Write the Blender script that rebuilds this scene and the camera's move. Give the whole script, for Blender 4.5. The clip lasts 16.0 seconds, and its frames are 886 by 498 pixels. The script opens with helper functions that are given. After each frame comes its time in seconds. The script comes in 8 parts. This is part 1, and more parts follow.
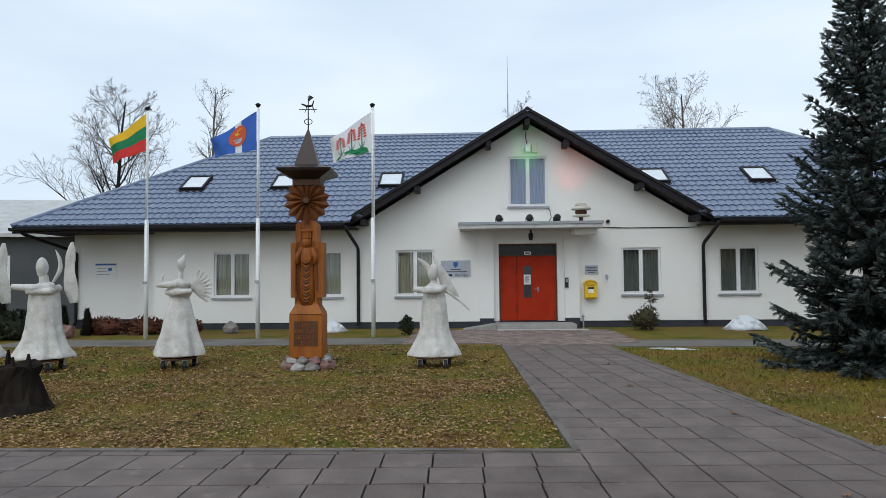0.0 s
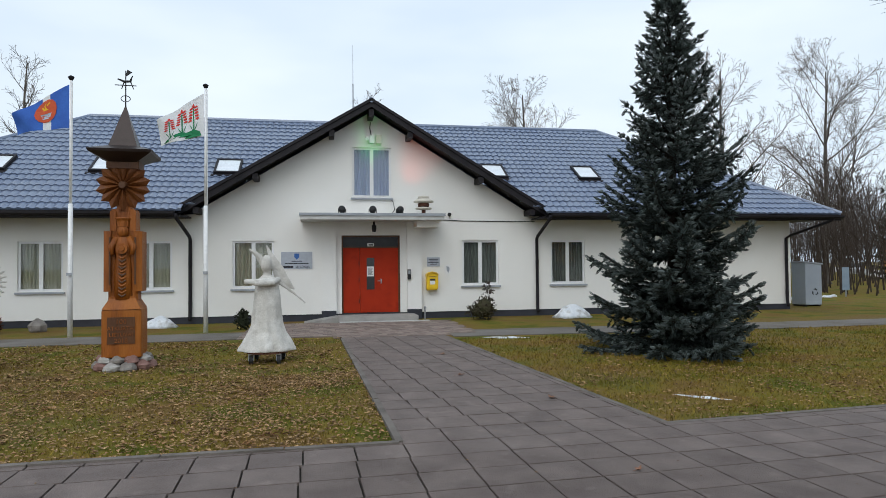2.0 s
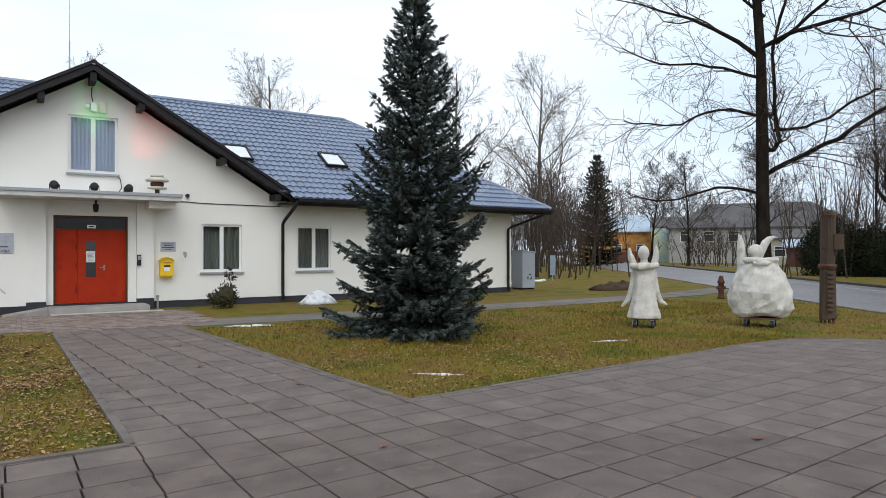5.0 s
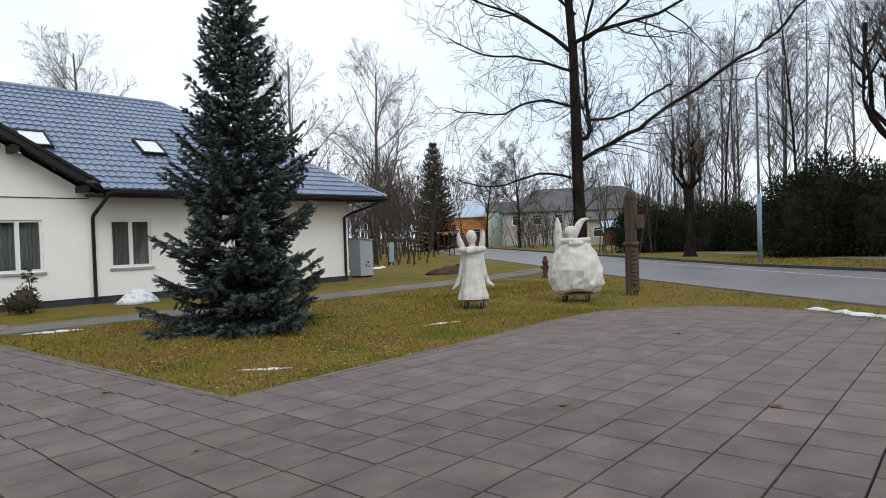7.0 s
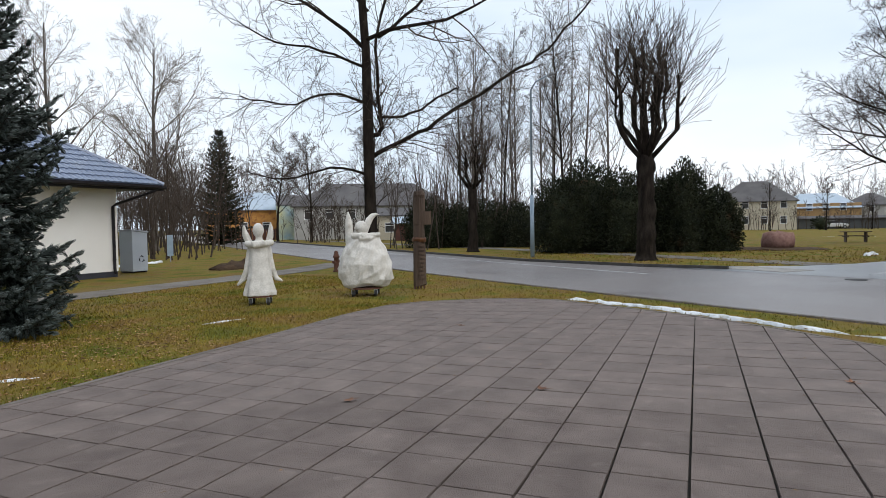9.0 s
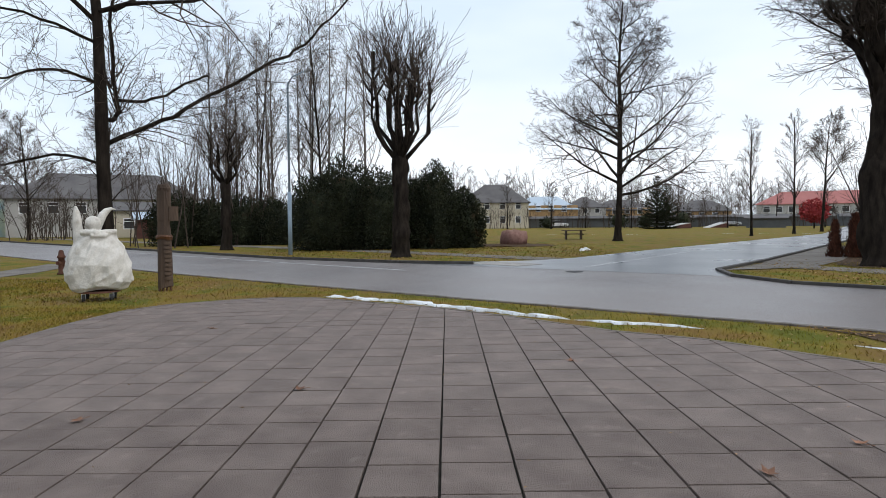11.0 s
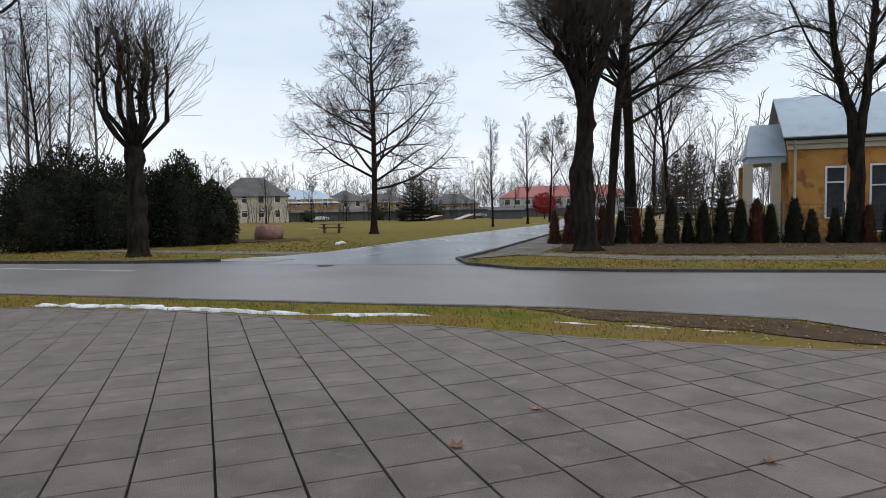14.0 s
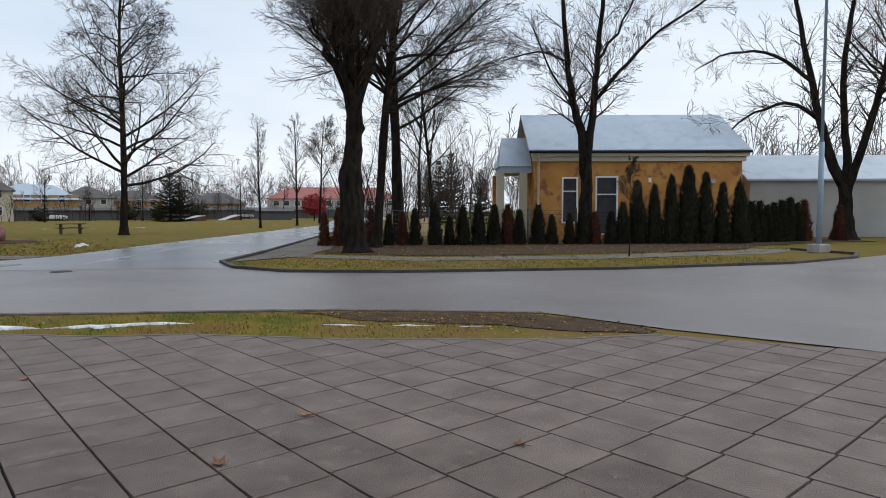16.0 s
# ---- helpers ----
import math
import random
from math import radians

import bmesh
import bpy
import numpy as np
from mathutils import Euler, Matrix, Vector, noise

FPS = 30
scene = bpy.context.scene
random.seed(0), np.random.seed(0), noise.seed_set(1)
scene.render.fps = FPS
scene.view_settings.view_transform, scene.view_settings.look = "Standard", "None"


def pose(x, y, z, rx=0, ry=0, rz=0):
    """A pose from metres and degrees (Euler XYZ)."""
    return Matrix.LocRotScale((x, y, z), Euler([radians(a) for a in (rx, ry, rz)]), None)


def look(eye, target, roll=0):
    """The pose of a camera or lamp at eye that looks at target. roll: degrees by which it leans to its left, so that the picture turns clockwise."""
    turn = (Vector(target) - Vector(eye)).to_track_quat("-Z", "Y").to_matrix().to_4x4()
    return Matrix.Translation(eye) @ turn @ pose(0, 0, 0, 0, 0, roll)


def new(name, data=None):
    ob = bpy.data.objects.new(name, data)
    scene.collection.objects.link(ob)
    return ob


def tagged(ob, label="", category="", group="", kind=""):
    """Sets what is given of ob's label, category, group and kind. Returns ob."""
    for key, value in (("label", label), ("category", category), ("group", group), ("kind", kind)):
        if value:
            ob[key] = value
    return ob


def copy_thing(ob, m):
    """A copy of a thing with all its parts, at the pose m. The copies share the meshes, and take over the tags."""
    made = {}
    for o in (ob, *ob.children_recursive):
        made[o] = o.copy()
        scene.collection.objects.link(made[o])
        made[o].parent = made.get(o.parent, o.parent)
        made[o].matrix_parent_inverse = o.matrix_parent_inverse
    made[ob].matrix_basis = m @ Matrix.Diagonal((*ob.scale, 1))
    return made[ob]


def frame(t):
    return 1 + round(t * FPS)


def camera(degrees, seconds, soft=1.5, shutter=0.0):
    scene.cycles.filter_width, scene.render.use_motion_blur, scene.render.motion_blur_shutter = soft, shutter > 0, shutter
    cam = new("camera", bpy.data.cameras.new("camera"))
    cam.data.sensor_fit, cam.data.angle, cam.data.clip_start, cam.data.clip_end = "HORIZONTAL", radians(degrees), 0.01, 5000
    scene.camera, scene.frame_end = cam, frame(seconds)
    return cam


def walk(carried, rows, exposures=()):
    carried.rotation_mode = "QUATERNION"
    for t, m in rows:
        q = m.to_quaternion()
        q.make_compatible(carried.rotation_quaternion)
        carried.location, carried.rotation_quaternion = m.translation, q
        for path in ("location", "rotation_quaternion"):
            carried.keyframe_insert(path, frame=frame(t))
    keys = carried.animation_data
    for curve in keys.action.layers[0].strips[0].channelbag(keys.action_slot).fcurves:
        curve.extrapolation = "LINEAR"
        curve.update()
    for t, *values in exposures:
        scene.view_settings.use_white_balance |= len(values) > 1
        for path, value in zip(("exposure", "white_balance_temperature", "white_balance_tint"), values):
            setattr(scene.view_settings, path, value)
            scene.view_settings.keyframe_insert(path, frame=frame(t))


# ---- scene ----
cam = camera(68.73, 16.0, soft=0.8)
# seconds, x, y, z, yaw, pitch, roll
ROWS = [
    (0.0, -0.008, 0.000, 1.603, 2.41, 2.33, 0.57),
    (0.5, 0.057, 0.020, 1.604, -0.89, 2.24, 0.53),
    (1.0, 0.125, 0.053, 1.604, -5.22, 2.02, 0.94),
    (1.5, 0.180, 0.076, 1.600, -7.09, 1.75, 0.82),
    (2.0, 0.238, 0.100, 1.597, -10.70, 1.49, 0.56),
    (2.5, 0.192, 0.130, 1.606, -16.39, 1.35, -0.06),
    (3.0, 0.184, 0.126, 1.602, -20.04, 1.24, 0.04),
    (5.5, 0.192, 0.101, 1.592, -37.34, -0.20, 0.04),
    (6.0, 0.239, 0.070, 1.593, -41.85, -0.56, 0.41),
    (6.5, 0.316, 0.030, 1.589, -44.57, -0.77, 1.72),
    (7.0, 0.374, -0.002, 1.584, -46.85, -1.12, 1.90),
    (7.5, 0.435, -0.048, 1.582, -50.00, -1.44, 0.59),
    (8.0, 0.468, -0.011, 1.581, -57.25, -1.68, 0.28),
    (8.5, 0.473, 0.004, 1.578, -61.16, -1.87, 0.72),
    (11.0, 0.509, 0.001, 1.576, -86.11, -2.50, 0.43),
    (11.5, 0.521, -0.052, 1.583, -90.54, -2.80, 0.63),
    (12.0, 0.529, -0.130, 1.591, -94.03, -3.05, 0.62),
    (12.5, 0.527, -0.176, 1.593, -96.27, -3.13, 0.39),
    (13.0, 0.525, -0.229, 1.592, -99.67, -3.17, 0.87),
    (13.5, 0.514, -0.302, 1.595, -102.62, -3.33, 1.45),
    (14.0, 0.475, -0.408, 1.593, -106.82, -3.33, 0.99),
    (14.5, 0.486, -0.428, 1.598, -111.39, -3.28, 1.08),
    (15.0, 0.493, -0.423, 1.597, -116.45, -3.31, 0.65),
    (15.5, 0.510, -0.428, 1.599, -121.32, -3.36, 0.13),
    (16.0, 0.512, -0.440, 1.594, -126.92, -3.36, 0.09),
]
walk(cam, [(t, pose(x, y, z, 90 + pitch, roll, yaw)) for t, x, y, z, yaw, pitch, roll in ROWS],
     [(0, 0.12, 6130, 8), (1.5, 0.14, 6180, 8), (3, 0.36, 6350, 9), (5.5, 0.44, 6430, 10), (7, 0.43, 6480, 11), (8.5, 0.40, 6530, 11), (11.5, 0.44, 6520, 11), (13.5, 0.27, 6500, 11), (16, 0.20, 6490, 11)])

# ---- light ----
world = bpy.data.worlds.new("overcast_sky")
scene.world = world
world.use_nodes = True
wn, wl = world.node_tree.nodes, world.node_tree.links
wn.clear()
sky = wn.new("ShaderNodeTexSky")
sky.sky_type, sky.sun_disc = "NISHITA", False
sky.sun_elevation, sky.sun_rotation = radians(24), radians(200)
sky.dust_density, sky.air_density = 4.0, 1.0
cloud = wn.new("ShaderNodeTexNoise")
cloud.inputs["Scale"].default_value, cloud.inputs["Detail"].default_value = 1.6, 4.0
coord = wn.new("ShaderNodeTexCoord")
squash = wn.new("ShaderNodeMapping")
squash.inputs["Scale"].default_value = (1.0, 1.0, 3.2)
wl.new(coord.outputs["Generated"], squash.inputs["Vector"])
wl.new(squash.outputs["Vector"], cloud.inputs["Vector"])
deck = wn.new("ShaderNodeValToRGB")
deck.color_ramp.elements[0].position, deck.color_ramp.elements[0].color = 0.3, (6.9, 8.2, 9.7, 1)
deck.color_ramp.elements[1].position, deck.color_ramp.elements[1].color = 0.7, (10.0, 10.7, 11.4, 1)
wl.new(cloud.outputs["Fac"], deck.inputs["Fac"])
cover = wn.new("ShaderNodeMix")
cover.data_type = "RGBA"
cover.inputs["Factor"].default_value = 0.88
wl.new(sky.outputs["Color"], cover.inputs["A"])
wl.new(deck.outputs["Color"], cover.inputs["B"])
bg = wn.new("ShaderNodeBackground")
bg.inputs["Strength"].default_value = 0.088
wl.new(cover.outputs["Result"], bg.inputs["Color"])
wl.new(bg.outputs["Background"], wn.new("ShaderNodeOutputWorld").inputs["Surface"])
sun = new("sun", bpy.data.lights.new("sun", "SUN"))
sun.data.energy, sun.data.angle, sun.data.color = 0.85, radians(40), (1.0, 0.97, 0.92)
sun.matrix_world = look((-8, -22, 26), (0, 0, 0))


# ---- materials ----
def mat(name, colors, scale=6.0, rough=0.75, bump=0.0, fine=0.0, metal=0.0, spread=(0.3, 0.7), vary=0.0, stretch=(1, 1, 1), island=False, spec=0.4, detail=6.0, second=None, thin=0.0):
    """A surface: noise through two or three colours, finer grain over it, relief, and a shift of value from piece to piece."""
    m = bpy.data.materials.new(name)
    m.use_nodes = True
    n, l = m.node_tree.nodes, m.node_tree.links
    b = n["Principled BSDF"]
    b.inputs["Metallic"].default_value, b.inputs["Specular IOR Level"].default_value = metal, spec
    co = n.new("ShaderNodeTexCoord")
    mp = n.new("ShaderNodeMapping")
    mp.inputs["Scale"].default_value = stretch
    # pieces that share one mesh take their grain from where they lie
    l.new(n.new("ShaderNodeNewGeometry").outputs["Position"] if vary and not island else co.outputs["Object"], mp.inputs["Vector"])
    big = n.new("ShaderNodeTexNoise")
    big.inputs["Scale"].default_value, big.inputs["Detail"].default_value = scale, detail
    l.new(mp.outputs["Vector"], big.inputs["Vector"])
    ramp = n.new("ShaderNodeValToRGB")
    e = ramp.color_ramp.elements
    e[0].position, e[1].position = spread
    e[0].color, e[1].color = (*colors[0], 1), (*colors[-1], 1)
    for k, c in enumerate(colors[1:-1]):
        p = e.new(spread[0] + (spread[1] - spread[0]) * (k + 1) / (len(colors) - 1))
        p.color = (*c, 1)
    l.new(big.outputs["Fac"], ramp.inputs["Fac"])
    col = ramp.outputs["Color"]
    grain = n.new("ShaderNodeTexNoise")
    grain.inputs["Scale"].default_value, grain.inputs["Detail"].default_value = fine or scale * 9, 3.0
    l.new(mp.outputs["Vector"], grain.inputs["Vector"])
    if second:
        patch = n.new("ShaderNodeTexNoise")
        patch.inputs["Scale"].default_value, patch.inputs["Detail"].default_value = second[1], 5.0
        l.new(mp.outputs["Vector"], patch.inputs["Vector"])
        cut = n.new("ShaderNodeMapRange")
        cut.inputs["From Min"].default_value, cut.inputs["From Max"].default_value = second[2]
        l.new(patch.outputs["Fac"], cut.inputs["Value"])
        mx = n.new("ShaderNodeMix")
        mx.data_type = "RGBA"
        mx.inputs["B"].default_value = (*second[0], 1)
        l.new(cut.outputs["Result"], mx.inputs["Factor"])
        l.new(col, mx.inputs["A"])
        col = mx.outputs["Result"]
    hsv = n.new("ShaderNodeHueSaturation")
    val = n.new("ShaderNodeMapRange")
    val.inputs["To Min"].default_value, val.inputs["To Max"].default_value = 0.82, 1.18
    l.new(grain.outputs["Fac"], val.inputs["Value"])
    out = val.outputs["Result"]
    if vary:
        if island:
            rnd = n.new("ShaderNodeNewGeometry").outputs["Random Per Island"]
        else:
            rnd = n.new("ShaderNodeObjectInfo").outputs["Random"]
        rr = n.new("ShaderNodeMapRange")
        rr.inputs["To Min"].default_value, rr.inputs["To Max"].default_value = 1 - vary, 1 + vary
        l.new(rnd, rr.inputs["Value"])
        mul = n.new("ShaderNodeMath")
        mul.operation = "MULTIPLY"
        l.new(out, mul.inputs[0])
        l.new(rr.outputs["Result"], mul.inputs[1])
        out = mul.outputs["Value"]
    l.new(out, hsv.inputs["Value"])
    l.new(col, hsv.inputs["Color"])
    l.new(hsv.outputs["Color"], b.inputs["Base Color"])
    rg = n.new("ShaderNodeMapRange")
    rg.inputs["To Min"].default_value, rg.inputs["To Max"].default_value = max(0.02, rough - 0.12), min(1.0, rough + 0.12)
    l.new(big.outputs["Fac"], rg.inputs["Value"])
    l.new(rg.outputs["Result"], b.inputs["Roughness"])
    if bump:
        bp = n.new("ShaderNodeBump")
        bp.inputs["Strength"].default_value, bp.inputs["Distance"].default_value = bump, 0.02
        l.new(grain.outputs["Fac"], bp.inputs["Height"])
        l.new(bp.outputs["Normal"], b.inputs["Normal"])
    if thin:
        b.inputs["Transmission Weight"].default_value = 0.0
        b.inputs["Subsurface Weight"].default_value = thin
    return m


plaster = mat("white_plaster", [(0.77, 0.76, 0.725), (0.83, 0.82, 0.79)], 0.7, 0.9, 0.25, 90, second=((0.71, 0.69, 0.645), 0.35, (0.52, 0.8)))

plinth_paint = mat("dark_plinth", [(0.022, 0.024, 0.032), (0.04, 0.042, 0.055)], 3, 0.7, 0.3, 60)
roof_metal = mat("blue_grey_roof_sheet", [(0.135, 0.172, 0.258), (0.168, 0.208, 0.295)], 0.8, 0.27, 0.05, 40, spec=0.65, second=((0.20, 0.235, 0.30), 1.7, (0.5, 0.85)))
dark_trim = mat("dark_brown_trim", [(0.013, 0.012, 0.015), (0.024, 0.021, 0.024)], 4, 0.55, 0.1, 60, spec=0.2)
white_plastic = mat("white_window_frame", [(0.74, 0.75, 0.76), (0.80, 0.80, 0.80)], 2, 0.4, 0.0, 30)
sill_metal = mat("grey_sill", [(0.27, 0.29, 0.32), (0.34, 0.36, 0.385)], 3, 0.5)
door_red = mat("red_painted_door", [(0.34, 0.024, 0.006), (0.41, 0.034, 0.009)], 2.5, 0.65, 0.08, 40, spec=0.15, second=((0.27, 0.02, 0.007), 4, (0.55, 0.75)))
yellow_paint = mat("yellow_mailbox_paint", [(0.75, 0.47, 0.012), (0.82, 0.53, 0.02)], 5, 0.4, 0.05, 40)
edging = mat("dark_edging", [(0.10, 0.085, 0.072), (0.19, 0.165, 0.145)], 3, 0.9, 0.5, 70)
# kerbs across the road: their shadow line is put into this dark colour
kerb_shaded = mat("kerb_with_painted_shade", [(0.030, 0.027, 0.025), (0.075, 0.068, 0.062)], 3, 0.7, 0.5, 60)
concrete = mat("grey_concrete", [(0.25, 0.24, 0.225), (0.36, 0.345, 0.32)], 3, 0.9, 0.5, 70)
canopy_grey = mat("canopy_edge", [(0.44, 0.44, 0.43), (0.55, 0.55, 0.53)], 2, 0.7, 0.2, 40, second=((0.33, 0.33, 0.31), 3, (0.55, 0.8)))
slab = mat("paving_slab", [(0.128, 0.098, 0.086), (0.192, 0.153, 0.135)], 2.6, 0.7, 1.0, 110, vary=0.07, spec=0.3, detail=10, spread=(0.34, 0.66), second=((0.255, 0.208, 0.184), 5.5, (0.60, 0.85)))
slab_joined = mat("paving_slab_far", [(0.128, 0.098, 0.086), (0.192, 0.153, 0.135)], 2.6, 0.68, 0.8, 90, vary=0.07, island=True, spec=0.35, detail=10, spread=(0.34, 0.66), second=((0.255, 0.208, 0.184), 4.5, (0.60, 0.85)))
joint_soil = mat("joint_soil", [(0.012, 0.010, 0.008), (0.032, 0.026, 0.018)], 9, 0.95, 0.6, 60)
brick_paver = mat("red_grey_paver", [(0.19, 0.135, 0.115), (0.26, 0.21, 0.18)], 5, 0.85, 0.4, 60, vary=0.28, island=True)
asphalt = mat("damp_asphalt", [(0.142, 0.124, 0.119), (0.182, 0.161, 0.154)], 0.5, 0.38, 0.3, 120, spec=0.5, second=((0.110, 0.098, 0.096), 0.16, (0.5, 0.75)))
side_asphalt = mat("wet_asphalt", [(0.085, 0.088, 0.097), (0.108, 0.111, 0.121)], 0.25, 0.3, 0.06, 120, spec=0.5)
footway = mat("footway_concrete", [(0.125, 0.110, 0.096), (0.185, 0.166, 0.146)], 1.2, 0.85, 0.4, 50, second=((0.085, 0.070, 0.05), 0.8, (0.5, 0.75)))
road_white = mat("worn_white_line", [(0.30, 0.30, 0.31), (0.52, 0.52, 0.53)], 4, 0.7, 0.2, 50)
lawn = mat("winter_lawn", [(0.168, 0.104, 0.030), (0.172, 0.134, 0.024), (0.098, 0.106, 0.015)], 0.9, 0.95, 1.0, 60, spread=(0.38, 0.62), spec=0.1, detail=10, second=((0.17, 0.115, 0.045), 0.35, (0.50, 0.70)))
litter_soil = mat("leaf_covered_soil", [(0.048, 0.029, 0.018), (0.092, 0.060, 0.037)], 4, 0.95, 1.0, 38, spec=0.15)
blade_mat = mat("grass_blades", [(0.205, 0.125, 0.033), (0.185, 0.140, 0.023), (0.108, 0.116, 0.016)], 0.9, 0.85, 0, 20, vary=0.55, island=True, spec=0.15)
leaf_mat = mat("fallen_leaves", [(0.13, 0.058, 0.024), (0.33, 0.215, 0.11), (0.21, 0.105, 0.042)], 3, 0.8, 0, 30, vary=0.6, island=True, spec=0.2)
leaf_brown = mat("curled_leaf", [(0.16, 0.07, 0.04), (0.25, 0.13, 0.08)], 12, 0.8, vary=0.3)
snow_mat = mat("old_snow", [(0.60, 0.63, 0.67), (0.78, 0.80, 0.82)], 5, 0.75, 0.7, 40, detail=9, second=((0.30, 0.29, 0.26), 4, (0.52, 0.72)))
bark = mat("dark_bark", [(0.010, 0.008, 0.007), (0.032, 0.026, 0.021)], 6, 0.95, 1.0, 30, stretch=(1, 1, 0.3), spec=0.03)
bark_grey = mat("grey_bark", [(0.075, 0.066, 0.058), (0.15, 0.132, 0.115)], 5, 0.95, 1.0, 30, stretch=(1, 1, 0.3), spec=0.15)
twig_mat = mat("twigs", [(0.038, 0.029, 0.023), (0.075, 0.058, 0.047)], 3, 0.95, spec=0.15)
# twigs of the far wood: distance haze put into a paler, greyer colour
twig_hazed = mat("far_twigs_with_haze", [(0.085, 0.074, 0.07), (0.135, 0.12, 0.112)], 0.3, 0.95, spec=0.1)
twig_pale = mat("pale_twigs", [(0.15, 0.13, 0.115), (0.215, 0.19, 0.17)], 3, 0.95, spec=0.15)
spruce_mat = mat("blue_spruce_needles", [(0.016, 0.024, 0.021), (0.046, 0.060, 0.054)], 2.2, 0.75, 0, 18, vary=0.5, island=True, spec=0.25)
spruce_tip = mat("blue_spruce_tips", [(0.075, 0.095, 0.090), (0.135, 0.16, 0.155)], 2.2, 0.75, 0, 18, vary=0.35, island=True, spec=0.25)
yew_mat = mat("dark_conifer_leaves", [(0.011, 0.015, 0.009), (0.034, 0.038, 0.020)], 1.5, 0.85, 0, 12, vary=0.55, island=True, spec=0.15, second=((0.055, 0.035, 0.018), 0.9, (0.62, 0.75)))
thuja_mat = mat("thuja_leaves", [(0.013, 0.014, 0.009), (0.030, 0.031, 0.017)], 2.5, 0.8, 0, 18, vary=0.45, island=True, spec=0.2)
rust_thuja = mat("rusty_thuja_leaves", [(0.062, 0.022, 0.014), (0.10, 0.038, 0.022)], 2.5, 0.85, 0, 18, vary=0.4, island=True, spec=0.2)
red_leaf = mat("red_bush_leaves", [(0.22, 0.025, 0.03), (0.33, 0.05, 0.05)], 2.5, 0.85, 0, 18, vary=0.4, island=True, spec=0.2)
statue_white = mat("whitewashed_statue", [(0.46, 0.44, 0.40), (0.66, 0.64, 0.60)], 5, 0.9, 0.45, 40, detail=9, second=((0.30, 0.27, 0.23), 4.0, (0.58, 0.78)))
carved_wood = mat("varnished_oak", [(0.13, 0.034, 0.004), (0.28, 0.084, 0.010), (0.36, 0.122, 0.016)], 3, 0.5, 0.8, 40, stretch=(1, 1, 0.15), spec=0.3)
carved_brown = mat("brown_oak", [(0.085, 0.026, 0.006), (0.17, 0.055, 0.011)], 3, 0.5, 0.6, 40, stretch=(1, 1, 0.2), spec=0.3)
carved_dark = mat("dark_carving", [(0.06, 0.022, 0.007), (0.11, 0.042, 0.012)], 3, 0.55, 0.4, 40, stretch=(1, 1, 0.2))
roof_copper = mat("brown_sheet_metal", [(0.026, 0.018, 0.016), (0.045, 0.033, 0.03)], 4, 0.42, 0.1, 40, metal=0.4)
old_log = mat("weathered_log", [(0.040, 0.025, 0.017), (0.098, 0.066, 0.046)], 3, 0.9, 0.9, 30, stretch=(1, 1, 0.18))
black_rubber = mat("black_rubber", [(0.012, 0.012, 0.013), (0.025, 0.025, 0.026)], 8, 0.7)
steel = mat("galvanised_steel", [(0.30, 0.31, 0.33), (0.40, 0.42, 0.44)], 4, 0.45, 0.05, 40, metal=0.6)
lamp_blue = mat("blue_grey_pole", [(0.20, 0.27, 0.34), (0.27, 0.34, 0.41)], 3, 0.5, 0.05, 40)
pole_white = mat("white_flagpole", [(0.76, 0.76, 0.76), (0.83, 0.83, 0.82)], 2, 0.5)
bin_grey = mat("grey_blue_box", [(0.34, 0.38, 0.43), (0.40, 0.44, 0.49)], 1.5, 0.45, 0.05, 40)
ink = mat("dark_lettering", [(0.02, 0.021, 0.03), (0.03, 0.03, 0.04)], 5, 0.6)
plate_grey = mat("silver_sign", [(0.36, 0.39, 0.45), (0.43, 0.46, 0.51)], 2, 0.4, metal=0.2)
paper = mat("white_paper", [(0.74, 0.74, 0.73), (0.8, 0.8, 0.79)], 5, 0.8)
emblem_blue = mat("blue_emblem", [(0.03, 0.10, 0.32), (0.05, 0.15, 0.40)], 8, 0.6)
flag_yellow = mat("yellow_cloth", [(0.72, 0.42, 0.015), (0.8, 0.5, 0.02)], 4, 0.8)
flag_green = mat("green_cloth", [(0.012, 0.16, 0.06), (0.02, 0.22, 0.09)], 4, 0.8)
flag_red = mat("red_cloth", [(0.55, 0.025, 0.025), (0.65, 0.045, 0.035)], 4, 0.8)
flag_blue = mat("blue_cloth", [(0.03, 0.10, 0.42), (0.05, 0.15, 0.52)], 4, 0.8)
flag_pale = mat("pale_blue_cloth", [(0.40, 0.47, 0.56), (0.48, 0.55, 0.62)], 4, 0.8)
flag_white = mat("white_cloth", [(0.66, 0.68, 0.69), (0.76, 0.77, 0.78)], 4, 0.8)
flag_orange = mat("orange_cloth", [(0.5, 0.07, 0.03), (0.6, 0.11, 0.04)], 4, 0.8)
granite_red = mat("red_granite", [(0.17, 0.085, 0.070), (0.27, 0.155, 0.13)], 6, 0.8, 0.5, 60)
granite_grey = mat("grey_granite", [(0.15, 0.135, 0.122), (0.27, 0.245, 0.22)], 6, 0.85, 0.5, 60)
granite_white = mat("pale_granite", [(0.30, 0.28, 0.26), (0.42, 0.40, 0.37)], 6, 0.85, 0.5, 60)
yellow_wall = mat("yellow_plaster", [(0.40, 0.17, 0.045), (0.58, 0.29, 0.08)], 1.1, 0.9, 0.6, 30, detail=9, second=((0.27, 0.115, 0.05), 1.9, (0.54, 0.68)))
ochre_wall = mat("ochre_plaster", [(0.33, 0.20, 0.09), (0.42, 0.27, 0.13)], 0.5, 0.9, 0.2, 40)
grey_wall = mat("grey_plaster", [(0.34, 0.335, 0.32), (0.43, 0.42, 0.40)], 0.5, 0.9, 0.3, 40)
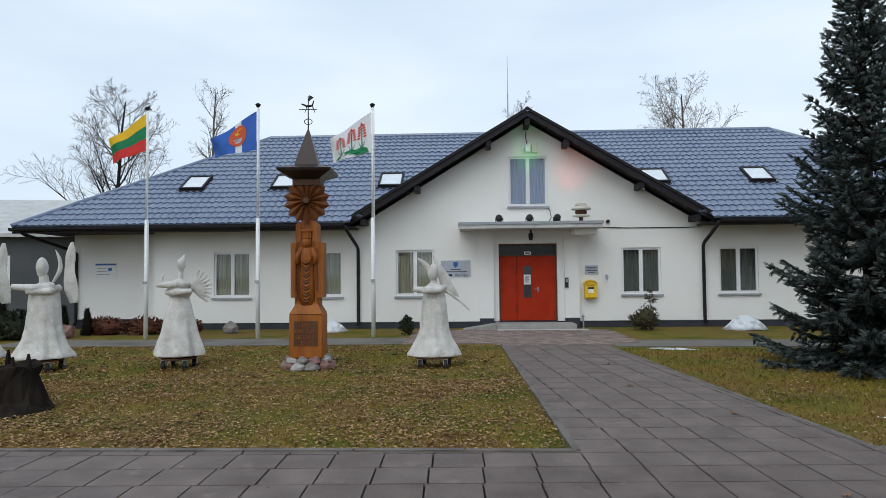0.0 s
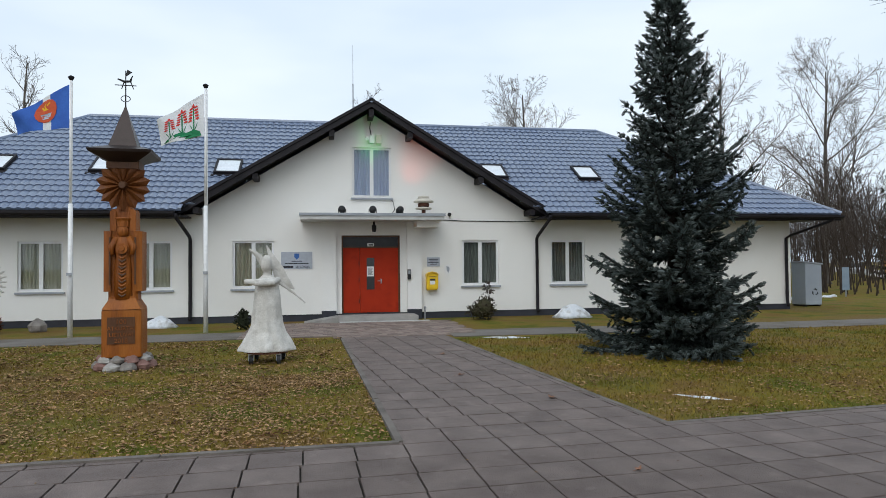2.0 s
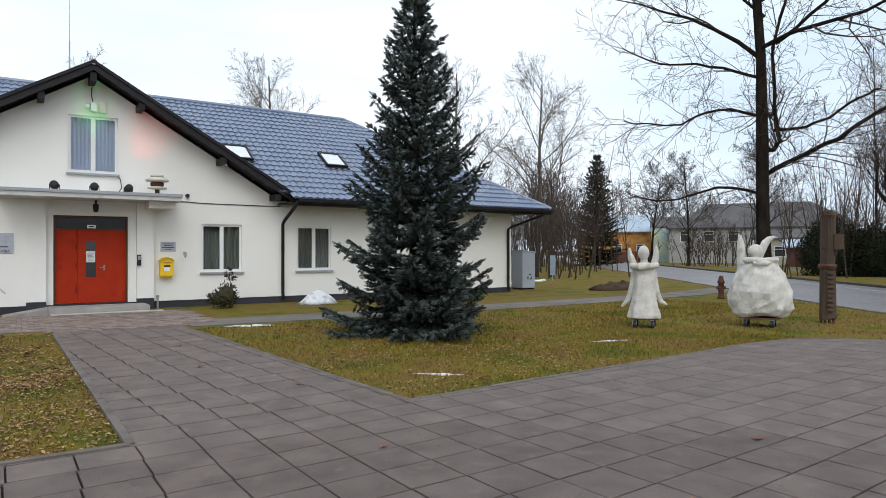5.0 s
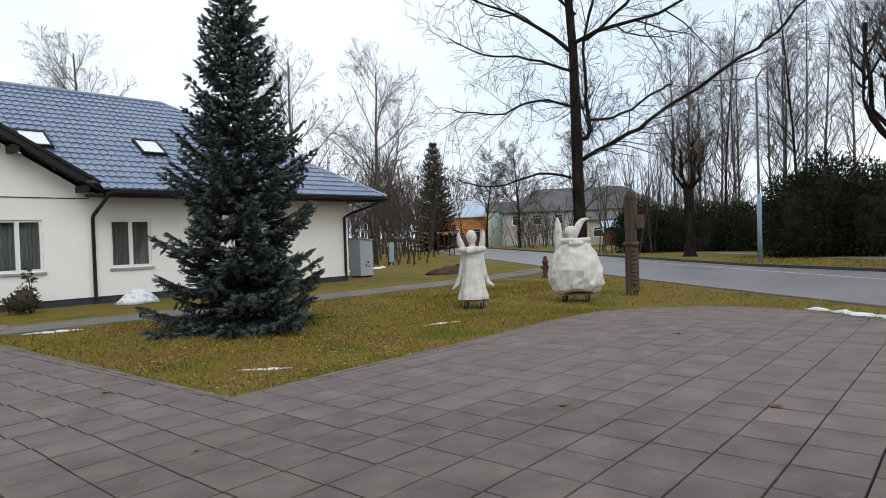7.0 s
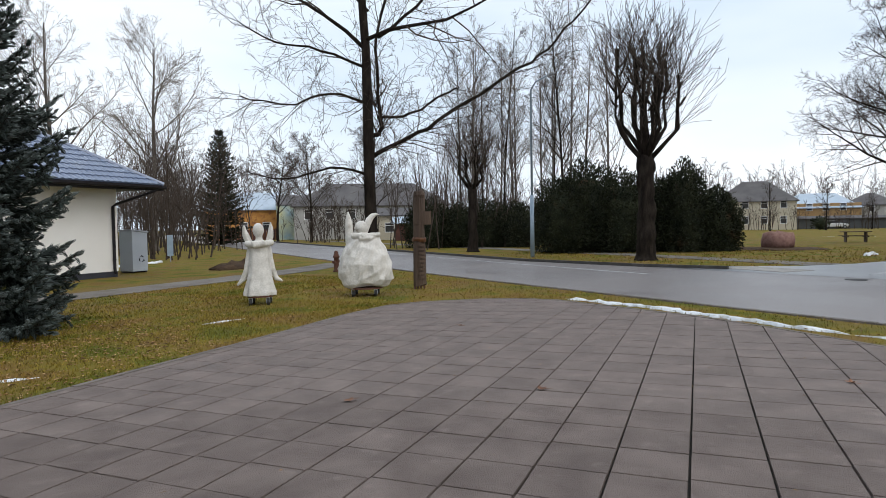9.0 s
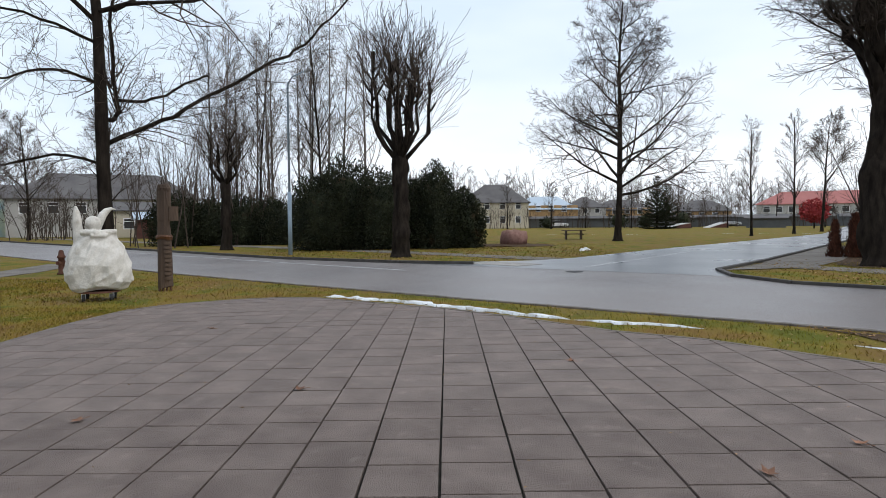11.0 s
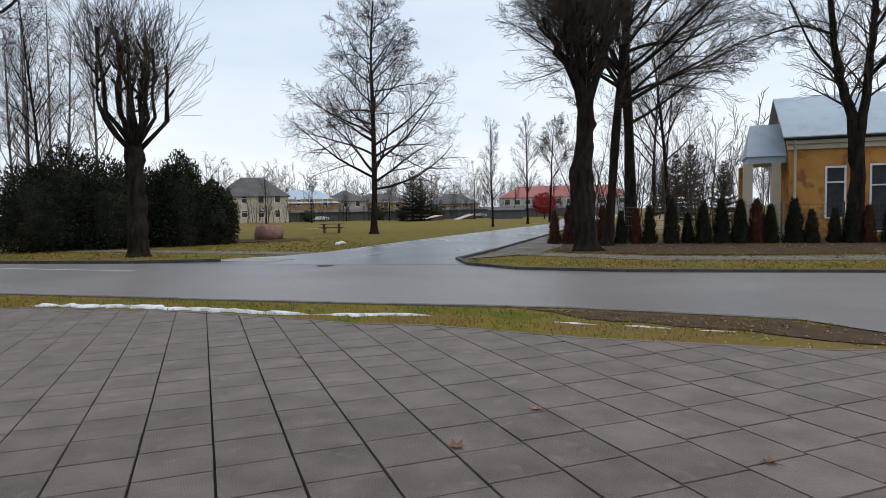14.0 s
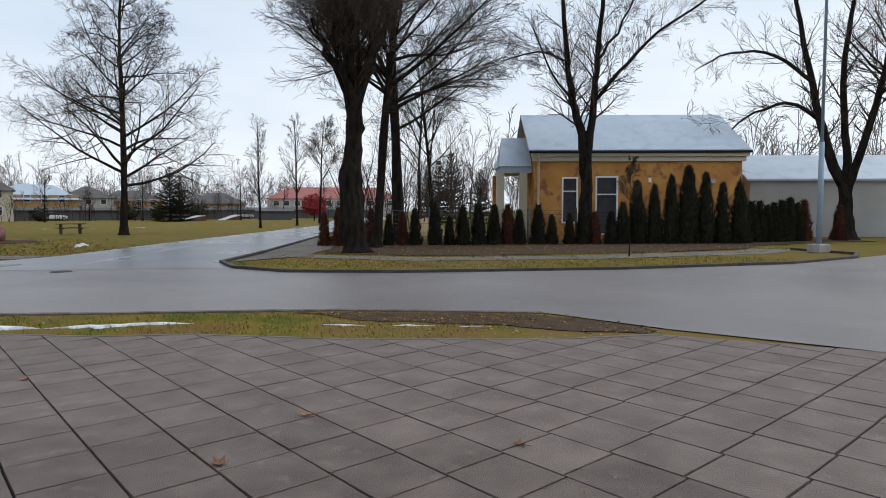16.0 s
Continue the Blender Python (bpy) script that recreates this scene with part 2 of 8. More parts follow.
cream_wall = mat("cream_plaster", [(0.48, 0.43, 0.33), (0.57, 0.51, 0.40)], 0.5, 0.9, 0.2, 40)
dark_wall = mat("dark_grey_cladding", [(0.075, 0.08, 0.085), (0.105, 0.11, 0.115)], 1, 0.8, 0.2, 40)
blue_roof = mat("pale_blue_tin_roof", [(0.36, 0.44, 0.53), (0.44, 0.52, 0.60)], 0.4, 0.5, 0.1, 20, second=((0.30, 0.37, 0.45), 1.2, (0.5, 0.8)))
slate_roof = mat("grey_asbestos_roof", [(0.075, 0.071, 0.073), (0.12, 0.114, 0.114)], 0.6, 0.85, 0.3, 30)
red_roof = mat("red_sheet_roof", [(0.30, 0.10, 0.09), (0.37, 0.135, 0.12)], 0.6, 0.6, 0.1, 30)
brown_boards = mat("brown_boards", [(0.075, 0.03, 0.024), (0.115, 0.05, 0.038)], 1.5, 0.85, 0.3, 30)
cream_plastic = mat("cream_plastic", [(0.52, 0.49, 0.42), (0.62, 0.58, 0.5)], 4, 0.6)
blind = mat("closed_blind", [(0.30, 0.29, 0.225), (0.38, 0.365, 0.29)], 3, 0.85, 0.1, 50, stretch=(8, 1, 0.4))
dark_room = mat("dark_room", [(0.03, 0.032, 0.035), (0.06, 0.06, 0.062)], 2, 0.9)
rust_iron = mat("rusty_iron", [(0.075, 0.028, 0.018), (0.12, 0.05, 0.03)], 6, 0.8, 0.5, 40)
car_silver = mat("silver_car_paint", [(0.35, 0.36, 0.38), (0.42, 0.43, 0.45)], 2, 0.3, metal=0.5)
mural = mat("pale_blue_mural", [(0.30, 0.42, 0.48), (0.62, 0.60, 0.30)], 0.6, 0.85)


def glass_material(name, tint, rough):
    m = bpy.data.materials.new(name)
    m.use_nodes = True
    b = m.node_tree.nodes["Principled BSDF"]
    b.inputs["Base Color"].default_value = (*tint, 1)
    b.inputs["Roughness"].default_value, b.inputs["IOR"].default_value = rough, 1.5
    b.inputs["Transmission Weight"].default_value = 1.0
    return m


glass = glass_material("window_glass", (0.86, 0.9, 0.9), 0.0)
roof_glass = mat("roof_window_glass", [(0.66, 0.70, 0.74), (0.72, 0.76, 0.79)], 2, 0.06, spec=0.8)


# ---- building blocks ----
class Bag:
    """Collects vertices and faces of one mesh."""

    def __init__(self):
        self.v, self.f, self.mi = [], [], []

    def add(self, verts, faces, mi=0):
        k = len(self.v)
        self.v += [tuple(p) for p in verts]
        self.f += [tuple(k + i for i in f) for f in faces]
        self.mi += [mi] * len(faces)
        return self

    def box(self, x0, x1, y0, y1, z0, z1, m=None, mi=0):
        vs = [Vector((x, y, z)) for z in (z0, z1) for y in (y0, y1) for x in (x0, x1)]
        if m is not None:
            vs = [m @ p for p in vs]
        return self.add(vs, [(0, 2, 3, 1), (4, 5, 7, 6), (0, 1, 5, 4), (2, 6, 7, 3), (0, 4, 6, 2), (1, 3, 7, 5)], mi)

    def tube(self, pts, radii, sides=8, cap=True, mi=0, wob=0.0):
        """A tapered tube along points."""
        rings = []
        n = len(pts)
        pts = [Vector(p) for p in pts]
        for i, p in enumerate(pts):
            d = (pts[min(i + 1, n - 1)] - pts[max(i - 1, 0)]).normalized()
            a = d.orthogonal().normalized() if abs(d.z) < 0.99 else Vector((1, 0, 0))
            if abs(d.z) < 0.99:
                a = Vector((-d.y, d.x, 0)).normalized()
            if i and (last - d * last.dot(d)).length > 0.2:
                a = (last - d * last.dot(d)).normalized()
            last = a
            b = d.cross(a)
            rings.append([p + radii[i] * (math.cos(2 * math.pi * k / sides) * a + math.sin(2 * math.pi * k / sides) * b) for k in range(sides)])
        fs = [(i * sides + k, i * sides + (k + 1) % sides, (i + 1) * sides + (k + 1) % sides, (i + 1) * sides + k) for i in range(n - 1) for k in range(sides)]
        if cap:
            fs += [tuple(range(sides))[::-1], tuple((n - 1) * sides + k for k in range(sides))]
        if wob:
            rings = [[p + wob * noise.noise_vector(p * 2.3 + Vector((sum(radii), 0, 0))) for p in r] for r in rings]
        return self.add([p for r in rings for p in r], fs, mi)

    def lathe(self, prof, at=(0, 0, 0), sides=16, sx=1.0, sy=1.0, wob=0.0, m=None, mi=0):
        """Rings of (radius, height) round z."""
        vs = []
        for r, z in prof:
            for k in range(sides):
                a = 2 * math.pi * k / sides
                p = Vector((at[0] + sx * r * math.cos(a), at[1] + sy * r * math.sin(a), at[2] + z))
                if wob:
                    p += wob * noise.noise_vector(p * 5.0)
                vs.append(m @ p if m is not None else p)
        n = len(prof)
        fs = [(i * sides + k, i * sides + (k + 1) % sides, (i + 1) * sides + (k + 1) % sides, (i + 1) * sides + k) for i in range(n - 1) for k in range(sides)]
        fs += [tuple(range(sides))[::-1], tuple((n - 1) * sides + k for k in range(sides))]
        return self.add(vs, fs, mi)

    def prism(self, poly, z0, z1, m=None, mi=0):
        """A flat polygon of x, y given depth."""
        n = len(poly)
        vs = [Vector((x, y, z0)) for x, y in poly] + [Vector((x, y, z1)) for x, y in poly]
        if m is not None:
            vs = [m @ p for p in vs]
        fs = [tuple(range(n))[::-1], tuple(range(n, 2 * n))] + [(i, (i + 1) % n, n + (i + 1) % n, n + i) for i in range(n)]
        return self.add(vs, fs, mi)

    def mesh(self, name, mats, smooth=False):
        me = bpy.data.meshes.new(name)
        me.from_pydata(self.v, [], self.f)
        for m in (mats if isinstance(mats, (list, tuple)) else [mats]):
            me.materials.append(m)
        if any(self.mi):
            me.polygons.foreach_set("material_index", self.mi)
        if smooth:
            me.polygons.foreach_set("use_smooth", [True] * len(me.polygons))
        me.update()
        return me


def part(name, bag, mats, parent=None, label="", smooth=False):
    ob = new(name, bag.mesh(name, mats, smooth))
    if parent is not None:
        ob.parent = parent
    if label:
        tagged(ob, label)
    return ob


def thing(name, x, y, z=0.0, rz=0.0, label="", category="", group="", kind=""):
    ob = new(name)
    ob.empty_display_size = 0.1
    ob.matrix_basis = pose(x, y, z, 0, 0, rz)
    return tagged(ob, label, category, group, kind)


def bevel(ob, width, seg=2):
    md = ob.modifiers.new("soft_edge", "BEVEL")
    md.width, md.segments, md.limit_method = width, seg, "ANGLE"
    return ob


def inside(px, py, poly):
    c = False
    for i in range(len(poly)):
        (x1, y1), (x2, y2) = poly[i - 1], poly[i]
        if (y1 > py) != (y2 > py) and px < (x2 - x1) * (py - y1) / (y2 - y1) + x1:
            c = not c
    return c


def lettering(name, text, size, parent, m, material, depth=0.004, align="CENTER"):
    cu = bpy.data.curves.new(name, "FONT")
    cu.body, cu.size, cu.extrude, cu.align_x, cu.resolution_u = text, size, depth, align, 2
    tmp = bpy.data.objects.new(name, cu)
    scene.collection.objects.link(tmp)
    me = bpy.data.meshes.new_from_object(tmp.evaluated_get(bpy.context.evaluated_depsgraph_get()))
    bpy.data.objects.remove(tmp)
    me.materials.clear()
    me.materials.append(material)
    ob = new(name, me)
    ob.parent = parent
    ob.matrix_basis = m
    return ob


# ---- ground ----
PLAZA = [(-40, 5.86), (0.92, 5.87), (0.69, 14.72), (3.0, 14.6), (3.58, 6.02), (6.98, 6.21), (10.19, 6.45), (11.5, 6.4), (12.4, 5.95), (13.1, 5.1), (13.45, 4.3),
         (13.42, 3.47), (11.94, 0.88), (10.96, -0.34), (9.57, -1.77), (8.97, -2.8), (7.5, -4.2), (5.89, -6.35), (5.34, -7.54), (3.23, -8.61), (0, -10.4), (-40, -22)]
ROAD = [(150, 181), (60, 61.5), (19.85, 9.79), (16.6, 5.19), (12.5, -0.9), (9.73, -5.35), (7.58, -7.68), (5.55, -8.0), (3.3, -8.66), (0.05, -10.46), (-40, -22.3), (-40, -44),
        (9.2, -33), (9.42, -24.2), (9.62, -20.2), (11.53, -14.75), (14.47, -9.4), (16.4, -7.25), (18.4, -6.6), (20.55, -6.95), (23.2, -1.9), (24.3, 3.2), (27.02, 8.4), (66.2, 57), (157, 176)]
SIDE = [(18.4, -6.6), (20.55, -6.95), (24.7, -10.0), (46.3, -24.5), (68, -39), (150, -98), (160, -86), (66, -32.6), (35.15, -9.08), (27.2, -3.5), (25.6, -1.7), (24.3, 3.2)]


def ragged(poly, size=0.16, step=0.2):
    """The outline with an uneven, worn edge."""
    out = []
    for (ax, ay), (bx_, by_) in zip(poly, poly[1:] + poly[:1]):
        k = max(1, int(math.hypot(bx_ - ax, by_ - ay) / step))
        for i in range(k):
            x, y = ax + (bx_ - ax) * i / k, ay + (by_ - ay) * i / k
            d = noise.noise_vector(Vector((x * 1.7, y * 1.7, 0))) + 0.6 * noise.noise_vector(Vector((x * 5, y * 5, 3)))
            out.append((x + size * d.x, y + size * d.y))
    return out


def flat(name, poly, z, material, label, category):
    bm = bmesh.new()
    bm.faces.new([bm.verts.new((x, y, z)) for x, y in poly])
    bmesh.ops.triangulate(bm, faces=bm.faces[:])
    bmesh.ops.recalc_face_normals(bm, faces=bm.faces[:])
    if bm.faces[:][0].normal.z < 0:
        bmesh.ops.reverse_faces(bm, faces=bm.faces[:])
    me = bpy.data.meshes.new(name)
    bm.to_mesh(me)
    bm.free()
    me.materials.append(material)
    return tagged(new(name, me), label, category, kind="structure")


def ribbon(bag, line, w0, w1, z0, z1):
    """A strip between two sideways offsets along a line."""
    n = len(line)
    vs, fs = [], []
    for i, p in enumerate(line):
        a, b = Vector(line[max(i - 1, 0)]), Vector(line[min(i + 1, n - 1)])
        d = (b - a).normalized()
        nn = Vector((-d.y, d.x))
        for w, z in ((w0, z0), (w0, z1), (w1, z1), (w1, z0)):
            q = Vector(p) + nn * w
            vs.append((q.x, q.y, z))
    for i in range(n - 1):
        for k in range(4):
            fs.append((4 * i + k, 4 * i + (k + 1) % 4, 4 * i + 4 + (k + 1) % 4, 4 * i + 4 + k))
    fs += [(0, 1, 2, 3), (4 * n - 1, 4 * n - 2, 4 * n - 3, 4 * n - 4)]
    bag.add(vs, fs)


ground_bag = Bag()
R0, N0 = 60.0, 120
gv = [(-R0 + 2 * R0 * i / N0 + 10, -R0 + 2 * R0 * j / N0, 0) for j in range(N0 + 1) for i in range(N0 + 1)]
def on_paving(x, y):
    return inside(x, y, PLAZA) or inside(x, y, ROAD) or inside(x, y, SIDE)
def near_paving(x, y):
    return any(on_paving(x + a, y + b) for a in (-1.05, 0, 1.05) for b in (-1.05, 0, 1.05))
gv = [(x, y, 0.0 if near_paving(x, y) else 0.02 * noise.noise(Vector((x * 0.5, y * 0.5, 0)))) for x, y, z in gv]
ground_bag.add(gv, [(j * (N0 + 1) + i, j * (N0 + 1) + i + 1, (j + 1) * (N0 + 1) + i + 1, (j + 1) * (N0 + 1) + i) for j in range(N0) for i in range(N0)])
far = 2500.0
ground_bag.add([(-50, -60, 0), (70, -60, 0), (70, 60, 0), (-50, 60, 0), (-far, -far, 0), (far, -far, 0), (far, far, 0), (-far, far, 0)], [(4, 5, 1, 0), (5, 6, 2, 1), (6, 7, 3, 2), (7, 4, 0, 3)])
tagged(part("ground", ground_bag, lawn), "patchy yellow-green winter lawn with fallen leaves", "lawn", kind="structure")
flat("road", ROAD, 0.016, asphalt, "damp grey asphalt road past the square", "road")
flat("side_road", SIDE, 0.021, side_asphalt, "wet blue-grey asphalt side street", "road")
bed = flat("paving_bed", PLAZA, 0.005, joint_soil, "dark soil and moss in the joints of the paving", "paving bed")

# kerbs: flush edging of the lawns, raised kerbs over the road
def kerb(name, line, w, h, label, material=edging):
    b = Bag()
    seg = []
    for a, c in zip(line, line[1:]):
        a, c = Vector(a), Vector(c)
        k = max(1, round((c - a).length / 1.0))
        for i in range(k):
            seg.append((a.lerp(c, (i + 0.006) / k), a.lerp(c, (i + 0.994) / k)))
    for a, c in seg:
        ribbon(b, [tuple(a), tuple(c)], -w / 2, w / 2, -0.05, h + 0.004 * random.uniform(-1, 1))
    return tagged(part(name, b, material), label, "kerb", kind="structure")


kerb("kerb_lawn_west", [(-30, 5.86), (0.92, 5.87), (0.69, 14.5)], 0.07, 0.045, "thin concrete edging between lawn and paving")
kerb("kerb_lawn_east", [(3.0, 14.3), (3.58, 6.02), (6.98, 6.21), (10.19, 6.45), (11.5, 6.4), (12.4, 5.95), (13.1, 5.1), (13.45, 4.3), (13.42, 3.47), (11.94, 0.88), (10.96, -0.34), (9.57, -1.77), (8.97, -2.8), (7.5, -4.2), (5.89, -6.35), (5.34, -7.54)], 0.07, 0.035, "thin concrete edging round the square")
kerb("kerb_road_near", [(60, 61.5), (19.85, 9.79), (16.6, 5.19), (12.5, -0.9), (9.73, -5.35), (7.58, -7.68)], 0.12, 0.028, "low worn kerb along the road")
kerb("kerb_corner", [(46.3, -24.5), (24.7, -10.0), (20.55, -6.95), (18.4, -6.6), (16.4, -7.25), (14.47, -9.4), (11.53, -14.75), (9.62, -20.2), (9.42, -24.2), (10.1, -26.2), (13, -27.5)], 0.15, 0.09, "raised kerb round the street corner, its shadow line painted dark", kerb_shaded)
kerb("kerb_road_far", [(157, 176), (66.2, 57), (27.02, 8.4), (24.3, 3.2), (23.6, 0.5)], 0.15, 0.12, "raised kerb on the far side of the road, its shadow line painted dark", kerb_shaded)
f1 = Bag()
ribbon(f1, [(-11.5, 15.65), (-5.7, 15.74), (-0.3, 15.9)], -0.78, 0.78, 0, 0.018)
ribbon(f1, [(3.2, 15.1), (11.5, 14.75), (16.2, 14.85), (20.4, 15.2), (24.5, 16.2)], -0.72, 0.72, 0, 0.018)
tagged(part("footpath", f1, footway), "grey concrete footpath along the front lawn", "footpath", kind="structure")
f2 = Bag()
ribbon(f2, [(26.6, -2.6), (32.3, 3.8), (38.3, 11.4), (70, 52)], -0.8, 0.8, 0, 0.02)
ribbon(f2, [(46, -20.2), (28, -11.9), (22.2, -9.9), (18.0, -12.6), (15.2, -17.5), (13.0, -24.5), (13.5, -27)], -0.8, 0.8, 0, 0.02)
tagged(part("pavement_far", f2, footway), "grey footway on the far side of the road", "footpath", kind="structure")
flat("pavement_apron", [(20.6, -7.2), (24.7, -10.3), (40, -20.2), (34, -18.6), (25, -12.9), (21.6, -10.2)], 0.028, footway, "pale concrete apron beside the side street", "pavement")
flat("hedge_bed", ragged([(28.6, -13.2), (25.2, -12.6), (22.4, -11.6), (19.6, -13.2), (17.2, -17.2), (15.2, -22.2), (14.5, -26.6), (15.2, -29.5), (14.6, -35), (13.5, -38), (18, -39), (20.5, -32), (24, -25), (29, -18)], 0.3, 0.4), 0.024, litter_soil, "brown leaf-covered soil under the hedge", "soil")
flat("verge_soil", ragged([(10.0, -4.6), (8.95, -4.95), (7.0, -6.5), (5.5, -7.5), (5.6, -7.9), (7.45, -7.55), (8.6, -6.3)]), 0.013, litter_soil, "bare brown soil at the verge's end", "soil")
# worn centre lines
for k, line in enumerate(([(22.0, -3.2), (27.8, -6.9), (33.0, -10.2), (38, -13.6)], [(40, -15), (42.6, -16.7)], [(45, -18.4), (47.6, -20.1)], [(50, -21.8), (52.6, -23.5)], [(20.8, 2.6), (24.4, 7.4), (29.8, 14.2), (60, 53)])):
    b = Bag()
    ribbon(b, line, -0.055, 0.055, 0.018, 0.027)
    tagged(part("road_marking", b, road_white), "worn white painted road line", "road marking", kind="structure")
mh = Bag().lathe([(0.26, 0), (0.26, 0.014), (0.22, 0.016)], (20.1, -2.6, 0.012), 20)
tagged(part("manhole_cover", mh, black_rubber, smooth=False), "dark iron manhole cover in the street", "manhole", kind="structure")
dip = Bag()
ribbon(dip, [(22.9, -1.5), (24.5, 0.3)], -0.7, 0.7, 0.0, 0.034)
tagged(part("pavement_ramp", dip, concrete), "pale concrete ramp at the footway's end", "pavement", kind="structure")

# ---- main building ----
WF, WL, WR, WB = 19.7, -12.8, 16.05, 29.6
EY, EZ, EL, ER, RY, RZ = 18.7, 3.17, -13.65, 17.2, 24.65, 6.96
GX, GZ, GS = 1.726, 6.42, 0.606
SLOPE = (RZ - EZ) / (RY - EY)
WALL_T = 0.35


def pierced(name, axis, at, thick, u0, u1, z0, z1, holes, material, label):
    """A wall with real openings, in pieces round them; at is the face towards the street."""
    b = Bag()
    us = sorted({u0, u1, *[h[0] for h in holes], *[h[1] for h in holes]})
    zs = sorted({z0, z1, *[h[2] for h in holes], *[h[3] for h in holes]})
    vs, idx = [], {}
    solid = {}
    for i in range(len(us) - 1):
        for j in range(len(zs) - 1):
            uc, zc = (us[i] + us[i + 1]) / 2, (zs[j] + zs[j + 1]) / 2
            solid[i, j] = not any(h[0] < uc < h[1] and h[2] < zc < h[3] for h in holes)
    def pt(u, z, back):
        d = at + (thick if back else 0)
        return (u, d, z) if axis == "y" else (d, u, z)
    for (i, j), s in solid.items():
        if not s:
            continue
        a, c, e, g = us[i], us[i + 1], zs[j], zs[j + 1]
        b.add([pt(a, e, 0), pt(c, e, 0), pt(c, g, 0), pt(a, g, 0)], [(0, 1, 2, 3)])
        b.add([pt(a, e, 1), pt(c, e, 1), pt(c, g, 1), pt(a, g, 1)], [(3, 2, 1, 0)])
        for di, dj, q in ((-1, 0, (a, e, a, g)), (1, 0, (c, e, c, g)), (0, -1, (a, e, c, e)), (0, 1, (a, g, c, g))):
            if not solid.get((i + di, j + dj), False):
                b.add([pt(q[0], q[1], 0), pt(q[2], q[3], 0), pt(q[2], q[3], 1), pt(q[0], q[1], 1)], [(0, 1, 2, 3)])
    return tagged(part(name, b, material), label, "wall", kind="structure")


WINS = [(-7.92, -6.77), (-5.06, -3.92), (-2.27, -1.1), (4.55, 5.71), (7.43, 8.58)]
WZ0, WZ1 = 1.0, 2.38
holes = [(a, b, WZ0, WZ1) for a, b in WINS] + [(0.86, 2.62, 0.2, 2.54)]
wall_l = pierced("wall_front", "y", WF, WALL_T, -9.8, WR, 0.3, 3.15, holes, plaster, "white plastered front wall of the long house")
pierced("wall_recess", "y", WF + 0.75, WALL_T, WL, -9.8 + 0.1, 0.3, 3.15, [], plaster, "white plastered recessed front wall")
rb = Bag().box(-9.8, -9.45, WF + 0.35, WF + 0.75, 0.3, 3.15)
tagged(part("wall_return", rb, plaster), "white plastered wall return", "wall", kind="structure")
pierced("wall_east", "x", WR - WALL_T, WALL_T, WF + WALL_T, WB, 0.3, 3.15, [], plaster, "white plastered end wall")
pierced("wall_west", "x", WL, WALL_T, WF + 1.1, WB, 0.3, 3.15, [], plaster, "white plastered end wall")
pierced("wall_back", "y", WB, WALL_T, WL, WR, 0.3, 3.15, [], plaster, "white plastered back wall")
# gable wall over the entrance, with the upper window's opening
gb = Bag()
UW = (1.19, 2.36, 3.69, 5.2)
def gz(x):
    return GZ - 0.16 - GS * abs(x - GX)
cols = sorted({-3.3, 6.7, GX, UW[0], UW[1]})
for x0, x1 in zip(cols, cols[1:]):
    if x0 == UW[0] or x1 == UW[1]:
        spans = [((3.15, 3.15), (UW[2], UW[2])), ((UW[3], UW[3]), (gz(x0), gz(x1)))]
    else:
        spans = [((3.15, 3.15), (max(gz(x0), 3.151), max(gz(x1), 3.151)))]
    for (a0, a1), (t0, t1) in spans:
        gb.add([(x, y, z) for y in (WF, WF + WALL_T) for x, z in ((x0, a0), (x1, a1), (x1, t1), (x0, t0))], [(0, 1, 2, 3), (7, 6, 5, 4), (0, 3, 7, 4), (1, 5, 6, 2), (0, 4, 5, 1), (3, 2, 6, 7)])
tagged(part("wall_gable", gb, plaster), "white plastered gable over the entrance", "wall", kind="structure")
pl = Bag()
pl.box(-9.8, 0.28, WF + 0.03, WF + 0.4, 0, 0.3).box(3.25, WR - 0.02, WF + 0.03, WF + 0.4, 0, 0.3).box(WL + 0.03, -9.8, WF + 0.78, WF + 1.1, 0, 0.3)
pl.box(0.28, 3.25, WF + 0.06, WF + 0.4, 0, 0.2)
pl.box(WR - 0.3, WR - 0.03, WF + 0.4, WB, 0, 0.3).box(WL + 0.03, WL + 0.3, WF + 1.1, WB, 0, 0.3)
tagged(part("plinth", pl, plinth_paint), "dark painted plinth under the white walls", "plinth", kind="structure")
inn = Bag().box(WL + 0.4, WR - 0.4, WF + 0.5, WB - 0.1, 0.15, 0.2)
tagged(part("floor", inn, concrete), "plain floor inside the house", "floor", kind="structure")
sof = part("ceiling", Bag().box(EL + 0.2, -3.4, EY + 0.12, WB + 0.8, 3.02, 3.06).box(6.8, ER - 0.2, EY + 0.12, WB + 0.8, 3.02, 3.06).box(-3.4, 6.8, WF + 0.3, WB + 0.8, 3.02, 3.06), dark_trim)
tagged(sof, "dark boarded soffit under the eaves", "soffit", kind="structure")


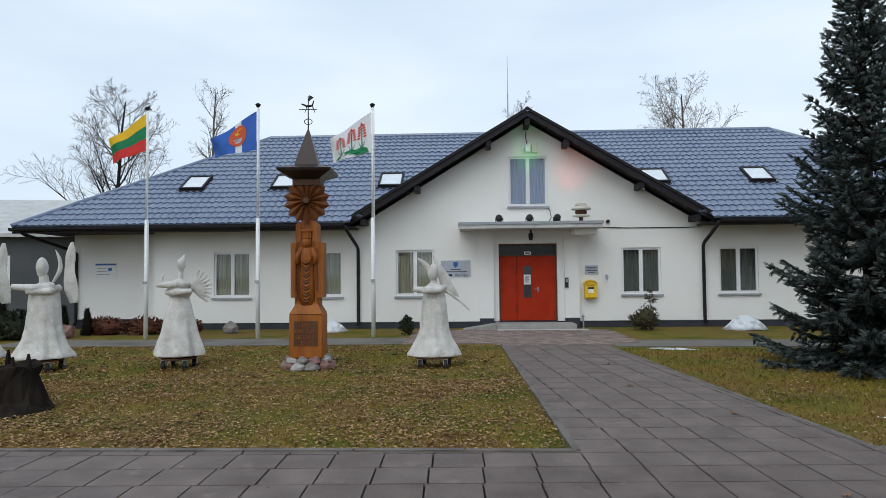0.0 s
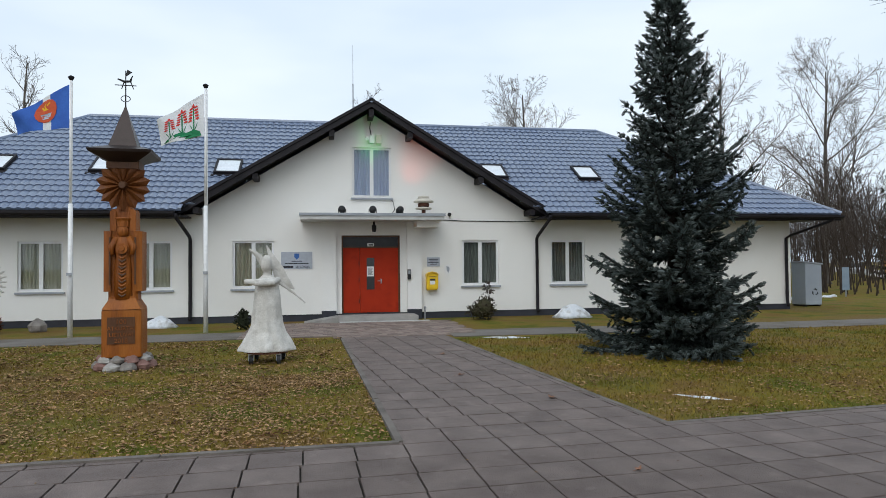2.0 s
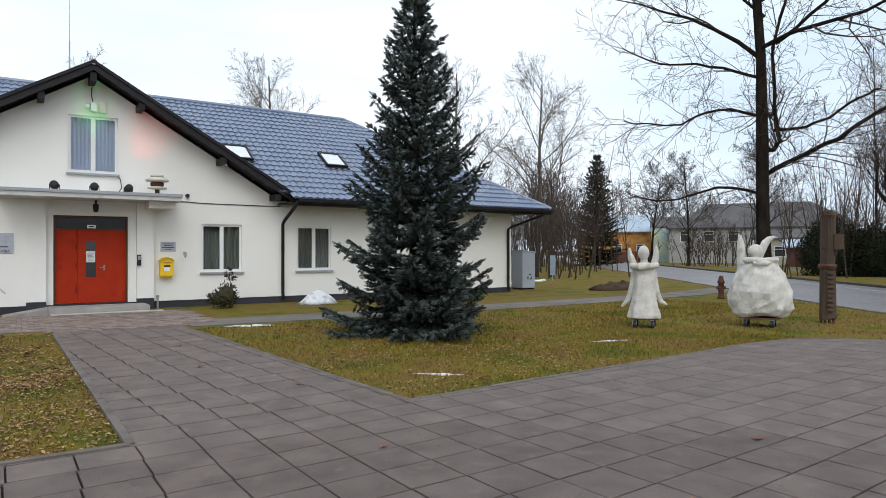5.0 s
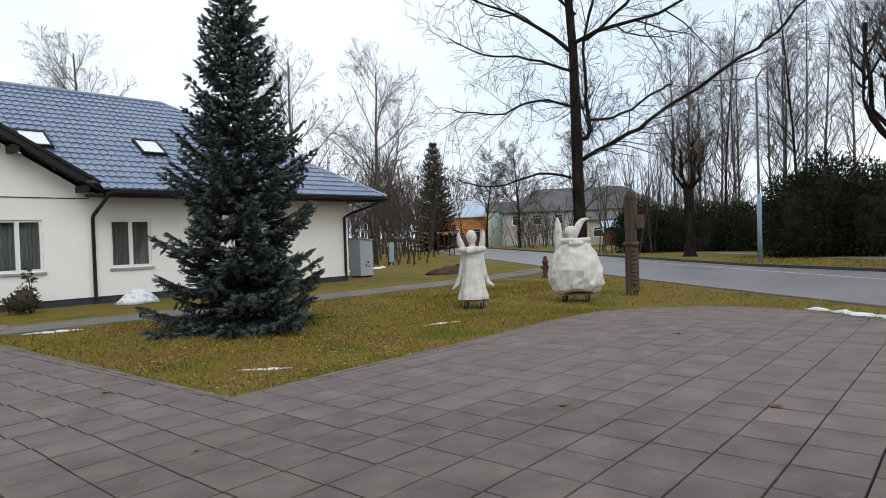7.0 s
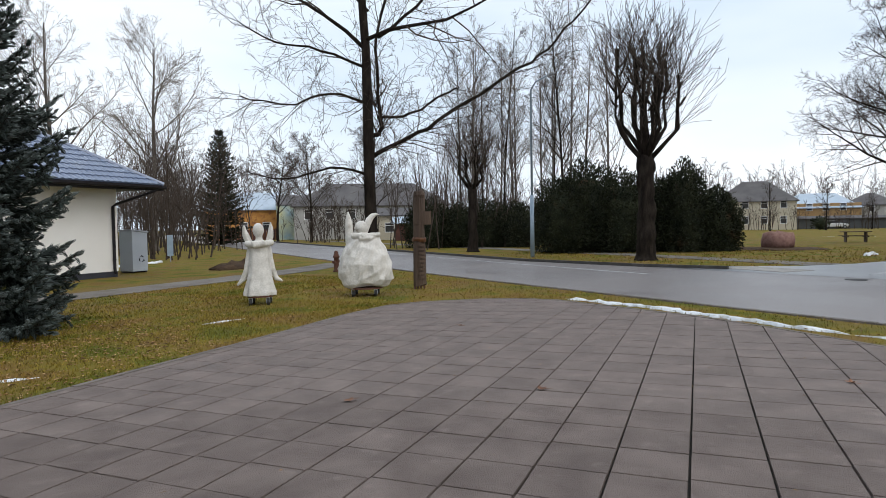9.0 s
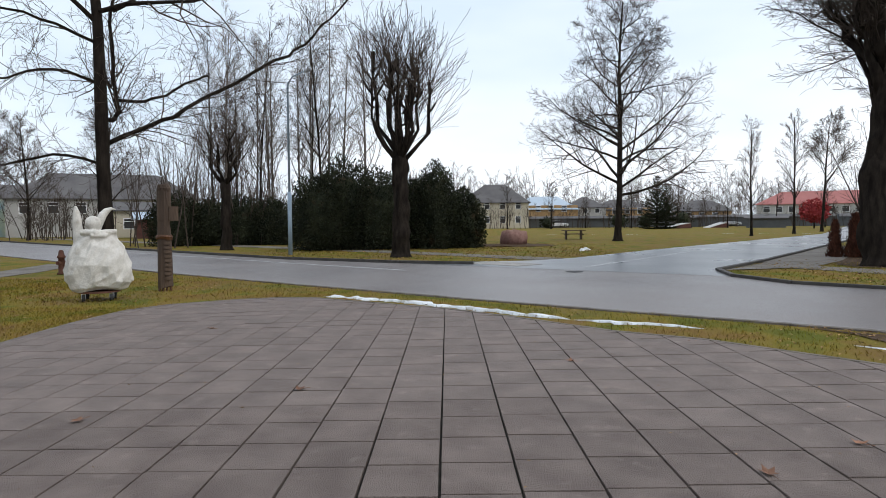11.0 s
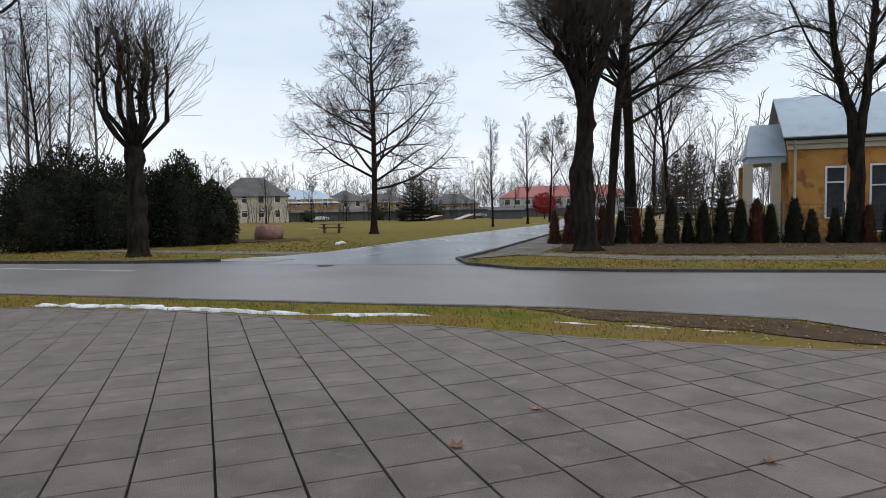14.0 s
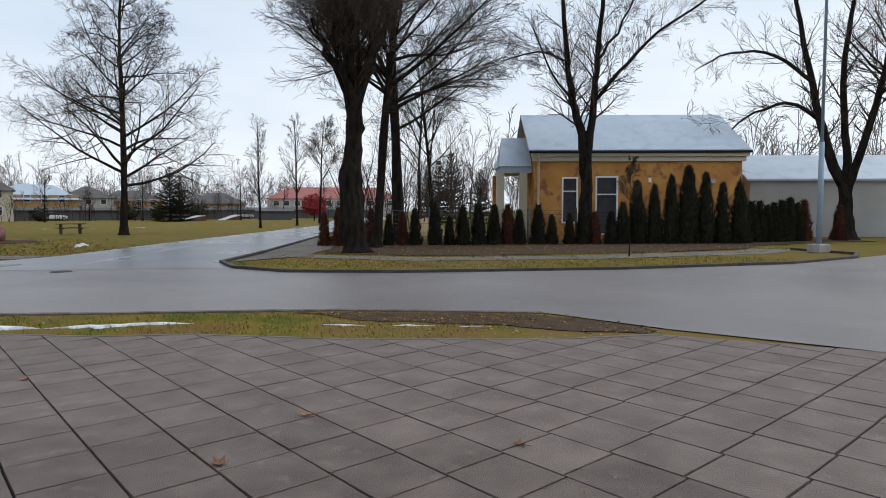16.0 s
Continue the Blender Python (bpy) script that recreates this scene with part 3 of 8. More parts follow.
def tile_rows(bag, x_of, z_of, n, s_len, keep, wave=0.22):
    """Pressed roof-tile sheet: rows with a step, a wave across. x_of(s) gives the ends of a row, z_of(x, s, lift) the point."""
    for j in range(n):
        s0, s1 = s_len * j / n, s_len * (j + 1) / n
        for lo, hi in keep(s0, s1):
            k0, k1 = math.ceil(lo / wave * 6), math.floor(hi / wave * 6)
            xs = [lo] + [k * wave / 6 for k in range(k0, k1 + 1)] + [hi]
            vs = []
            for x in xs:
                w = 0.034 * (0.5 + 0.5 * math.cos(2 * math.pi * x / wave)) ** 0.7
                vs += [z_of(x, s0, 0.0), z_of(x, s0, 0.04 + w), z_of(x, s1, 0.006 + w)]
            m = len(xs)
            bag.add(vs, [(3 * i, 3 * i + 3, 3 * i + 4, 3 * i + 1) for i in range(m - 1)] + [(3 * i + 1, 3 * i + 4, 3 * i + 5, 3 * i + 2) for i in range(m - 1)])


roof_front = Bag()
PLAN = RY - EY
NX, NZ = -SLOPE / math.hypot(1, SLOPE), 1 / math.hypot(1, SLOPE)


def front_keep(s0, s1):
    s = (s0 + s1) / 2
    z = EZ + SLOPE * s
    lo, hi = EL + s, ER - s
    g = max(0.0, (GZ - z) / GS)
    if g <= 0.05:
        return [(lo, hi)]
    return [(lo, GX - g), (GX + g, hi)]


tile_rows(roof_front, None, lambda x, s, h: (x, EY + s + NX * h, EZ + SLOPE * s + NZ * h), 20, PLAN, front_keep)
tagged(part("roof_front", roof_front, roof_metal), "blue-grey pressed metal tile roof", "roof", kind="structure")
roof_east = Bag()
tile_rows(roof_east, None, lambda y, s, h: (ER - s + NZ * 0 + (-NX) * h, y, EZ + SLOPE * s + NZ * h), 20, PLAN, lambda a, b: [(EY + (a + b) / 2, 2 * RY - EY - (a + b) / 2)])
tagged(part("roof_east", roof_east, roof_metal), "blue-grey pressed metal tile hip", "roof", kind="structure")
rest = Bag()
BY = 2 * RY - EY
rest.add([(EL, EY, EZ), (EL, BY, EZ), (EL + PLAN, RY, RZ), (ER, BY, EZ), (ER - PLAN, RY, RZ)], [(0, 2, 1), (1, 2, 4, 3)])
tagged(part("roof_back", rest, roof_metal), "blue-grey metal roof behind", "roof", kind="structure")
gable_roof = Bag()
GY = EY + 0.35
GW = (GZ - EZ) / GS


def gable_keep(side):
    def keep(s0, s1):
        z = GZ - GS * (GW - (s0 + s1) / 2)
        return [(GY, EY + (z - EZ) / SLOPE)]
    return keep


for side in (-1, 1):
    tile_rows(gable_roof, None, lambda y, s, h, side=side: (GX + side * (GW - s) + side * 0.5 * h, y, EZ + GS * s + 0.85 * h), 18, GW, gable_keep(side))
tagged(part("roof_gable", gable_roof, roof_metal), "blue-grey metal tile roof of the gable", "roof", kind="structure")
# underside and barge boards of the gable
und = Bag()
for side in (-1, 1):
    und.add([(GX, GY, GZ - 0.05), (GX + side * GW, GY, EZ - 0.05), (GX + side * GW, WF + 0.2, EZ - 0.05), (GX, WF + 0.2, GZ - 0.05)], [(0, 1, 2, 3)])
tagged(part("soffit_gable", und, dark_trim), "dark boarded underside of the gable roof", "soffit", kind="structure")
gable_trim = thing("gable_trim", GX, GY, 0, 0, "dark brown barge boards and purlin ends of the gable", "trim", kind="structure")
for side in (-1, 1):
    b = Bag()
    b.add([(0, 0, GZ + 0.06), (side * GW * 1.02, 0, EZ + 0.04), (side * GW * 1.02, 0, EZ - 0.17), (0, 0, GZ - 0.15), (0, -0.06, GZ + 0.06), (side * GW * 1.02, -0.06, EZ + 0.04), (side * GW * 1.02, -0.06, EZ - 0.17), (0, -0.06, GZ - 0.15)],
          [(0, 1, 2, 3), (4, 7, 6, 5), (0, 4, 5, 1), (3, 2, 6, 7), (1, 5, 6, 2), (0, 3, 7, 4)])
    part("barge_board", b, dark_trim, gable_trim)
    c = Bag()
    c.add([(0, -0.10, GZ + 0.11), (side * GW * 1.03, -0.10, EZ + 0.08), (side * GW * 1.03, 0.12, EZ + 0.08), (0, 0.12, GZ + 0.11), (0, -0.10, GZ + 0.02), (side * GW * 1.03, -0.10, EZ - 0.01), (side * GW * 1.03, 0.12, EZ - 0.01), (0, 0.12, GZ + 0.02)],
          [(0, 1, 2, 3), (4, 7, 6, 5), (0, 4, 5, 1), (3, 2, 6, 7), (1, 5, 6, 2), (0, 3, 7, 4)])
    part("verge_cap", c, dark_trim, gable_trim)
    for k in (1.15, 3.3, 4.9):
        z = GZ - GS * k - 0.15
        part("purlin_end", Bag().box(side * k - 0.075, side * k + 0.075, 0.0, 0.66, z - 0.17, z), dark_trim, gable_trim)
part("purlin_end", Bag().box(-0.075, 0.075, 0.0, 0.66, GZ - 0.42, GZ - 0.2), dark_trim, gable_trim)
ridge_caps = Bag().tube([(EL + PLAN, RY, RZ + 0.02), (ER - PLAN, RY, RZ + 0.02)], [0.09, 0.09], 8)
for x, sx in ((EL, 1), (ER, -1)):
    ridge_caps.tube([(x, EY, EZ + 0.03), (x + sx * PLAN, RY, RZ + 0.02)], [0.075, 0.075], 8)
ridge_caps.tube([(GX, GY - 0.1, GZ + 0.05), (GX, EY + (GZ - EZ) / SLOPE, GZ + 0.05)], [0.08, 0.08], 8)
tagged(part("ridge_cap", ridge_caps, roof_metal), "rounded blue-grey ridge and hip caps", "roof trim", kind="structure")


def gutter(x0, x1):
    t = thing("gutter", (x0 + x1) / 2, EY - 0.07, EZ - 0.06, 0, "dark brown half-round gutter and fascia along the eaves", "gutter", "gutters", "structure")
    h = (x1 - x0) / 2
    b = Bag()
    pts = [(-0.075, 0.02), (-0.07, -0.03), (-0.04, -0.07), (0, -0.08), (0.04, -0.07), (0.07, -0.03), (0.075, 0.02)]
    b.add([(sx * h, y, z) for sx in (-1, 1) for y, z in pts], [(i, i + 1, 8 + i, 7 + i) for i in range(6)] + [tuple(range(7)), tuple(range(13, 6, -1))])
    part("trough", b, dark_trim, t)
    part("fascia", Bag().box(-h, h, 0.09, 0.13, -0.14, 0.09), dark_trim, t)
    return t


gutter(EL, GX - GW - 0.02)
gutter(GX + GW + 0.02, ER)


def downpipe(x, y_wall, x_top, y_top, zt, label="dark brown downpipe fixed to the white wall"):
    t = thing("downpipe", x, y_wall - 0.07, 0, 0, label, "downpipe", "downpipes", "structure")
    dx, dy = x_top - x, y_top - y_wall + 0.07
    part("pipe", Bag().tube([(0, -0.06, 0.12), (0, -0.01, 0.22), (0, 0, 0.35), (0, 0, zt - 0.75), (dx * 0.08, dy * 0.08, zt - 0.66), (dx * 0.9, dy * 0.9, zt - 0.22), (dx, dy, zt - 0.1)], [0.05] * 7, 10), dark_trim, t, smooth=True)
    for z in (0.6, 1.7):
        part("clamp", Bag().lathe([(0.06, -0.02), (0.06, 0.02)], (0, 0, z), 10).box(-0.01, 0.01, 0.04, 0.08, z - 0.02, z + 0.02), dark_trim, t)
    return t


downpipe(-3.42, WF, -3.62, EY - 0.07, EZ)
downpipe(6.95, WF, 7.05, EY - 0.07, EZ)
downpipe(15.85, WF, 16.9, EY - 0.07, EZ)
downpipe(-12.7, WF + 0.75, -13.4, EY - 0.07, EZ)


def window(name, x0, x1, z0, z1, y, label, leaves=2, room=blind):
    t = thing(name, (x0 + x1) / 2, y, z0, 0, label, "window", "house windows", "structure")
    w, h = x1 - x0, z1 - z0
    e, g = 0.04, 0.022
    part("window_frame", Bag().box(-w / 2, w / 2, 0.06, 0.13, 0, e).box(-w / 2, w / 2, 0.06, 0.13, h - e, h).box(-w / 2, -w / 2 + e, 0.06, 0.13, e, h - e).box(w / 2 - e, w / 2, 0.06, 0.13, e, h - e).box(-0.032, 0.032, 0.05, 0.13, e, h - e), white_plastic, t)
    for s in (-1, 1):
        a, c = (-w / 2 + e, -0.032) if s < 0 else (0.032, w / 2 - e)
        part("sash", Bag().box(a, c, 0.045, 0.09, e, e + g).box(a, c, 0.045, 0.09, h - e - g, h - e).box(a, a + g, 0.045, 0.09, e + g, h - e - g).box(c - g, c, 0.045, 0.09, e + g, h - e - g), white_plastic, t)
        p = part("pane", Bag().box(a + g, c - g, 0.065, 0.071, e + g, h - e - g), glass, t)
        p.visible_shadow = False
    part("window_sill", Bag().box(-w / 2 - 0.05, w / 2 + 0.05, -0.07, 0.06, -0.075, -0.02), sill_metal, t)
    bl = Bag()
    n = 40
    vs = [((-w / 2 + 0.02) + (w - 0.04) * i / n, 0.17 + 0.02 * math.sin(i * 1.9) + 0.008 * math.sin(i * 4.1), z) for z in (0.04, h - 0.04) for i in range(n + 1)]
    bl.add(vs, [(i, i + 1, n + 2 + i, n + 1 + i) for i in range(n)])
    part("curtain", bl, room, t)
    return t


curtain_dark = mat("grey_curtain", [(0.085, 0.095, 0.09), (0.17, 0.18, 0.165)], 6, 0.9, stretch=(6, 1, 0.5))
for k, (a, c) in enumerate(WINS):
    window("window_%d" % (k + 1), a, c, WZ0, WZ1, WF, "white double window with closed beige blinds" if k < 3 else "white double window with grey curtains", room=blind if k < 3 else curtain_dark)
# the sheet behind these panes is coloured as the sky they reflect
window("window_6", UW[0], UW[1], UW[2], UW[3], WF, "white upper window under the gable, sky reflection painted blue behind its panes", room=mat("painted_sky_reflection", [(0.26, 0.31, 0.47), (0.34, 0.39, 0.55)], 2, 0.8))
ug = Bag().box(UW[0] - 0.06, UW[1] + 0.06, -0.012, 0.0, UW[3], UW[3] + 0.1).box(UW[1], UW[1] + 0.05, -0.012, 0.0, UW[2] + 0.4, UW[3]).box(UW[0] - 0.05, UW[0], -0.012, 0.0, UW[2] + 0.7, UW[3])
o = part("window_trim", ug, plaster)
o.location = (0, WF, 0)
tagged(o, "raised plaster reveal round the upper window", "trim", kind="structure")

# entrance
door = thing("door_1", (0.86 + 2.62) / 2, WF, 0.2, 0, "red panelled entrance door under a dark transom", "door", kind="structure")
DW = 1.76
part("door_frame", Bag().box(-DW / 2, -DW / 2 + 0.05, 0.12, 0.24, 0, 2.34).box(DW / 2 - 0.05, DW / 2, 0.12, 0.24, 0, 2.34).box(-DW / 2 + 0.05, DW / 2 - 0.05, 0.12, 0.24, 2.29, 2.34).box(-DW / 2 + 0.05, DW / 2 - 0.05, 0.13, 0.23, 1.96, 2.0), carved_dark, door)
narrow = part("door_leaf", Bag().box(-DW / 2 + 0.05, -0.335, 0.15, 0.21, 0.01, 1.96), door_red, door)
for z in (0.35, 1.0, 1.5):
    part("hinge", Bag().tube([(-0.36, 0.145, z - 0.06), (-0.36, 0.145, z + 0.06)], [0.012, 0.012], 8), black_rubber, narrow)
leaf = part("door_leaf", Bag().box(-0.325, -0.13, 0.15, 0.21, 0.01, 1.96).box(0.11, DW / 2 - 0.05, 0.15, 0.21, 0.01, 1.96).box(-0.13, 0.11, 0.15, 0.21, 0.01, 0.7).box(-0.13, 0.11, 0.15, 0.21, 1.66, 1.96), door_red, door)
part("door_glass", Bag().box(-0.13, 0.11, 0.17, 0.18, 0.7, 1.66), mat("dark_pane", [(0.02, 0.022, 0.025), (0.035, 0.035, 0.04)], 3, 0.1, spec=0.6), leaf)
part("notice", Bag().box(-0.12, 0.09, 0.142, 0.148, 1.1, 1.4), paper, leaf)
for k in range(7):
    part("notice_line", Bag().box(-0.09, 0.06 - 0.02 * (k % 3), 0.139, 0.1415, 1.34 - 0.032 * k, 1.35 - 0.032 * k), ink, leaf)
hd = Bag().box(0.29, 0.33, 0.135, 0.15, 0.88, 1.02).tube([(0.31, 0.14, 0.96), (0.31, 0.09, 0.96), (0.2, 0.085, 0.96)], [0.011, 0.011, 0.010], 8)
part("door_handle", hd, steel, leaf)
part("transom_pane", Bag().box(-DW / 2 + 0.05, DW / 2 - 0.05, 0.17, 0.18, 2.0, 2.29), mat("transom_glass", [(0.016, 0.018, 0.02), (0.03, 0.03, 0.034)], 3, 0.15, spec=0.2), door)
part("number_plate_bar", Bag().box(-0.1, 0.1, 0.12, 0.13, 2.01, 2.1), paper, door)
part("bar", Bag().box(-0.07, 0.07, 0.116, 0.119, 2.035, 2.075), ink, door)
pil = thing("porch_pier", 0.48, WF, 0, 0, "white plastered pier beside the entrance on a dark foot", "pier", "entrance piers", "structure")
part("shaft", Bag().box(-0.22, 0.22, -0.14, -0.002, 0.3, 2.93), plaster, pil)
part("foot", Bag().box(-0.215, 0.215, -0.135, -0.002, 0, 0.3), plinth_paint, pil)
copy_thing(pil, pose(3.04, WF, 0))
can = thing("entrance_canopy", 1.72, WF, 2.93, 0, "flat grey concrete canopy over the entrance with a sheet-metal edge", "canopy", kind="structure")
part("slab", Bag().box(-2.03, 2.05, -1.2, -0.002, 0, 0.15), canopy_grey, can)
part("edge_flashing", Bag().box(-2.06, 2.08, -1.23, -1.2, 0.11, 0.185).box(-2.06, -2.03, -1.2, -0.002, 0.11, 0.185).box(2.05, 2.08, -1.2, -0.002, 0.11, 0.185), sill_metal, can)
part("beam", Bag().box(1.3, 1.95, -0.85, -0.145, -0.18, 0), plaster, can)
st = thing("entrance_step", 1.72, WF, 0, 0, "worn concrete entrance step with a side ramp", "step", kind="structure")
bevel(part("tread", Bag().box(-1.0, 1.3, -1.02, -0.15, 0, 0.18), concrete, st), 0.02)
rp = Bag().add([(-1.01, -1.0, 0), (-1.01, -0.16, 0), (-1.01, -0.16, 0.17), (-1.01, -1.0, 0.17), (-1.95, -0.9, 0.02), (-1.95, -0.16, 0.02), (-1.95, -0.16, 0), (-1.95, -0.9, 0)], [(0, 3, 2, 1), (3, 4, 5, 2), (0, 7, 4, 3), (1, 2, 5, 6), (4, 7, 6, 5), (0, 1, 6, 7)])
part("ramp", rp, concrete, st)
part("sill_edge", Bag().box(-0.95, 1.6, -1.2, -1.03, 0, 0.045), canopy_grey, st)


# ---- fittings of the house ----
def roof_window(x, s):
    """A roof window lying on the front slope; s is the plan distance from the eaves."""
    a = math.degrees(math.atan(SLOPE))
    t = thing("roof_window", x, EY + s, EZ + SLOPE * s + 0.03, 0, "pale roof window with a dark frame on the metal roof", "roof window", "roof windows")
    t.matrix_basis = pose(x, EY + s, EZ + SLOPE * s + 0.03, a, 0, 0)
    part("frame", Bag().box(-0.39, 0.39, -0.5, -0.43, 0, 0.11).box(-0.39, 0.39, 0.43, 0.5, 0, 0.11).box(-0.39, -0.33, -0.43, 0.43, 0, 0.11).box(0.33, 0.39, -0.43, 0.43, 0, 0.11), dark_trim, t)
    part("pane", Bag().box(-0.33, 0.33, -0.43, 0.43, 0.03, 0.08), roof_glass, t)
    part("flashing", Bag().box(-0.46, 0.46, -0.62, -0.5, 0, 0.035), dark_trim, t)


for x in (-9.05, -6.05, -2.55, 5.95, 9.2):
    roof_window(x, 2.35)
sign = thing("wall_sign", -0.45, WF - 0.002, 1.8, 0, "silver office sign with a blue emblem and dark lettering", "sign")
part("plate", Bag().box(-0.45, 0.45, -0.025, 0, -0.25, 0.25), plate_grey, sign)
part("emblem", Bag().prism([(-0.07, 0.2), (0.07, 0.2), (0.075, 0.1), (0.0, 0.02), (-0.075, 0.1)], 0.026, 0.03, Matrix.Rotation(radians(90), 4, "X")), emblem_blue, sign)
lettering("lettering", "SENIŪNIJA", 0.088, sign, pose(0.17, -0.027, -0.225, 90), ink)
part("text_bar", Bag().box(-0.42, -0.1, -0.029, -0.026, -0.222, -0.162), ink, sign)
part("text_bar", Bag().box(-0.15, 0.15, -0.029, -0.026, -0.035, -0.015), ink, sign)
part("text_bar", Bag().box(-0.34, 0.34, -0.029, -0.026, -0.105, -0.08), ink, sign)
plq = thing("wall_plaque", 3.64, WF - 0.002, 1.72, 0, "small grey metal plaque with lines of text", "sign")
part("plate", Bag().box(-0.2, 0.2, -0.02, 0, -0.14, 0.14), plate_grey, plq)
for k, w in enumerate((0.15, 0.12, 0.16, 0.1)):
    part("text_bar", Bag().box(-w, w, -0.024, -0.021, 0.07 - 0.05 * k, 0.09 - 0.05 * k), ink, plq)
brd = thing("information_board", -11.75, WF + 0.748, 1.85, 0, "white information board with a blue heading", "sign")
part("plate", Bag().box(-0.34, 0.34, -0.02, 0, -0.24, 0.24), paper, brd)
part("heading", Bag().box(-0.34, 0.34, -0.024, -0.0205, 0.18, 0.24), emblem_blue, brd)
part("flag_mark", Bag().box(0.08, 0.2, -0.024, -0.0205, 0.0, 0.1), emblem_blue, brd)
for k in range(3):
    part("text_bar", Bag().box(-0.28, 0.02 + 0.05 * k, -0.024, -0.0205, 0.08 - 0.1 * k, 0.1 - 0.1 * k), sill_metal, brd)

mb = thing("mailbox", 3.57, WF - 0.002, 0.86, 0, "yellow steel mailbox hung on the white wall", "mailbox")
prof = [(-0.2, 0), (0.2, 0), (0.2, 0.58), (0.13, 0.66), (0, 0.7), (-0.13, 0.66), (-0.2, 0.58)]
bevel(part("body", Bag().prism([(x, z) for x, z in prof], 0.0, 0.24, Matrix.Rotation(radians(90), 4, "X")), yellow_paint, mb), 0.012)
part("hood", Bag().prism([(x * 1.1, z) for x, z in [(-0.2, 0.57), (-0.13, 0.66), (0, 0.705), (0.13, 0.66), (0.2, 0.57), (0.2, 0.6), (0.13, 0.69), (0, 0.735), (-0.13, 0.69), (-0.2, 0.6)]], 0.0, 0.29, Matrix.Rotation(radians(90), 4, "X")), yellow_paint, mb)
part("slot", Bag().box(-0.13, 0.13, -0.246, -0.241, 0.5, 0.525), ink, mb)
part("emblem", Bag().box(-0.1, 0.1, -0.245, -0.241, 0.35, 0.43), ink, mb)
part("notice", Bag().box(-0.09, 0.09, -0.245, -0.241, 0.19, 0.34), paper, mb)
part("base", Bag().box(-0.17, 0.17, -0.2, 0, -0.05, -0.001), yellow_paint, mb)
mb.scale = (0.86, 1, 0.72)
mb.location.z = 0.9
crest = thing("wall_crest", 4.08, WF - 0.002, 1.48, 0, "small white heraldic shield on the wall", "plaque")
part("shield", Bag().prism([(-0.1, 0.15), (0.1, 0.15), (0.1, -0.02), (0.06, -0.12), (0, -0.17), (-0.06, -0.12), (-0.1, -0.02)], 0, 0.025, Matrix.Rotation(radians(90), 4, "X")), paper, crest)
part("charge", Bag().prism([(-0.04, 0.1), (0.05, 0.09), (0.06, 0.0), (0.02, -0.1), (-0.03, -0.02)], 0.026, 0.032, Matrix.Rotation(radians(90), 4, "X")), sill_metal, crest)
ibox = thing("intercom_box", 2.72, WF - 0.14, 1.2, 0, "small dark intercom box on the entrance pier", "intercom")
part("case", Bag().box(-0.05, 0.05, -0.06, 0, 0, 0.3), black_rubber, ibox)
part("face", Bag().box(-0.035, 0.035, -0.066, -0.061, 0.16, 0.27), steel, ibox)
ibox.location.x = 2.87
pst = thing("water_standpipe", 3.32, WF - 0.3, 0, 0, "short grey standpipe in front of the wall", "standpipe")
part("pipe", Bag().tube([(0, 0, 0), (0, 0, 0.32)], [0.025, 0.025], 8), steel, pst)
part("cap", Bag().lathe([(0.04, 0), (0.04, 0.05), (0.02, 0.07)], (0, 0, 0.32), 10), steel, pst)
lan = thing("porch_lantern", 1.8, WF - 0.4, 2.72, 0, "dark porch lantern under the canopy", "lamp")
part("bracket", Bag().tube([(0, 0, 0.21), (0, 0, 0.1)], [0.03, 0.03], 8), dark_trim, lan)
part("shade", Bag().lathe([(0.05, -0.1), (0.07, 0.0), (0.07, 0.1), (0.03, 0.12)], (0, 0, 0), 10), dark_trim, lan)
for k, x in enumerate((0.85, 1.72, 2.5)):
    t = thing("floodlight", x, WF - 0.95, 3.08, (-15, 0, 25)[k], "black floodlight standing on the canopy", "floodlight", "floodlights")
    part("stand", Bag().box(-0.1, 0.1, -0.02, 0.02, 0, 0.02).box(-0.115, -0.1, -0.02, 0.02, 0, 0.17).box(0.1, 0.115, -0.02, 0.02, 0, 0.17), black_rubber, t)
    part("head", Bag().lathe([(0.06, -0.1), (0.095, -0.04), (0.1, 0.06), (0.085, 0.1)], (0, 0, 0.14), 14, m=Matrix.Translation((0, 0, 0.14)) @ Matrix.Rotation(radians(60), 4, "X") @ Matrix.Translation((0, 0, -0.14))), black_rubber, t, smooth=True)
    part("cable", Bag().tube([(0.05, 0.05, 0.05), (0.12, 0.2, 0.01), (0.2, 0.5, 0.012)], [0.008] * 3, 6), black_rubber, t)
# the coloured light of two floodlights on the gable
for nm, x, z, tx, tz, colr, pw, ang in (("red_floodlight_beam", 2.5, 3.35, 3.25, 4.95, (1.0, 0.12, 0.06), 42, 46), ("green_floodlight_beam", 1.72, 3.4, 1.75, 5.35, (0.12, 1.0, 0.22), 60, 28)):
    lp = new(nm, bpy.data.lights.new(nm, "SPOT"))
    lp.data.energy, lp.data.color, lp.data.spot_size, lp.data.spot_blend, lp.data.shadow_soft_size = pw, colr, radians(ang), 0.9, 0.06
    lp.matrix_world = look((x, WF - 0.95, z), (tx, WF, tz))
siren = thing("siren", 3.25, WF - 0.65, 3.08, 0, "cream and brown round warning siren on the canopy", "siren")
part("stem", Bag().lathe([(0.16, 0), (0.16, 0.03), (0.06, 0.05), (0.06, 0.2)], (0, 0, 0), 14), rust_iron, siren)
part("lower_horn", Bag().lathe([(0.09, 0.18), (0.24, 0.2), (0.25, 0.24), (0.1, 0.27)], (0, 0, 0), 18), cream_plastic, siren, smooth=True)
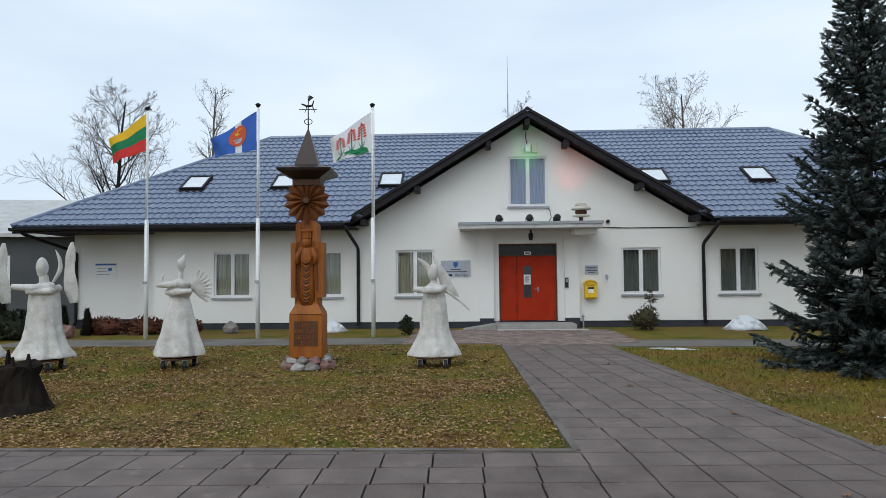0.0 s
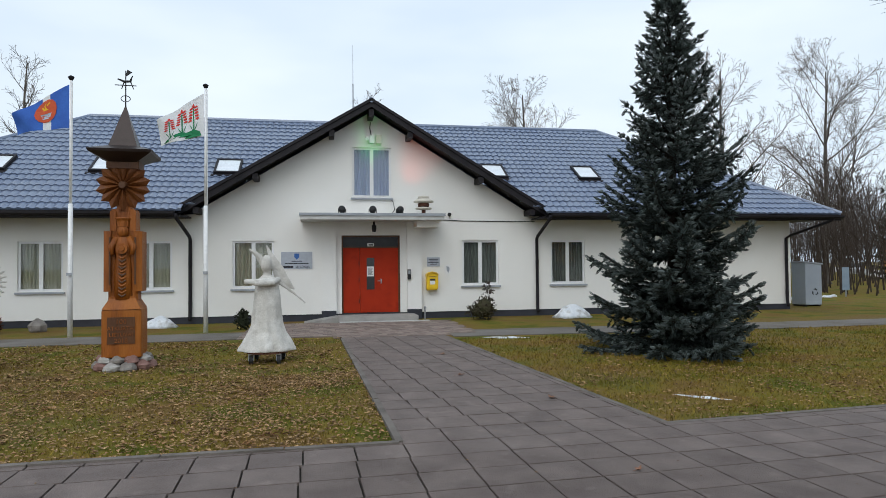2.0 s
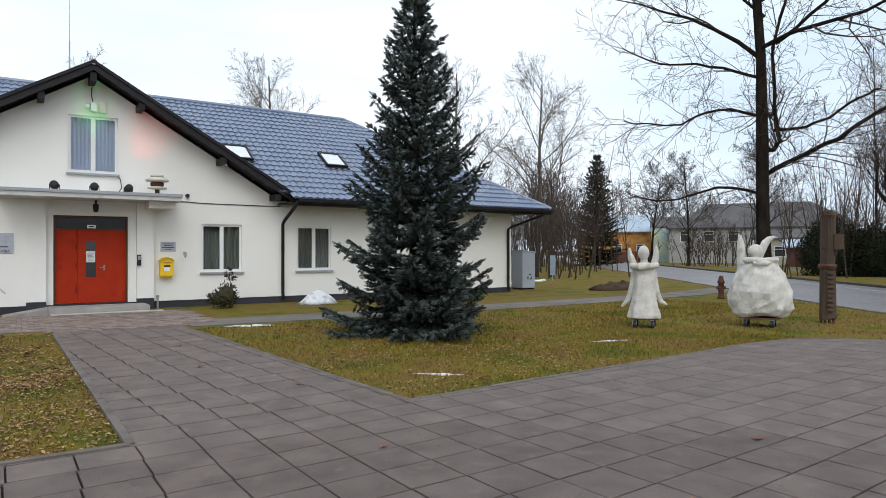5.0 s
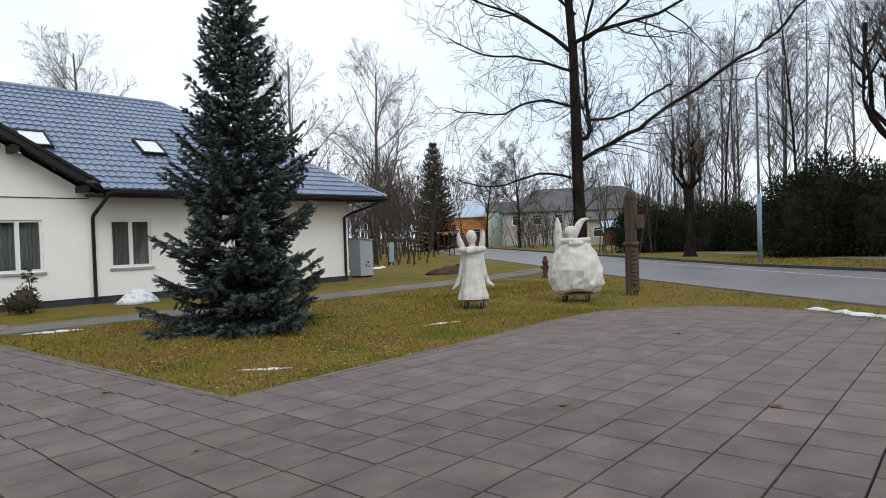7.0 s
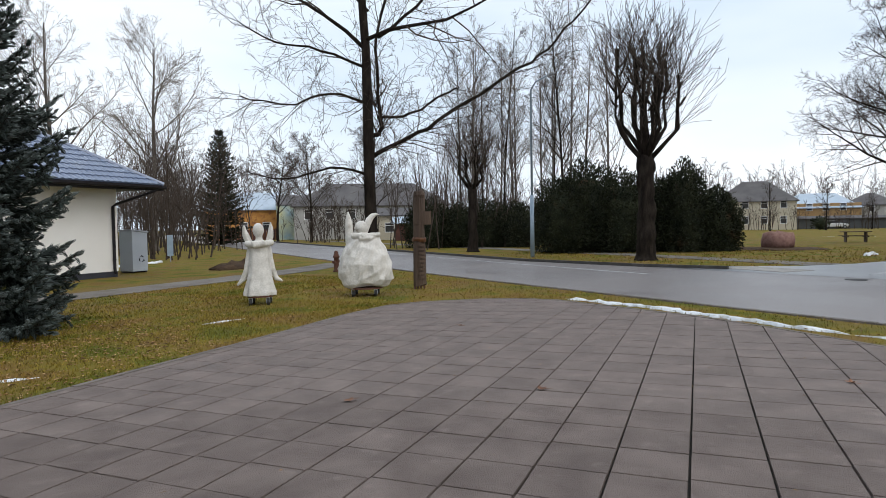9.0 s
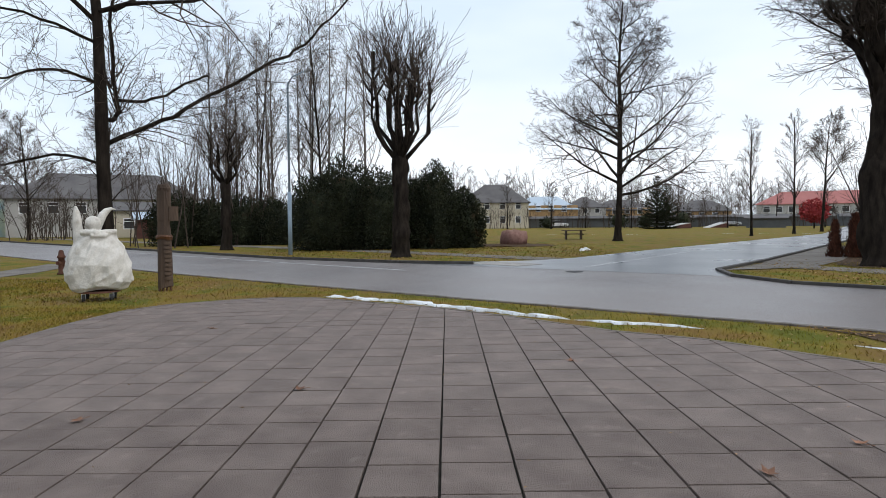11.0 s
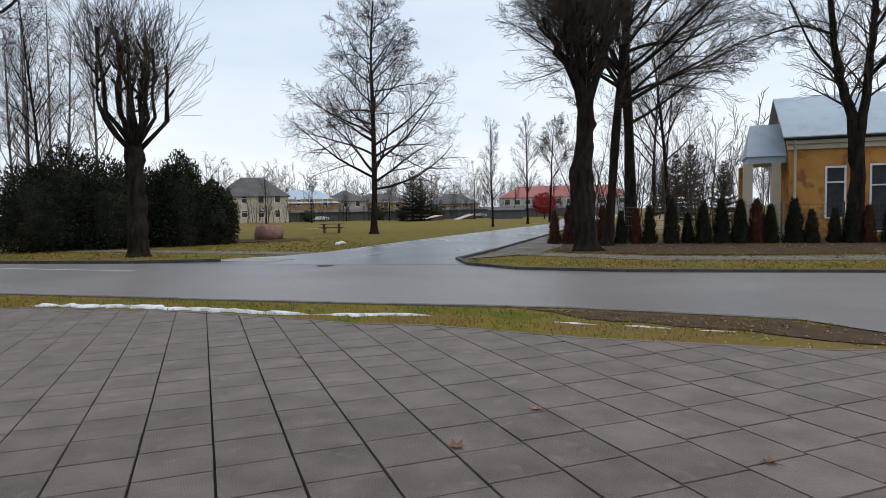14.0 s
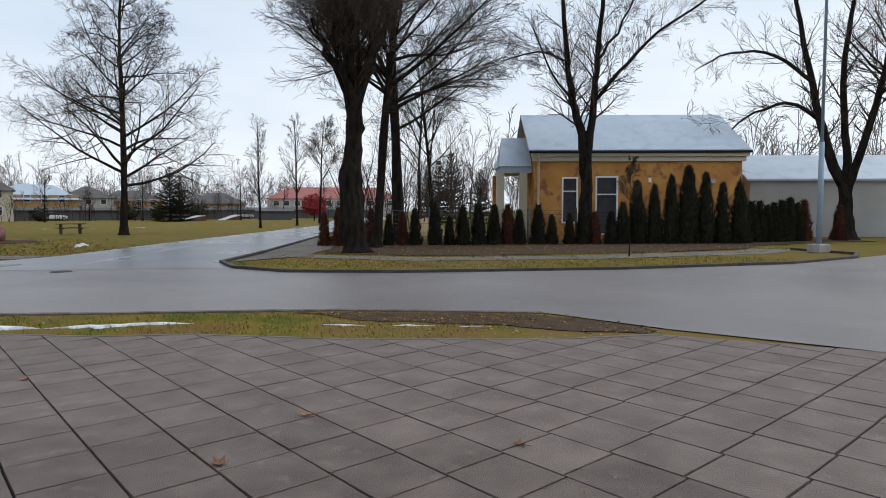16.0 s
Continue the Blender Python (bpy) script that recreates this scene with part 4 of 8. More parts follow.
part("drum", Bag().lathe([(0.14, 0.27), (0.17, 0.29), (0.17, 0.36), (0.14, 0.38)], (0, 0, 0), 18), rust_iron, siren)
part("upper_horn", Bag().lathe([(0.12, 0.38), (0.29, 0.4), (0.3, 0.44), (0.2, 0.5), (0.12, 0.53)], (0, 0, 0), 18), cream_plastic, siren, smooth=True)
part("cap", Bag().lathe([(0.17, 0.53), (0.17, 0.57), (0.06, 0.6)], (0, 0, 0), 14), cream_plastic, siren)
cab = thing("wall_cable", 0, WF - 0.02, 0, 0, "thin dark cable across the white wall", "cable")
part("wire", Bag().tube([(3.85, 0, 3.02), (4.6, 0, 2.98), (5.6, 0, 2.975), (6.4, 0, 2.97), (6.9, 0, 2.98)], [0.012] * 5, 6), dark_trim, cab)
cab2 = thing("wall_cable", 0, WF - 0.02, 0, 0, "loose black cable from the upper window to the floodlights", "cable")
part("wire", Bag().tube([(2.3, 0, 3.68), (2.42, -0.02, 3.55), (2.44, -0.15, 3.3), (2.3, -0.5, 3.12), (2.0, -0.8, 3.1)], [0.012] * 5, 6), black_rubber, cab2)
cmr = thing("wall_camera", 1.72, WF - 0.01, 5.42, 0, "white security cameras and junction boxes under the gable", "camera")
part("box", Bag().box(-0.02, 0.12, -0.14, 0, -0.1, 0.12), white_plastic, cmr)
part("box", Bag().box(0.18, 0.34, -0.16, 0, -0.12, 0.14), cream_plastic, cmr)
part("lens", Bag().tube([(-0.08, -0.02, 0.05), (-0.1, -0.22, 0.0)], [0.06, 0.05], 10), white_plastic, cmr)
part("cable", Bag().tube([(0.05, -0.03, 0.12), (0.0, -0.04, 0.35), (0.02, -0.03, 0.55)], [0.012] * 3, 6), black_rubber, cmr)
dot = thing("wall_vent", 4.15, WF - 0.01, 3.18, 0, "small dark round vent on the wall", "vent")
part("cap", Bag().tube([(0, 0, 0), (0, -0.1, 0)], [0.055, 0.05], 12), black_rubber, dot)
ant = thing("roof_aerial", 1.35, RY - 2.5, 5.2, 0, "tall thin aerial rod behind the gable", "aerial")
part("mast", Bag().tube([(0, 0, 0), (0, 0, 2.6)], [0.022, 0.02], 8), steel, ant)
part("rod", Bag().tube([(0, 0, 2.6), (0, 0, 3.95)], [0.01, 0.006], 6), steel, ant)

# ---- flags ----
def flag_point(u, v, w, h, z_top, drop, taper):
    """A point of a flag in a light wind: u from the pole outwards, v down the hoist."""
    y = 0.13 * math.sin(5.0 * u + 1.3 * v) * u + 0.035 * math.sin(12 * u + 4 * v) * u
    return Vector((-0.04 - w * u * (1 - 0.07 * v), y, z_top - h * v * (1 - taper * u) - drop * u ** 1.12 + 0.025 * math.sin(7 * u + 2 * v) * u))


def flag_cloth(parent, shape, fields):
    """Cloth sewn from fields (u0, u1, v0, v1, material)."""
    for u0, u1, v0, v1, material in fields:
        n, q = max(4, int(28 * (u1 - u0))), 12
        vs = [flag_point(u0 + (u1 - u0) * i / n, v0 + (v1 - v0) * j / q, *shape) for j in range(q + 1) for i in range(n + 1)]
        part("cloth", Bag().add(vs, [(j * (n + 1) + i, j * (n + 1) + i + 1, (j + 1) * (n + 1) + i + 1, (j + 1) * (n + 1) + i) for j in range(q) for i in range(n)]), material, parent, smooth=True)


def flag_device(name, parent, shape, outlines, material):
    """Printed shapes, outlines in u and v, on both faces of the cloth."""
    b = Bag()
    for line in outlines:
        cu, cv = sum(p[0] for p in line) / len(line), sum(p[1] for p in line) / len(line)
        for off in (-0.012, 0.012):
            vs = [flag_point(u, v, *shape) + Vector((0, off, 0)) for u, v in [(cu, cv), *[((cu + u) / 2, (cv + v) / 2) for u, v in line], *line]]
            k = len(line)
            b.add(vs, [(0, 1 + i, 1 + (i + 1) % k) for i in range(k)] + [(1 + i, 1 + k + i, 1 + k + (i + 1) % k, 1 + (i + 1) % k) for i in range(k)])
    part(name, b, material, parent)


def oval(cu, cv, ru, rv, k=14):
    return [(cu + ru * math.cos(2 * math.pi * i / k), cv + rv * math.sin(2 * math.pi * i / k)) for i in range(k)]


def flagpole(x, y, label):
    t = thing("flagpole", x, y, 0, 0, label, "flagpole", "flagpoles")
    part("lower_pole", Bag().tube([(0, 0, 0), (0, 0, 3.15)], [0.058, 0.052], 14), pole_white, t, smooth=True)
    part("upper_pole", Bag().tube([(0, 0, 3.14), (0, 0, 6.1)], [0.036, 0.028], 12), pole_white, t, smooth=True)
    part("finial", Bag().lathe([(0.03, 6.1), (0.05, 6.13), (0.07, 6.17), (0.07, 6.19), (0.02, 6.22)], (0, 0, 0), 12), dark_trim, t)
    part("halyard", Bag().tube([(0.05, -0.06, 1.5), (0.055, -0.06, 6.05)], [0.006, 0.006], 5), paper, t)
    part("cleat", Bag().box(-0.05, 0.06, -0.11, -0.075, 1.45, 1.52), steel, t)
    return t


p1 = flagpole(-8.62, 16.9, "white steel flagpole with a yellow, green and red flag")
flag_cloth(p1, (0.95, 1.0, 6.02, 0.72, 0.36), [(0, 1, 0, 0.333, flag_yellow), (0, 1, 0.333, 0.667, flag_green), (0, 1, 0.667, 1, flag_red)])
p2 = flagpole(-5.58, 16.8, "white steel flagpole with a blue flag bearing a red shield")
blue_shape = (1.18, 1.04, 6.0, 0.78, 0.55)
flag_cloth(p2, blue_shape, [(0, 0.36, 0, 1, flag_blue), (0.36, 0.5, 0, 1, flag_white), (0.5, 1, 0, 1, flag_blue)])
flag_device("emblem", p2, blue_shape, [oval(0.44, 0.44, 0.2, 0.33)], flag_orange)
flag_device("emblem_ship", p2, blue_shape, [[(0.34, 0.52), (0.56, 0.5), (0.52, 0.66), (0.38, 0.67)]], flag_pale)
flag_device("emblem_crest", p2, blue_shape, [[(0.36, 0.2), (0.4, 0.28), (0.44, 0.18), (0.48, 0.28), (0.53, 0.2), (0.5, 0.4), (0.38, 0.4)]], flag_yellow)
p3 = flagpole(-2.57, 17.05, "white steel flagpole with a white flag of three red flowers")
flower_shape = (1.08, 1.08, 5.97, 0.74, 0.42)
flag_cloth(p3, flower_shape, [(0, 1, 0, 1, flag_white)])
for cu, cv in ((0.24, 0.16), (0.5, 0.12), (0.76, 0.2)):
    petals = [oval(cu, cv + 0.02, 0.025, 0.05, 8)]
    for j in range(5):
        for sd in (-1, 1):
            petals.append(oval(cu + sd * (0.05 + 0.008 * j), cv + 0.07 + 0.075 * j, 0.045, 0.026, 8))
    flag_device("flower", p3, flower_shape, petals, flag_red)
    stem = [[(cu - 0.012, cv + 0.1), (cu + 0.012, cv + 0.1), (cu + 0.014, cv + 0.66), (cu - 0.014, cv + 0.66)]]
    for sd in (-1, 1):
        stem.append([(cu, cv + 0.66), (cu + sd * 0.06, cv + 0.52), (cu + sd * 0.1, cv + 0.44), (cu + sd * 0.05, cv + 0.6)])
    flag_device("stem", p3, flower_shape, stem, flag_green)
flag_device("hill", p3, flower_shape, [[(0.06, 0.97), (0.1, 0.86), (0.24, 0.78), (0.4, 0.8), (0.52, 0.74), (0.66, 0.78), (0.8, 0.86), (0.93, 0.97)]], flag_green)


# ---- carved post ----
cp = thing("carved_post", -2.86, 11.33, 0, 4, "tall varnished carved oak memorial post on a stone foot", "carved post")
part("base_block", Bag().box(-0.29, 0.29, -0.27, 0.27, 0.2, 0.96), carved_wood, cp)
bevel(cp.children[-1], 0.025)
part("niche_panel", Bag().box(-0.2, 0.2, -0.282, -0.272, 0.42, 0.84), carved_dark, cp)
for k, (txt, sz) in enumerate((("100", 0.11), ("ATKURTAI", 0.085), ("LIETUVAI", 0.085), ("2018", 0.1))):
    lettering("lettering", txt, sz, cp, pose(0, -0.284, 0.735 - 0.098 * k, 90), carved_wood, 0.008)
part("neck", Bag().lathe([(0.40, 0), (0.27, 0.17), (0.27, 0.2)], (0, 0, 0.96), 4, m=Matrix.Rotation(radians(45), 4, "Z")), carved_wood, cp)
core = part("shaft", Bag().box(-0.17, 0.17, -0.15, 0.2, 1.1, 2.55), carved_wood, cp)
for s in (-1, 1):
    o = part("side_column", Bag().prism([(s * 0.17, -0.2), (s * 0.28, -0.16), (s * 0.29, 0.16), (s * 0.17, 0.2)], 1.24, 2.2).prism([(s * 0.17, -0.15), (s * 0.22, -0.12), (s * 0.22, 0.12), (s * 0.17, 0.15)], 1.1, 1.24), carved_wood, cp)
    part("groove", Bag().box(s * 0.185 - 0.012, s * 0.185 + 0.012, -0.21, -0.185, 1.35, 2.1), carved_dark, cp)
    part("shoulder", Bag().box(s * 0.1 if s > 0 else -0.19, 0.19 if s > 0 else -0.1, -0.17, 0.17, 2.2, 2.52), carved_wood, cp)
robe = part("figure_robe", Bag().lathe([(0.14, 1.12), (0.135, 1.5), (0.12, 1.8), (0.15, 1.95), (0.11, 2.1), (0.06, 2.13)], (0, -0.14, 0), 14, sy=0.6), carved_wood, cp, smooth=True)
for k in range(13):
    z = 1.16 + 0.055 * k
    for s in (-1, 1):
        part("chevron", Bag().tube([(0, -0.235, z), (s * 0.055, -0.215, z + 0.04)], [0.016, 0.012], 6), carved_wood if k % 2 else carved_dark, robe)
part("figure_crown", Bag().lathe([(0.09, 2.27), (0.095, 2.36), (0.12, 2.4), (0.1, 2.42)], (0, -0.16, 0), 10, sy=0.7), carved_wood, cp)
part("figure_top", Bag().lathe([(0.04, 2.1), (0.085, 2.15), (0.085, 2.24), (0.05, 2.29)], (0, -0.16, 0), 12, sy=0.8), carved_wood, cp, smooth=True)
part("wheel", Bag().tube([(0, -0.2, 1.92), (0, -0.26, 1.92)], [0.085, 0.085], 18).tube([(0, -0.26, 1.92), (0, -0.28, 1.92)], [0.045, 0.04], 12), carved_wood, cp)
for s in (-1, 1):
    part("sleeve", Bag().tube([(s * 0.09, -0.17, 2.1), (s * 0.16, -0.2, 1.95), (s * 0.14, -0.22, 1.82)], [0.045, 0.05, 0.03], 8), carved_wood, cp, smooth=True)
part("upper_shaft", Bag().box(-0.1, 0.1, -0.13, 0.13, 2.52, 2.86).box(-0.06, 0.06, -0.15, -0.131, 2.5, 2.9), carved_wood, cp)
for k in range(14):
    a = 2 * math.pi * (k + 0.5) / 14
    r1 = 0.41
    m = Matrix.Translation((0, -0.14, 2.93)) @ Matrix.Rotation(a, 4, "Y")
    b = Bag()
    vs = [m @ Vector(p) for p in ((0.05, 0, -0.02), (0.05, 0, 0.02), (r1 * 0.8, 0, 0.075), (r1, -0.02, 0.0), (r1 * 0.8, 0, -0.075), (r1 * 0.5, -0.065, 0), (0.05, -0.05, 0), (r1 * 0.6, 0.05, 0))]
    b.add(vs, [(1, 2, 5, 6), (2, 3, 5), (3, 4, 5), (4, 0, 6, 5), (0, 4, 7), (4, 3, 7), (3, 2, 7), (2, 1, 7)])
    part("sun_ray", b, carved_brown, cp)
part("sun_hub", Bag().tube([(0, -0.17, 2.93), (0, -0.25, 2.93)], [0.075, 0.05], 14), carved_dark, cp)
part("cap_post", Bag().box(-0.13, 0.13, -0.13, 0.15, 2.86, 3.3).box(-0.24, 0.24, -0.2, 0.22, 3.2, 3.34), carved_dark, cp)
part("eave_roof", Bag().lathe([(0.28, 3.3), (0.64, 3.43), (0.66, 3.47), (0.3, 3.56), (0.24, 3.58)], (0, 0, 0), 4, m=Matrix.Rotation(radians(45), 4, "Z")), roof_copper, cp)
part("spire", Bag().lathe([(0.3, 3.55), (0.27, 3.62), (0.02, 4.22)], (0, 0, 0), 4, m=Matrix.Rotation(radians(45), 4, "Z")), roof_copper, cp)
vn = Bag().tube([(0, 0, 4.2), (0, 0, 4.82)], [0.012, 0.008], 6).tube([(-0.16, 0, 4.58), (0.16, 0, 4.58)], [0.008, 0.008], 6)
vn.tube([(0.07 * math.cos(i * math.pi / 6), 0, 4.36 + 0.05 * math.sin(i * math.pi / 6)) for i in range(13)], [0.007] * 13, 5)
vn.tube([(-0.12, 0, 4.68), (-0.02, 0, 4.64), (0.07, 0, 4.65), (0.1, 0, 4.74)], [0.012, 0.022, 0.02, 0.008], 6).tube([(0.07, 0, 4.65), (0.12, 0, 4.52)], [0.01, 0.006], 5).tube([(-0.02, 0, 4.64), (-0.06, 0, 4.52)], [0.01, 0.006], 5).prism([(-0.0, 4.72), (0.1, 4.8), (0.02, 4.84)], -0.004, 0.004, Matrix.Rotation(radians(90), 4, "X"))
part("weathervane", vn, black_rubber, cp, "black wrought-iron weathervane")


def stone_mesh(seed, r):
    b = Bag()
    n, k = 7, 5
    prof = [(max(0.05, math.sin(math.pi * (i + 0.3) / (k + 0.6))), -math.cos(math.pi * (i + 0.3) / (k + 0.6))) for i in range(k + 1)]
    vs = []
    for pr, pz in prof:
        for j in range(n):
            p = Vector((pr * math.cos(2 * math.pi * j / n), pr * math.sin(2 * math.pi * j / n), pz))
            p *= 1 + 0.35 * noise.noise(p * 1.3 + Vector((seed * 7.1, 0, 0)))
            vs.append(p * r)
    b.add(vs, [(i * n + j, i * n + (j + 1) % n, (i + 1) * n + (j + 1) % n, (i + 1) * n + j) for i in range(k) for j in range(n)] + [tuple(range(n))[::-1], tuple(k * n + j for j in range(n))])
    return b


part("foot_core", Bag().lathe([(0.36, 0), (0.34, 0.14), (0.27, 0.21)], (0, 0, 0), 16), joint_soil, cp)
for row, (n, r, z, s) in enumerate(((10, 0.36, 0.07, 0.125), (9, 0.31, 0.19, 0.105))):
    for k in range(n):
        a = 2 * math.pi * (k + 0.5 * row) / n
        o = part("stone", stone_mesh(k + 20 * row, s), (granite_red, granite_grey, granite_white)[(k * 2 + row) % 3], cp)
        o.location = (r * math.cos(a), r * math.sin(a), z * 0.85)
        o.scale = (1.1, 1.1, 0.72)


# ---- statues on castors ----
def trolley(t, r, n=4, z=0.17):
    b = Bag().lathe([(r * 0.8, z), (r * 0.8, z + 0.03)], (0, 0, 0), 14)
    tr = tagged(part("trolley", b, rust_iron), "rusty castor board under a white statue", "trolley", "castor boards")
    tr.matrix_basis = Matrix.Translation((0, 0, -0.05)) @ t.matrix_basis
    for k in range(n):
        a = 2 * math.pi * (k + 0.4) / n
        x, y = 0.72 * r * math.cos(a), 0.72 * r * math.sin(a)
        w = part("castor", Bag().tube([(x - 0.03, y, 0.075), (x + 0.03, y, 0.075)], [0.075, 0.075], 16), black_rubber, tr)
        part("fork", Bag().box(x - 0.042, x - 0.032, y - 0.03, y + 0.03, 0.06, z).box(x + 0.032, x + 0.042, y - 0.03, y + 0.03, 0.06, z).box(x - 0.042, x + 0.042, y - 0.03, y + 0.03, z - 0.012, z), steel, w)


def blob(b, c, rx, ry, rz, k=14):
    prof = [(math.sin(math.pi * i / 9), -math.cos(math.pi * i / 9)) for i in range(10)]
    b.lathe([(max(p, 0.02), q) for p, q in prof], (0, 0, 0), k, m=Matrix.Translation(c) @ Matrix.Diagonal((rx, ry, rz, 1)))


def wing(b, root, tip, width, thick=0.045, bend=0.1):
    root, tip = Vector(root), Vector(tip)
    d = (tip - root)
    side = Vector((d.z, 0, -d.x)).normalized()
    n = 9
    vs = []
    for i in range(n + 1):
        u = i / n
        c = root + d * u + side * bend * math.sin(math.pi * u)
        w = width * math.sin(math.pi * (0.14 + 0.80 * u) ** 0.85) ** 0.7
        th = thick * (1 - 0.5 * u)
        vs += [c - side * w * 0.5, c + Vector((0, -th, 0)), c + side * w * 0.5, c + Vector((0, th, 0))]
    b.add(vs, [(4 * i + k, 4 * i + (k + 1) % 4, 4 * i + 4 + (k + 1) % 4, 4 * i + 4 + k) for i in range(n) for k in range(4)] + [(3, 2, 1, 0), (4 * n, 4 * n + 1, 4 * n + 2, 4 * n + 3)])


def statue(x, y, rz, label, build, r=0.36):
    b = Bag()
    build(b)
    me = b.mesh("statue", statue_white, True)
    ob = new("statue", me)
    ob.matrix_basis = pose(x, y, 0.05, 0, 0, rz)
    tagged(ob, label, "statue", "white statues")
    md = ob.modifiers.new("join", "REMESH")
    md.mode, md.voxel_size, md.use_smooth_shade = "VOXEL", 0.013, True
    tex = bpy.data.textures.new("rough_plaster", "CLOUDS")
    tex.noise_scale = 0.13
    dm = ob.modifiers.new("rough", "DISPLACE")
    dm.texture, dm.mid_level, dm.strength, dm.texture_coords = tex, 0.5, 0.016, "LOCAL"
    trolley(ob, r)
    return ob


def drapery(b, prof, folds=9, depth=0.06, sy=0.8, seed=0.0):
    """A robe: rings whose folds deepen towards the hem."""
    k = 54
    vs = []
    zb, zt = prof[0][1], prof[-1][1]
    for r, z in prof:
        f = depth * max(0.0, 1 - (z - zb) / (zt - zb)) ** 1.2
        for i in range(k):
            a = 2 * math.pi * i / k
            q = r * (1 + f * math.sin(folds * a + seed + 1.5 * z) + 0.5 * f * math.sin((folds + 4) * a - seed))
            p = Vector((q * math.cos(a), sy * q * math.sin(a), z))
            vs.append(p + 0.015 * noise.noise_vector(p * 6 + Vector((seed, 0, 0))))
    n = len(prof)
    b.add(vs, [(i * k + j, i * k + (j + 1) % k, (i + 1) * k + (j + 1) % k, (i + 1) * k + j) for i in range(n - 1) for j in range(k)] + [tuple(range(k))[::-1], tuple((n - 1) * k + j for j in range(k))])


def s_one(b):
    drapery(b, [(0.50, 0.17), (0.49, 0.22), (0.41, 0.34), (0.34, 0.5), (0.29, 0.72), (0.265, 1.0), (0.25, 1.25), (0.235, 1.38), (0.14, 1.47), (0.07, 1.5)], seed=1)
    b.tube([(0.2, -0.1, 1.42), (-0.12, -0.22, 1.4), (-0.44, -0.22, 1.43)], [0.075, 0.075, 0.05], 10)
    b.tube([(0.24, 0.0, 1.4), (0.16, -0.2, 1.34), (-0.2, -0.24, 1.34)], [0.07, 0.06, 0.045], 10)
    b.tube([(0.0, 0, 1.42), (-0.01, -0.02, 1.62)], [0.085, 0.075], 10)
    blob(b, (-0.03, -0.04, 1.76), 0.1, 0.105, 0.18)
    wing(b, (0.1, 0.1, 1.5), (0.12, 0.12, 2.08), 0.09)
    wing(b, (0.45, 0.1, 1.12), (0.4, 0.12, 2.22), 0.26, 0.03, -0.06)


def s_two(b):
    drapery(b, [(0.43, 0.18), (0.425, 0.24), (0.38, 0.4), (0.32, 0.62), (0.26, 0.85), (0.2, 1.08), (0.165, 1.2), (0.2, 1.27), (0.22, 1.36), (0.18, 1.44), (0.08, 1.52)], folds=6, depth=0.1, seed=2)
    b.tube([(0.2, -0.05, 1.42), (0.0, -0.2, 1.44), (-0.34, -0.17, 1.43)], [0.06, 0.065, 0.045], 10)
    b.tube([(-0.2, -0.05, 1.3), (0.0, -0.22, 1.3), (0.26, -0.2, 1.32)], [0.06, 0.06, 0.05], 10)
    b.tube([(0.0, 0, 1.45), (0.02, 0, 1.72)], [0.055, 0.045], 10)
    blob(b, (0.03, -0.03, 1.8), 0.08, 0.085, 0.12)
    b.tube([(0.05, 0, 1.86), (0.07, 0.02, 1.97)], [0.055, 0.03], 8)
    b.tube([(-0.23, -0.1, 1.42), (-0.29, -0.1, 1.52), (-0.25, -0.1, 1.62)], [0.05, 0.04, 0.025], 8)
    for k in range(9):
        a = radians(70 - 14 * k)
        b.tube([(0.18, 0.1, 1.36), (0.18 + 0.2 * math.cos(a), 0.11, 1.36 + 0.2 * math.sin(a)), (0.18 + 0.36 * math.cos(a), 0.1, 1.36 + 0.36 * math.sin(a))], [0.03, 0.034, 0.016], 7)


def s_three(b):
    drapery(b, [(0.45, 0.15), (0.44, 0.2), (0.375, 0.33), (0.3, 0.47), (0.255, 0.6), (0.235, 0.8), (0.215, 1.05), (0.195, 1.24), (0.175, 1.33), (0.1, 1.4), (0.06, 1.43)], seed=3)
    b.tube([(0.12, -0.1, 1.33), (-0.1, -0.22, 1.3), (-0.36, -0.22, 1.32)], [0.06, 0.065, 0.045], 10)
    b.tube([(0.18, 0.0, 1.34), (0.1, -0.2, 1.29), (-0.2, -0.26, 1.28)], [0.055, 0.055, 0.04], 10)
    b.tube([(0, 0, 1.36), (0, -0.01, 1.52)], [0.065, 0.06], 10)
    blob(b, (-0.01, -0.03, 1.61), 0.09, 0.1, 0.15)
    wing(b, (-0.05, 0.08, 1.5), (-0.31, 0.1, 1.87), 0.12, 0.04, 0.06)
    vs = [(-0.03, 0.1, 1.96), (0.06, 0.1, 1.55), (0.16, 0.12, 1.26), (0.46, 0.14, 1.16), (0.26, 0.12, 1.56)]
    b.add(vs + [(x, y + 0.04, z) for x, y, z in vs], [(0, 1, 2, 3, 4), (9, 8, 7, 6, 5)] + [(i, 5 + i, 5 + (i + 1) % 5, (i + 1) % 5) for i in range(5)])
    b.tube([(0.16, 0.12, 1.3), (0.42, 0.13, 1.12), (0.56, 0.14, 1.0), (0.64, 0.14, 0.92)], [0.022, 0.02, 0.018, 0.015], 8)


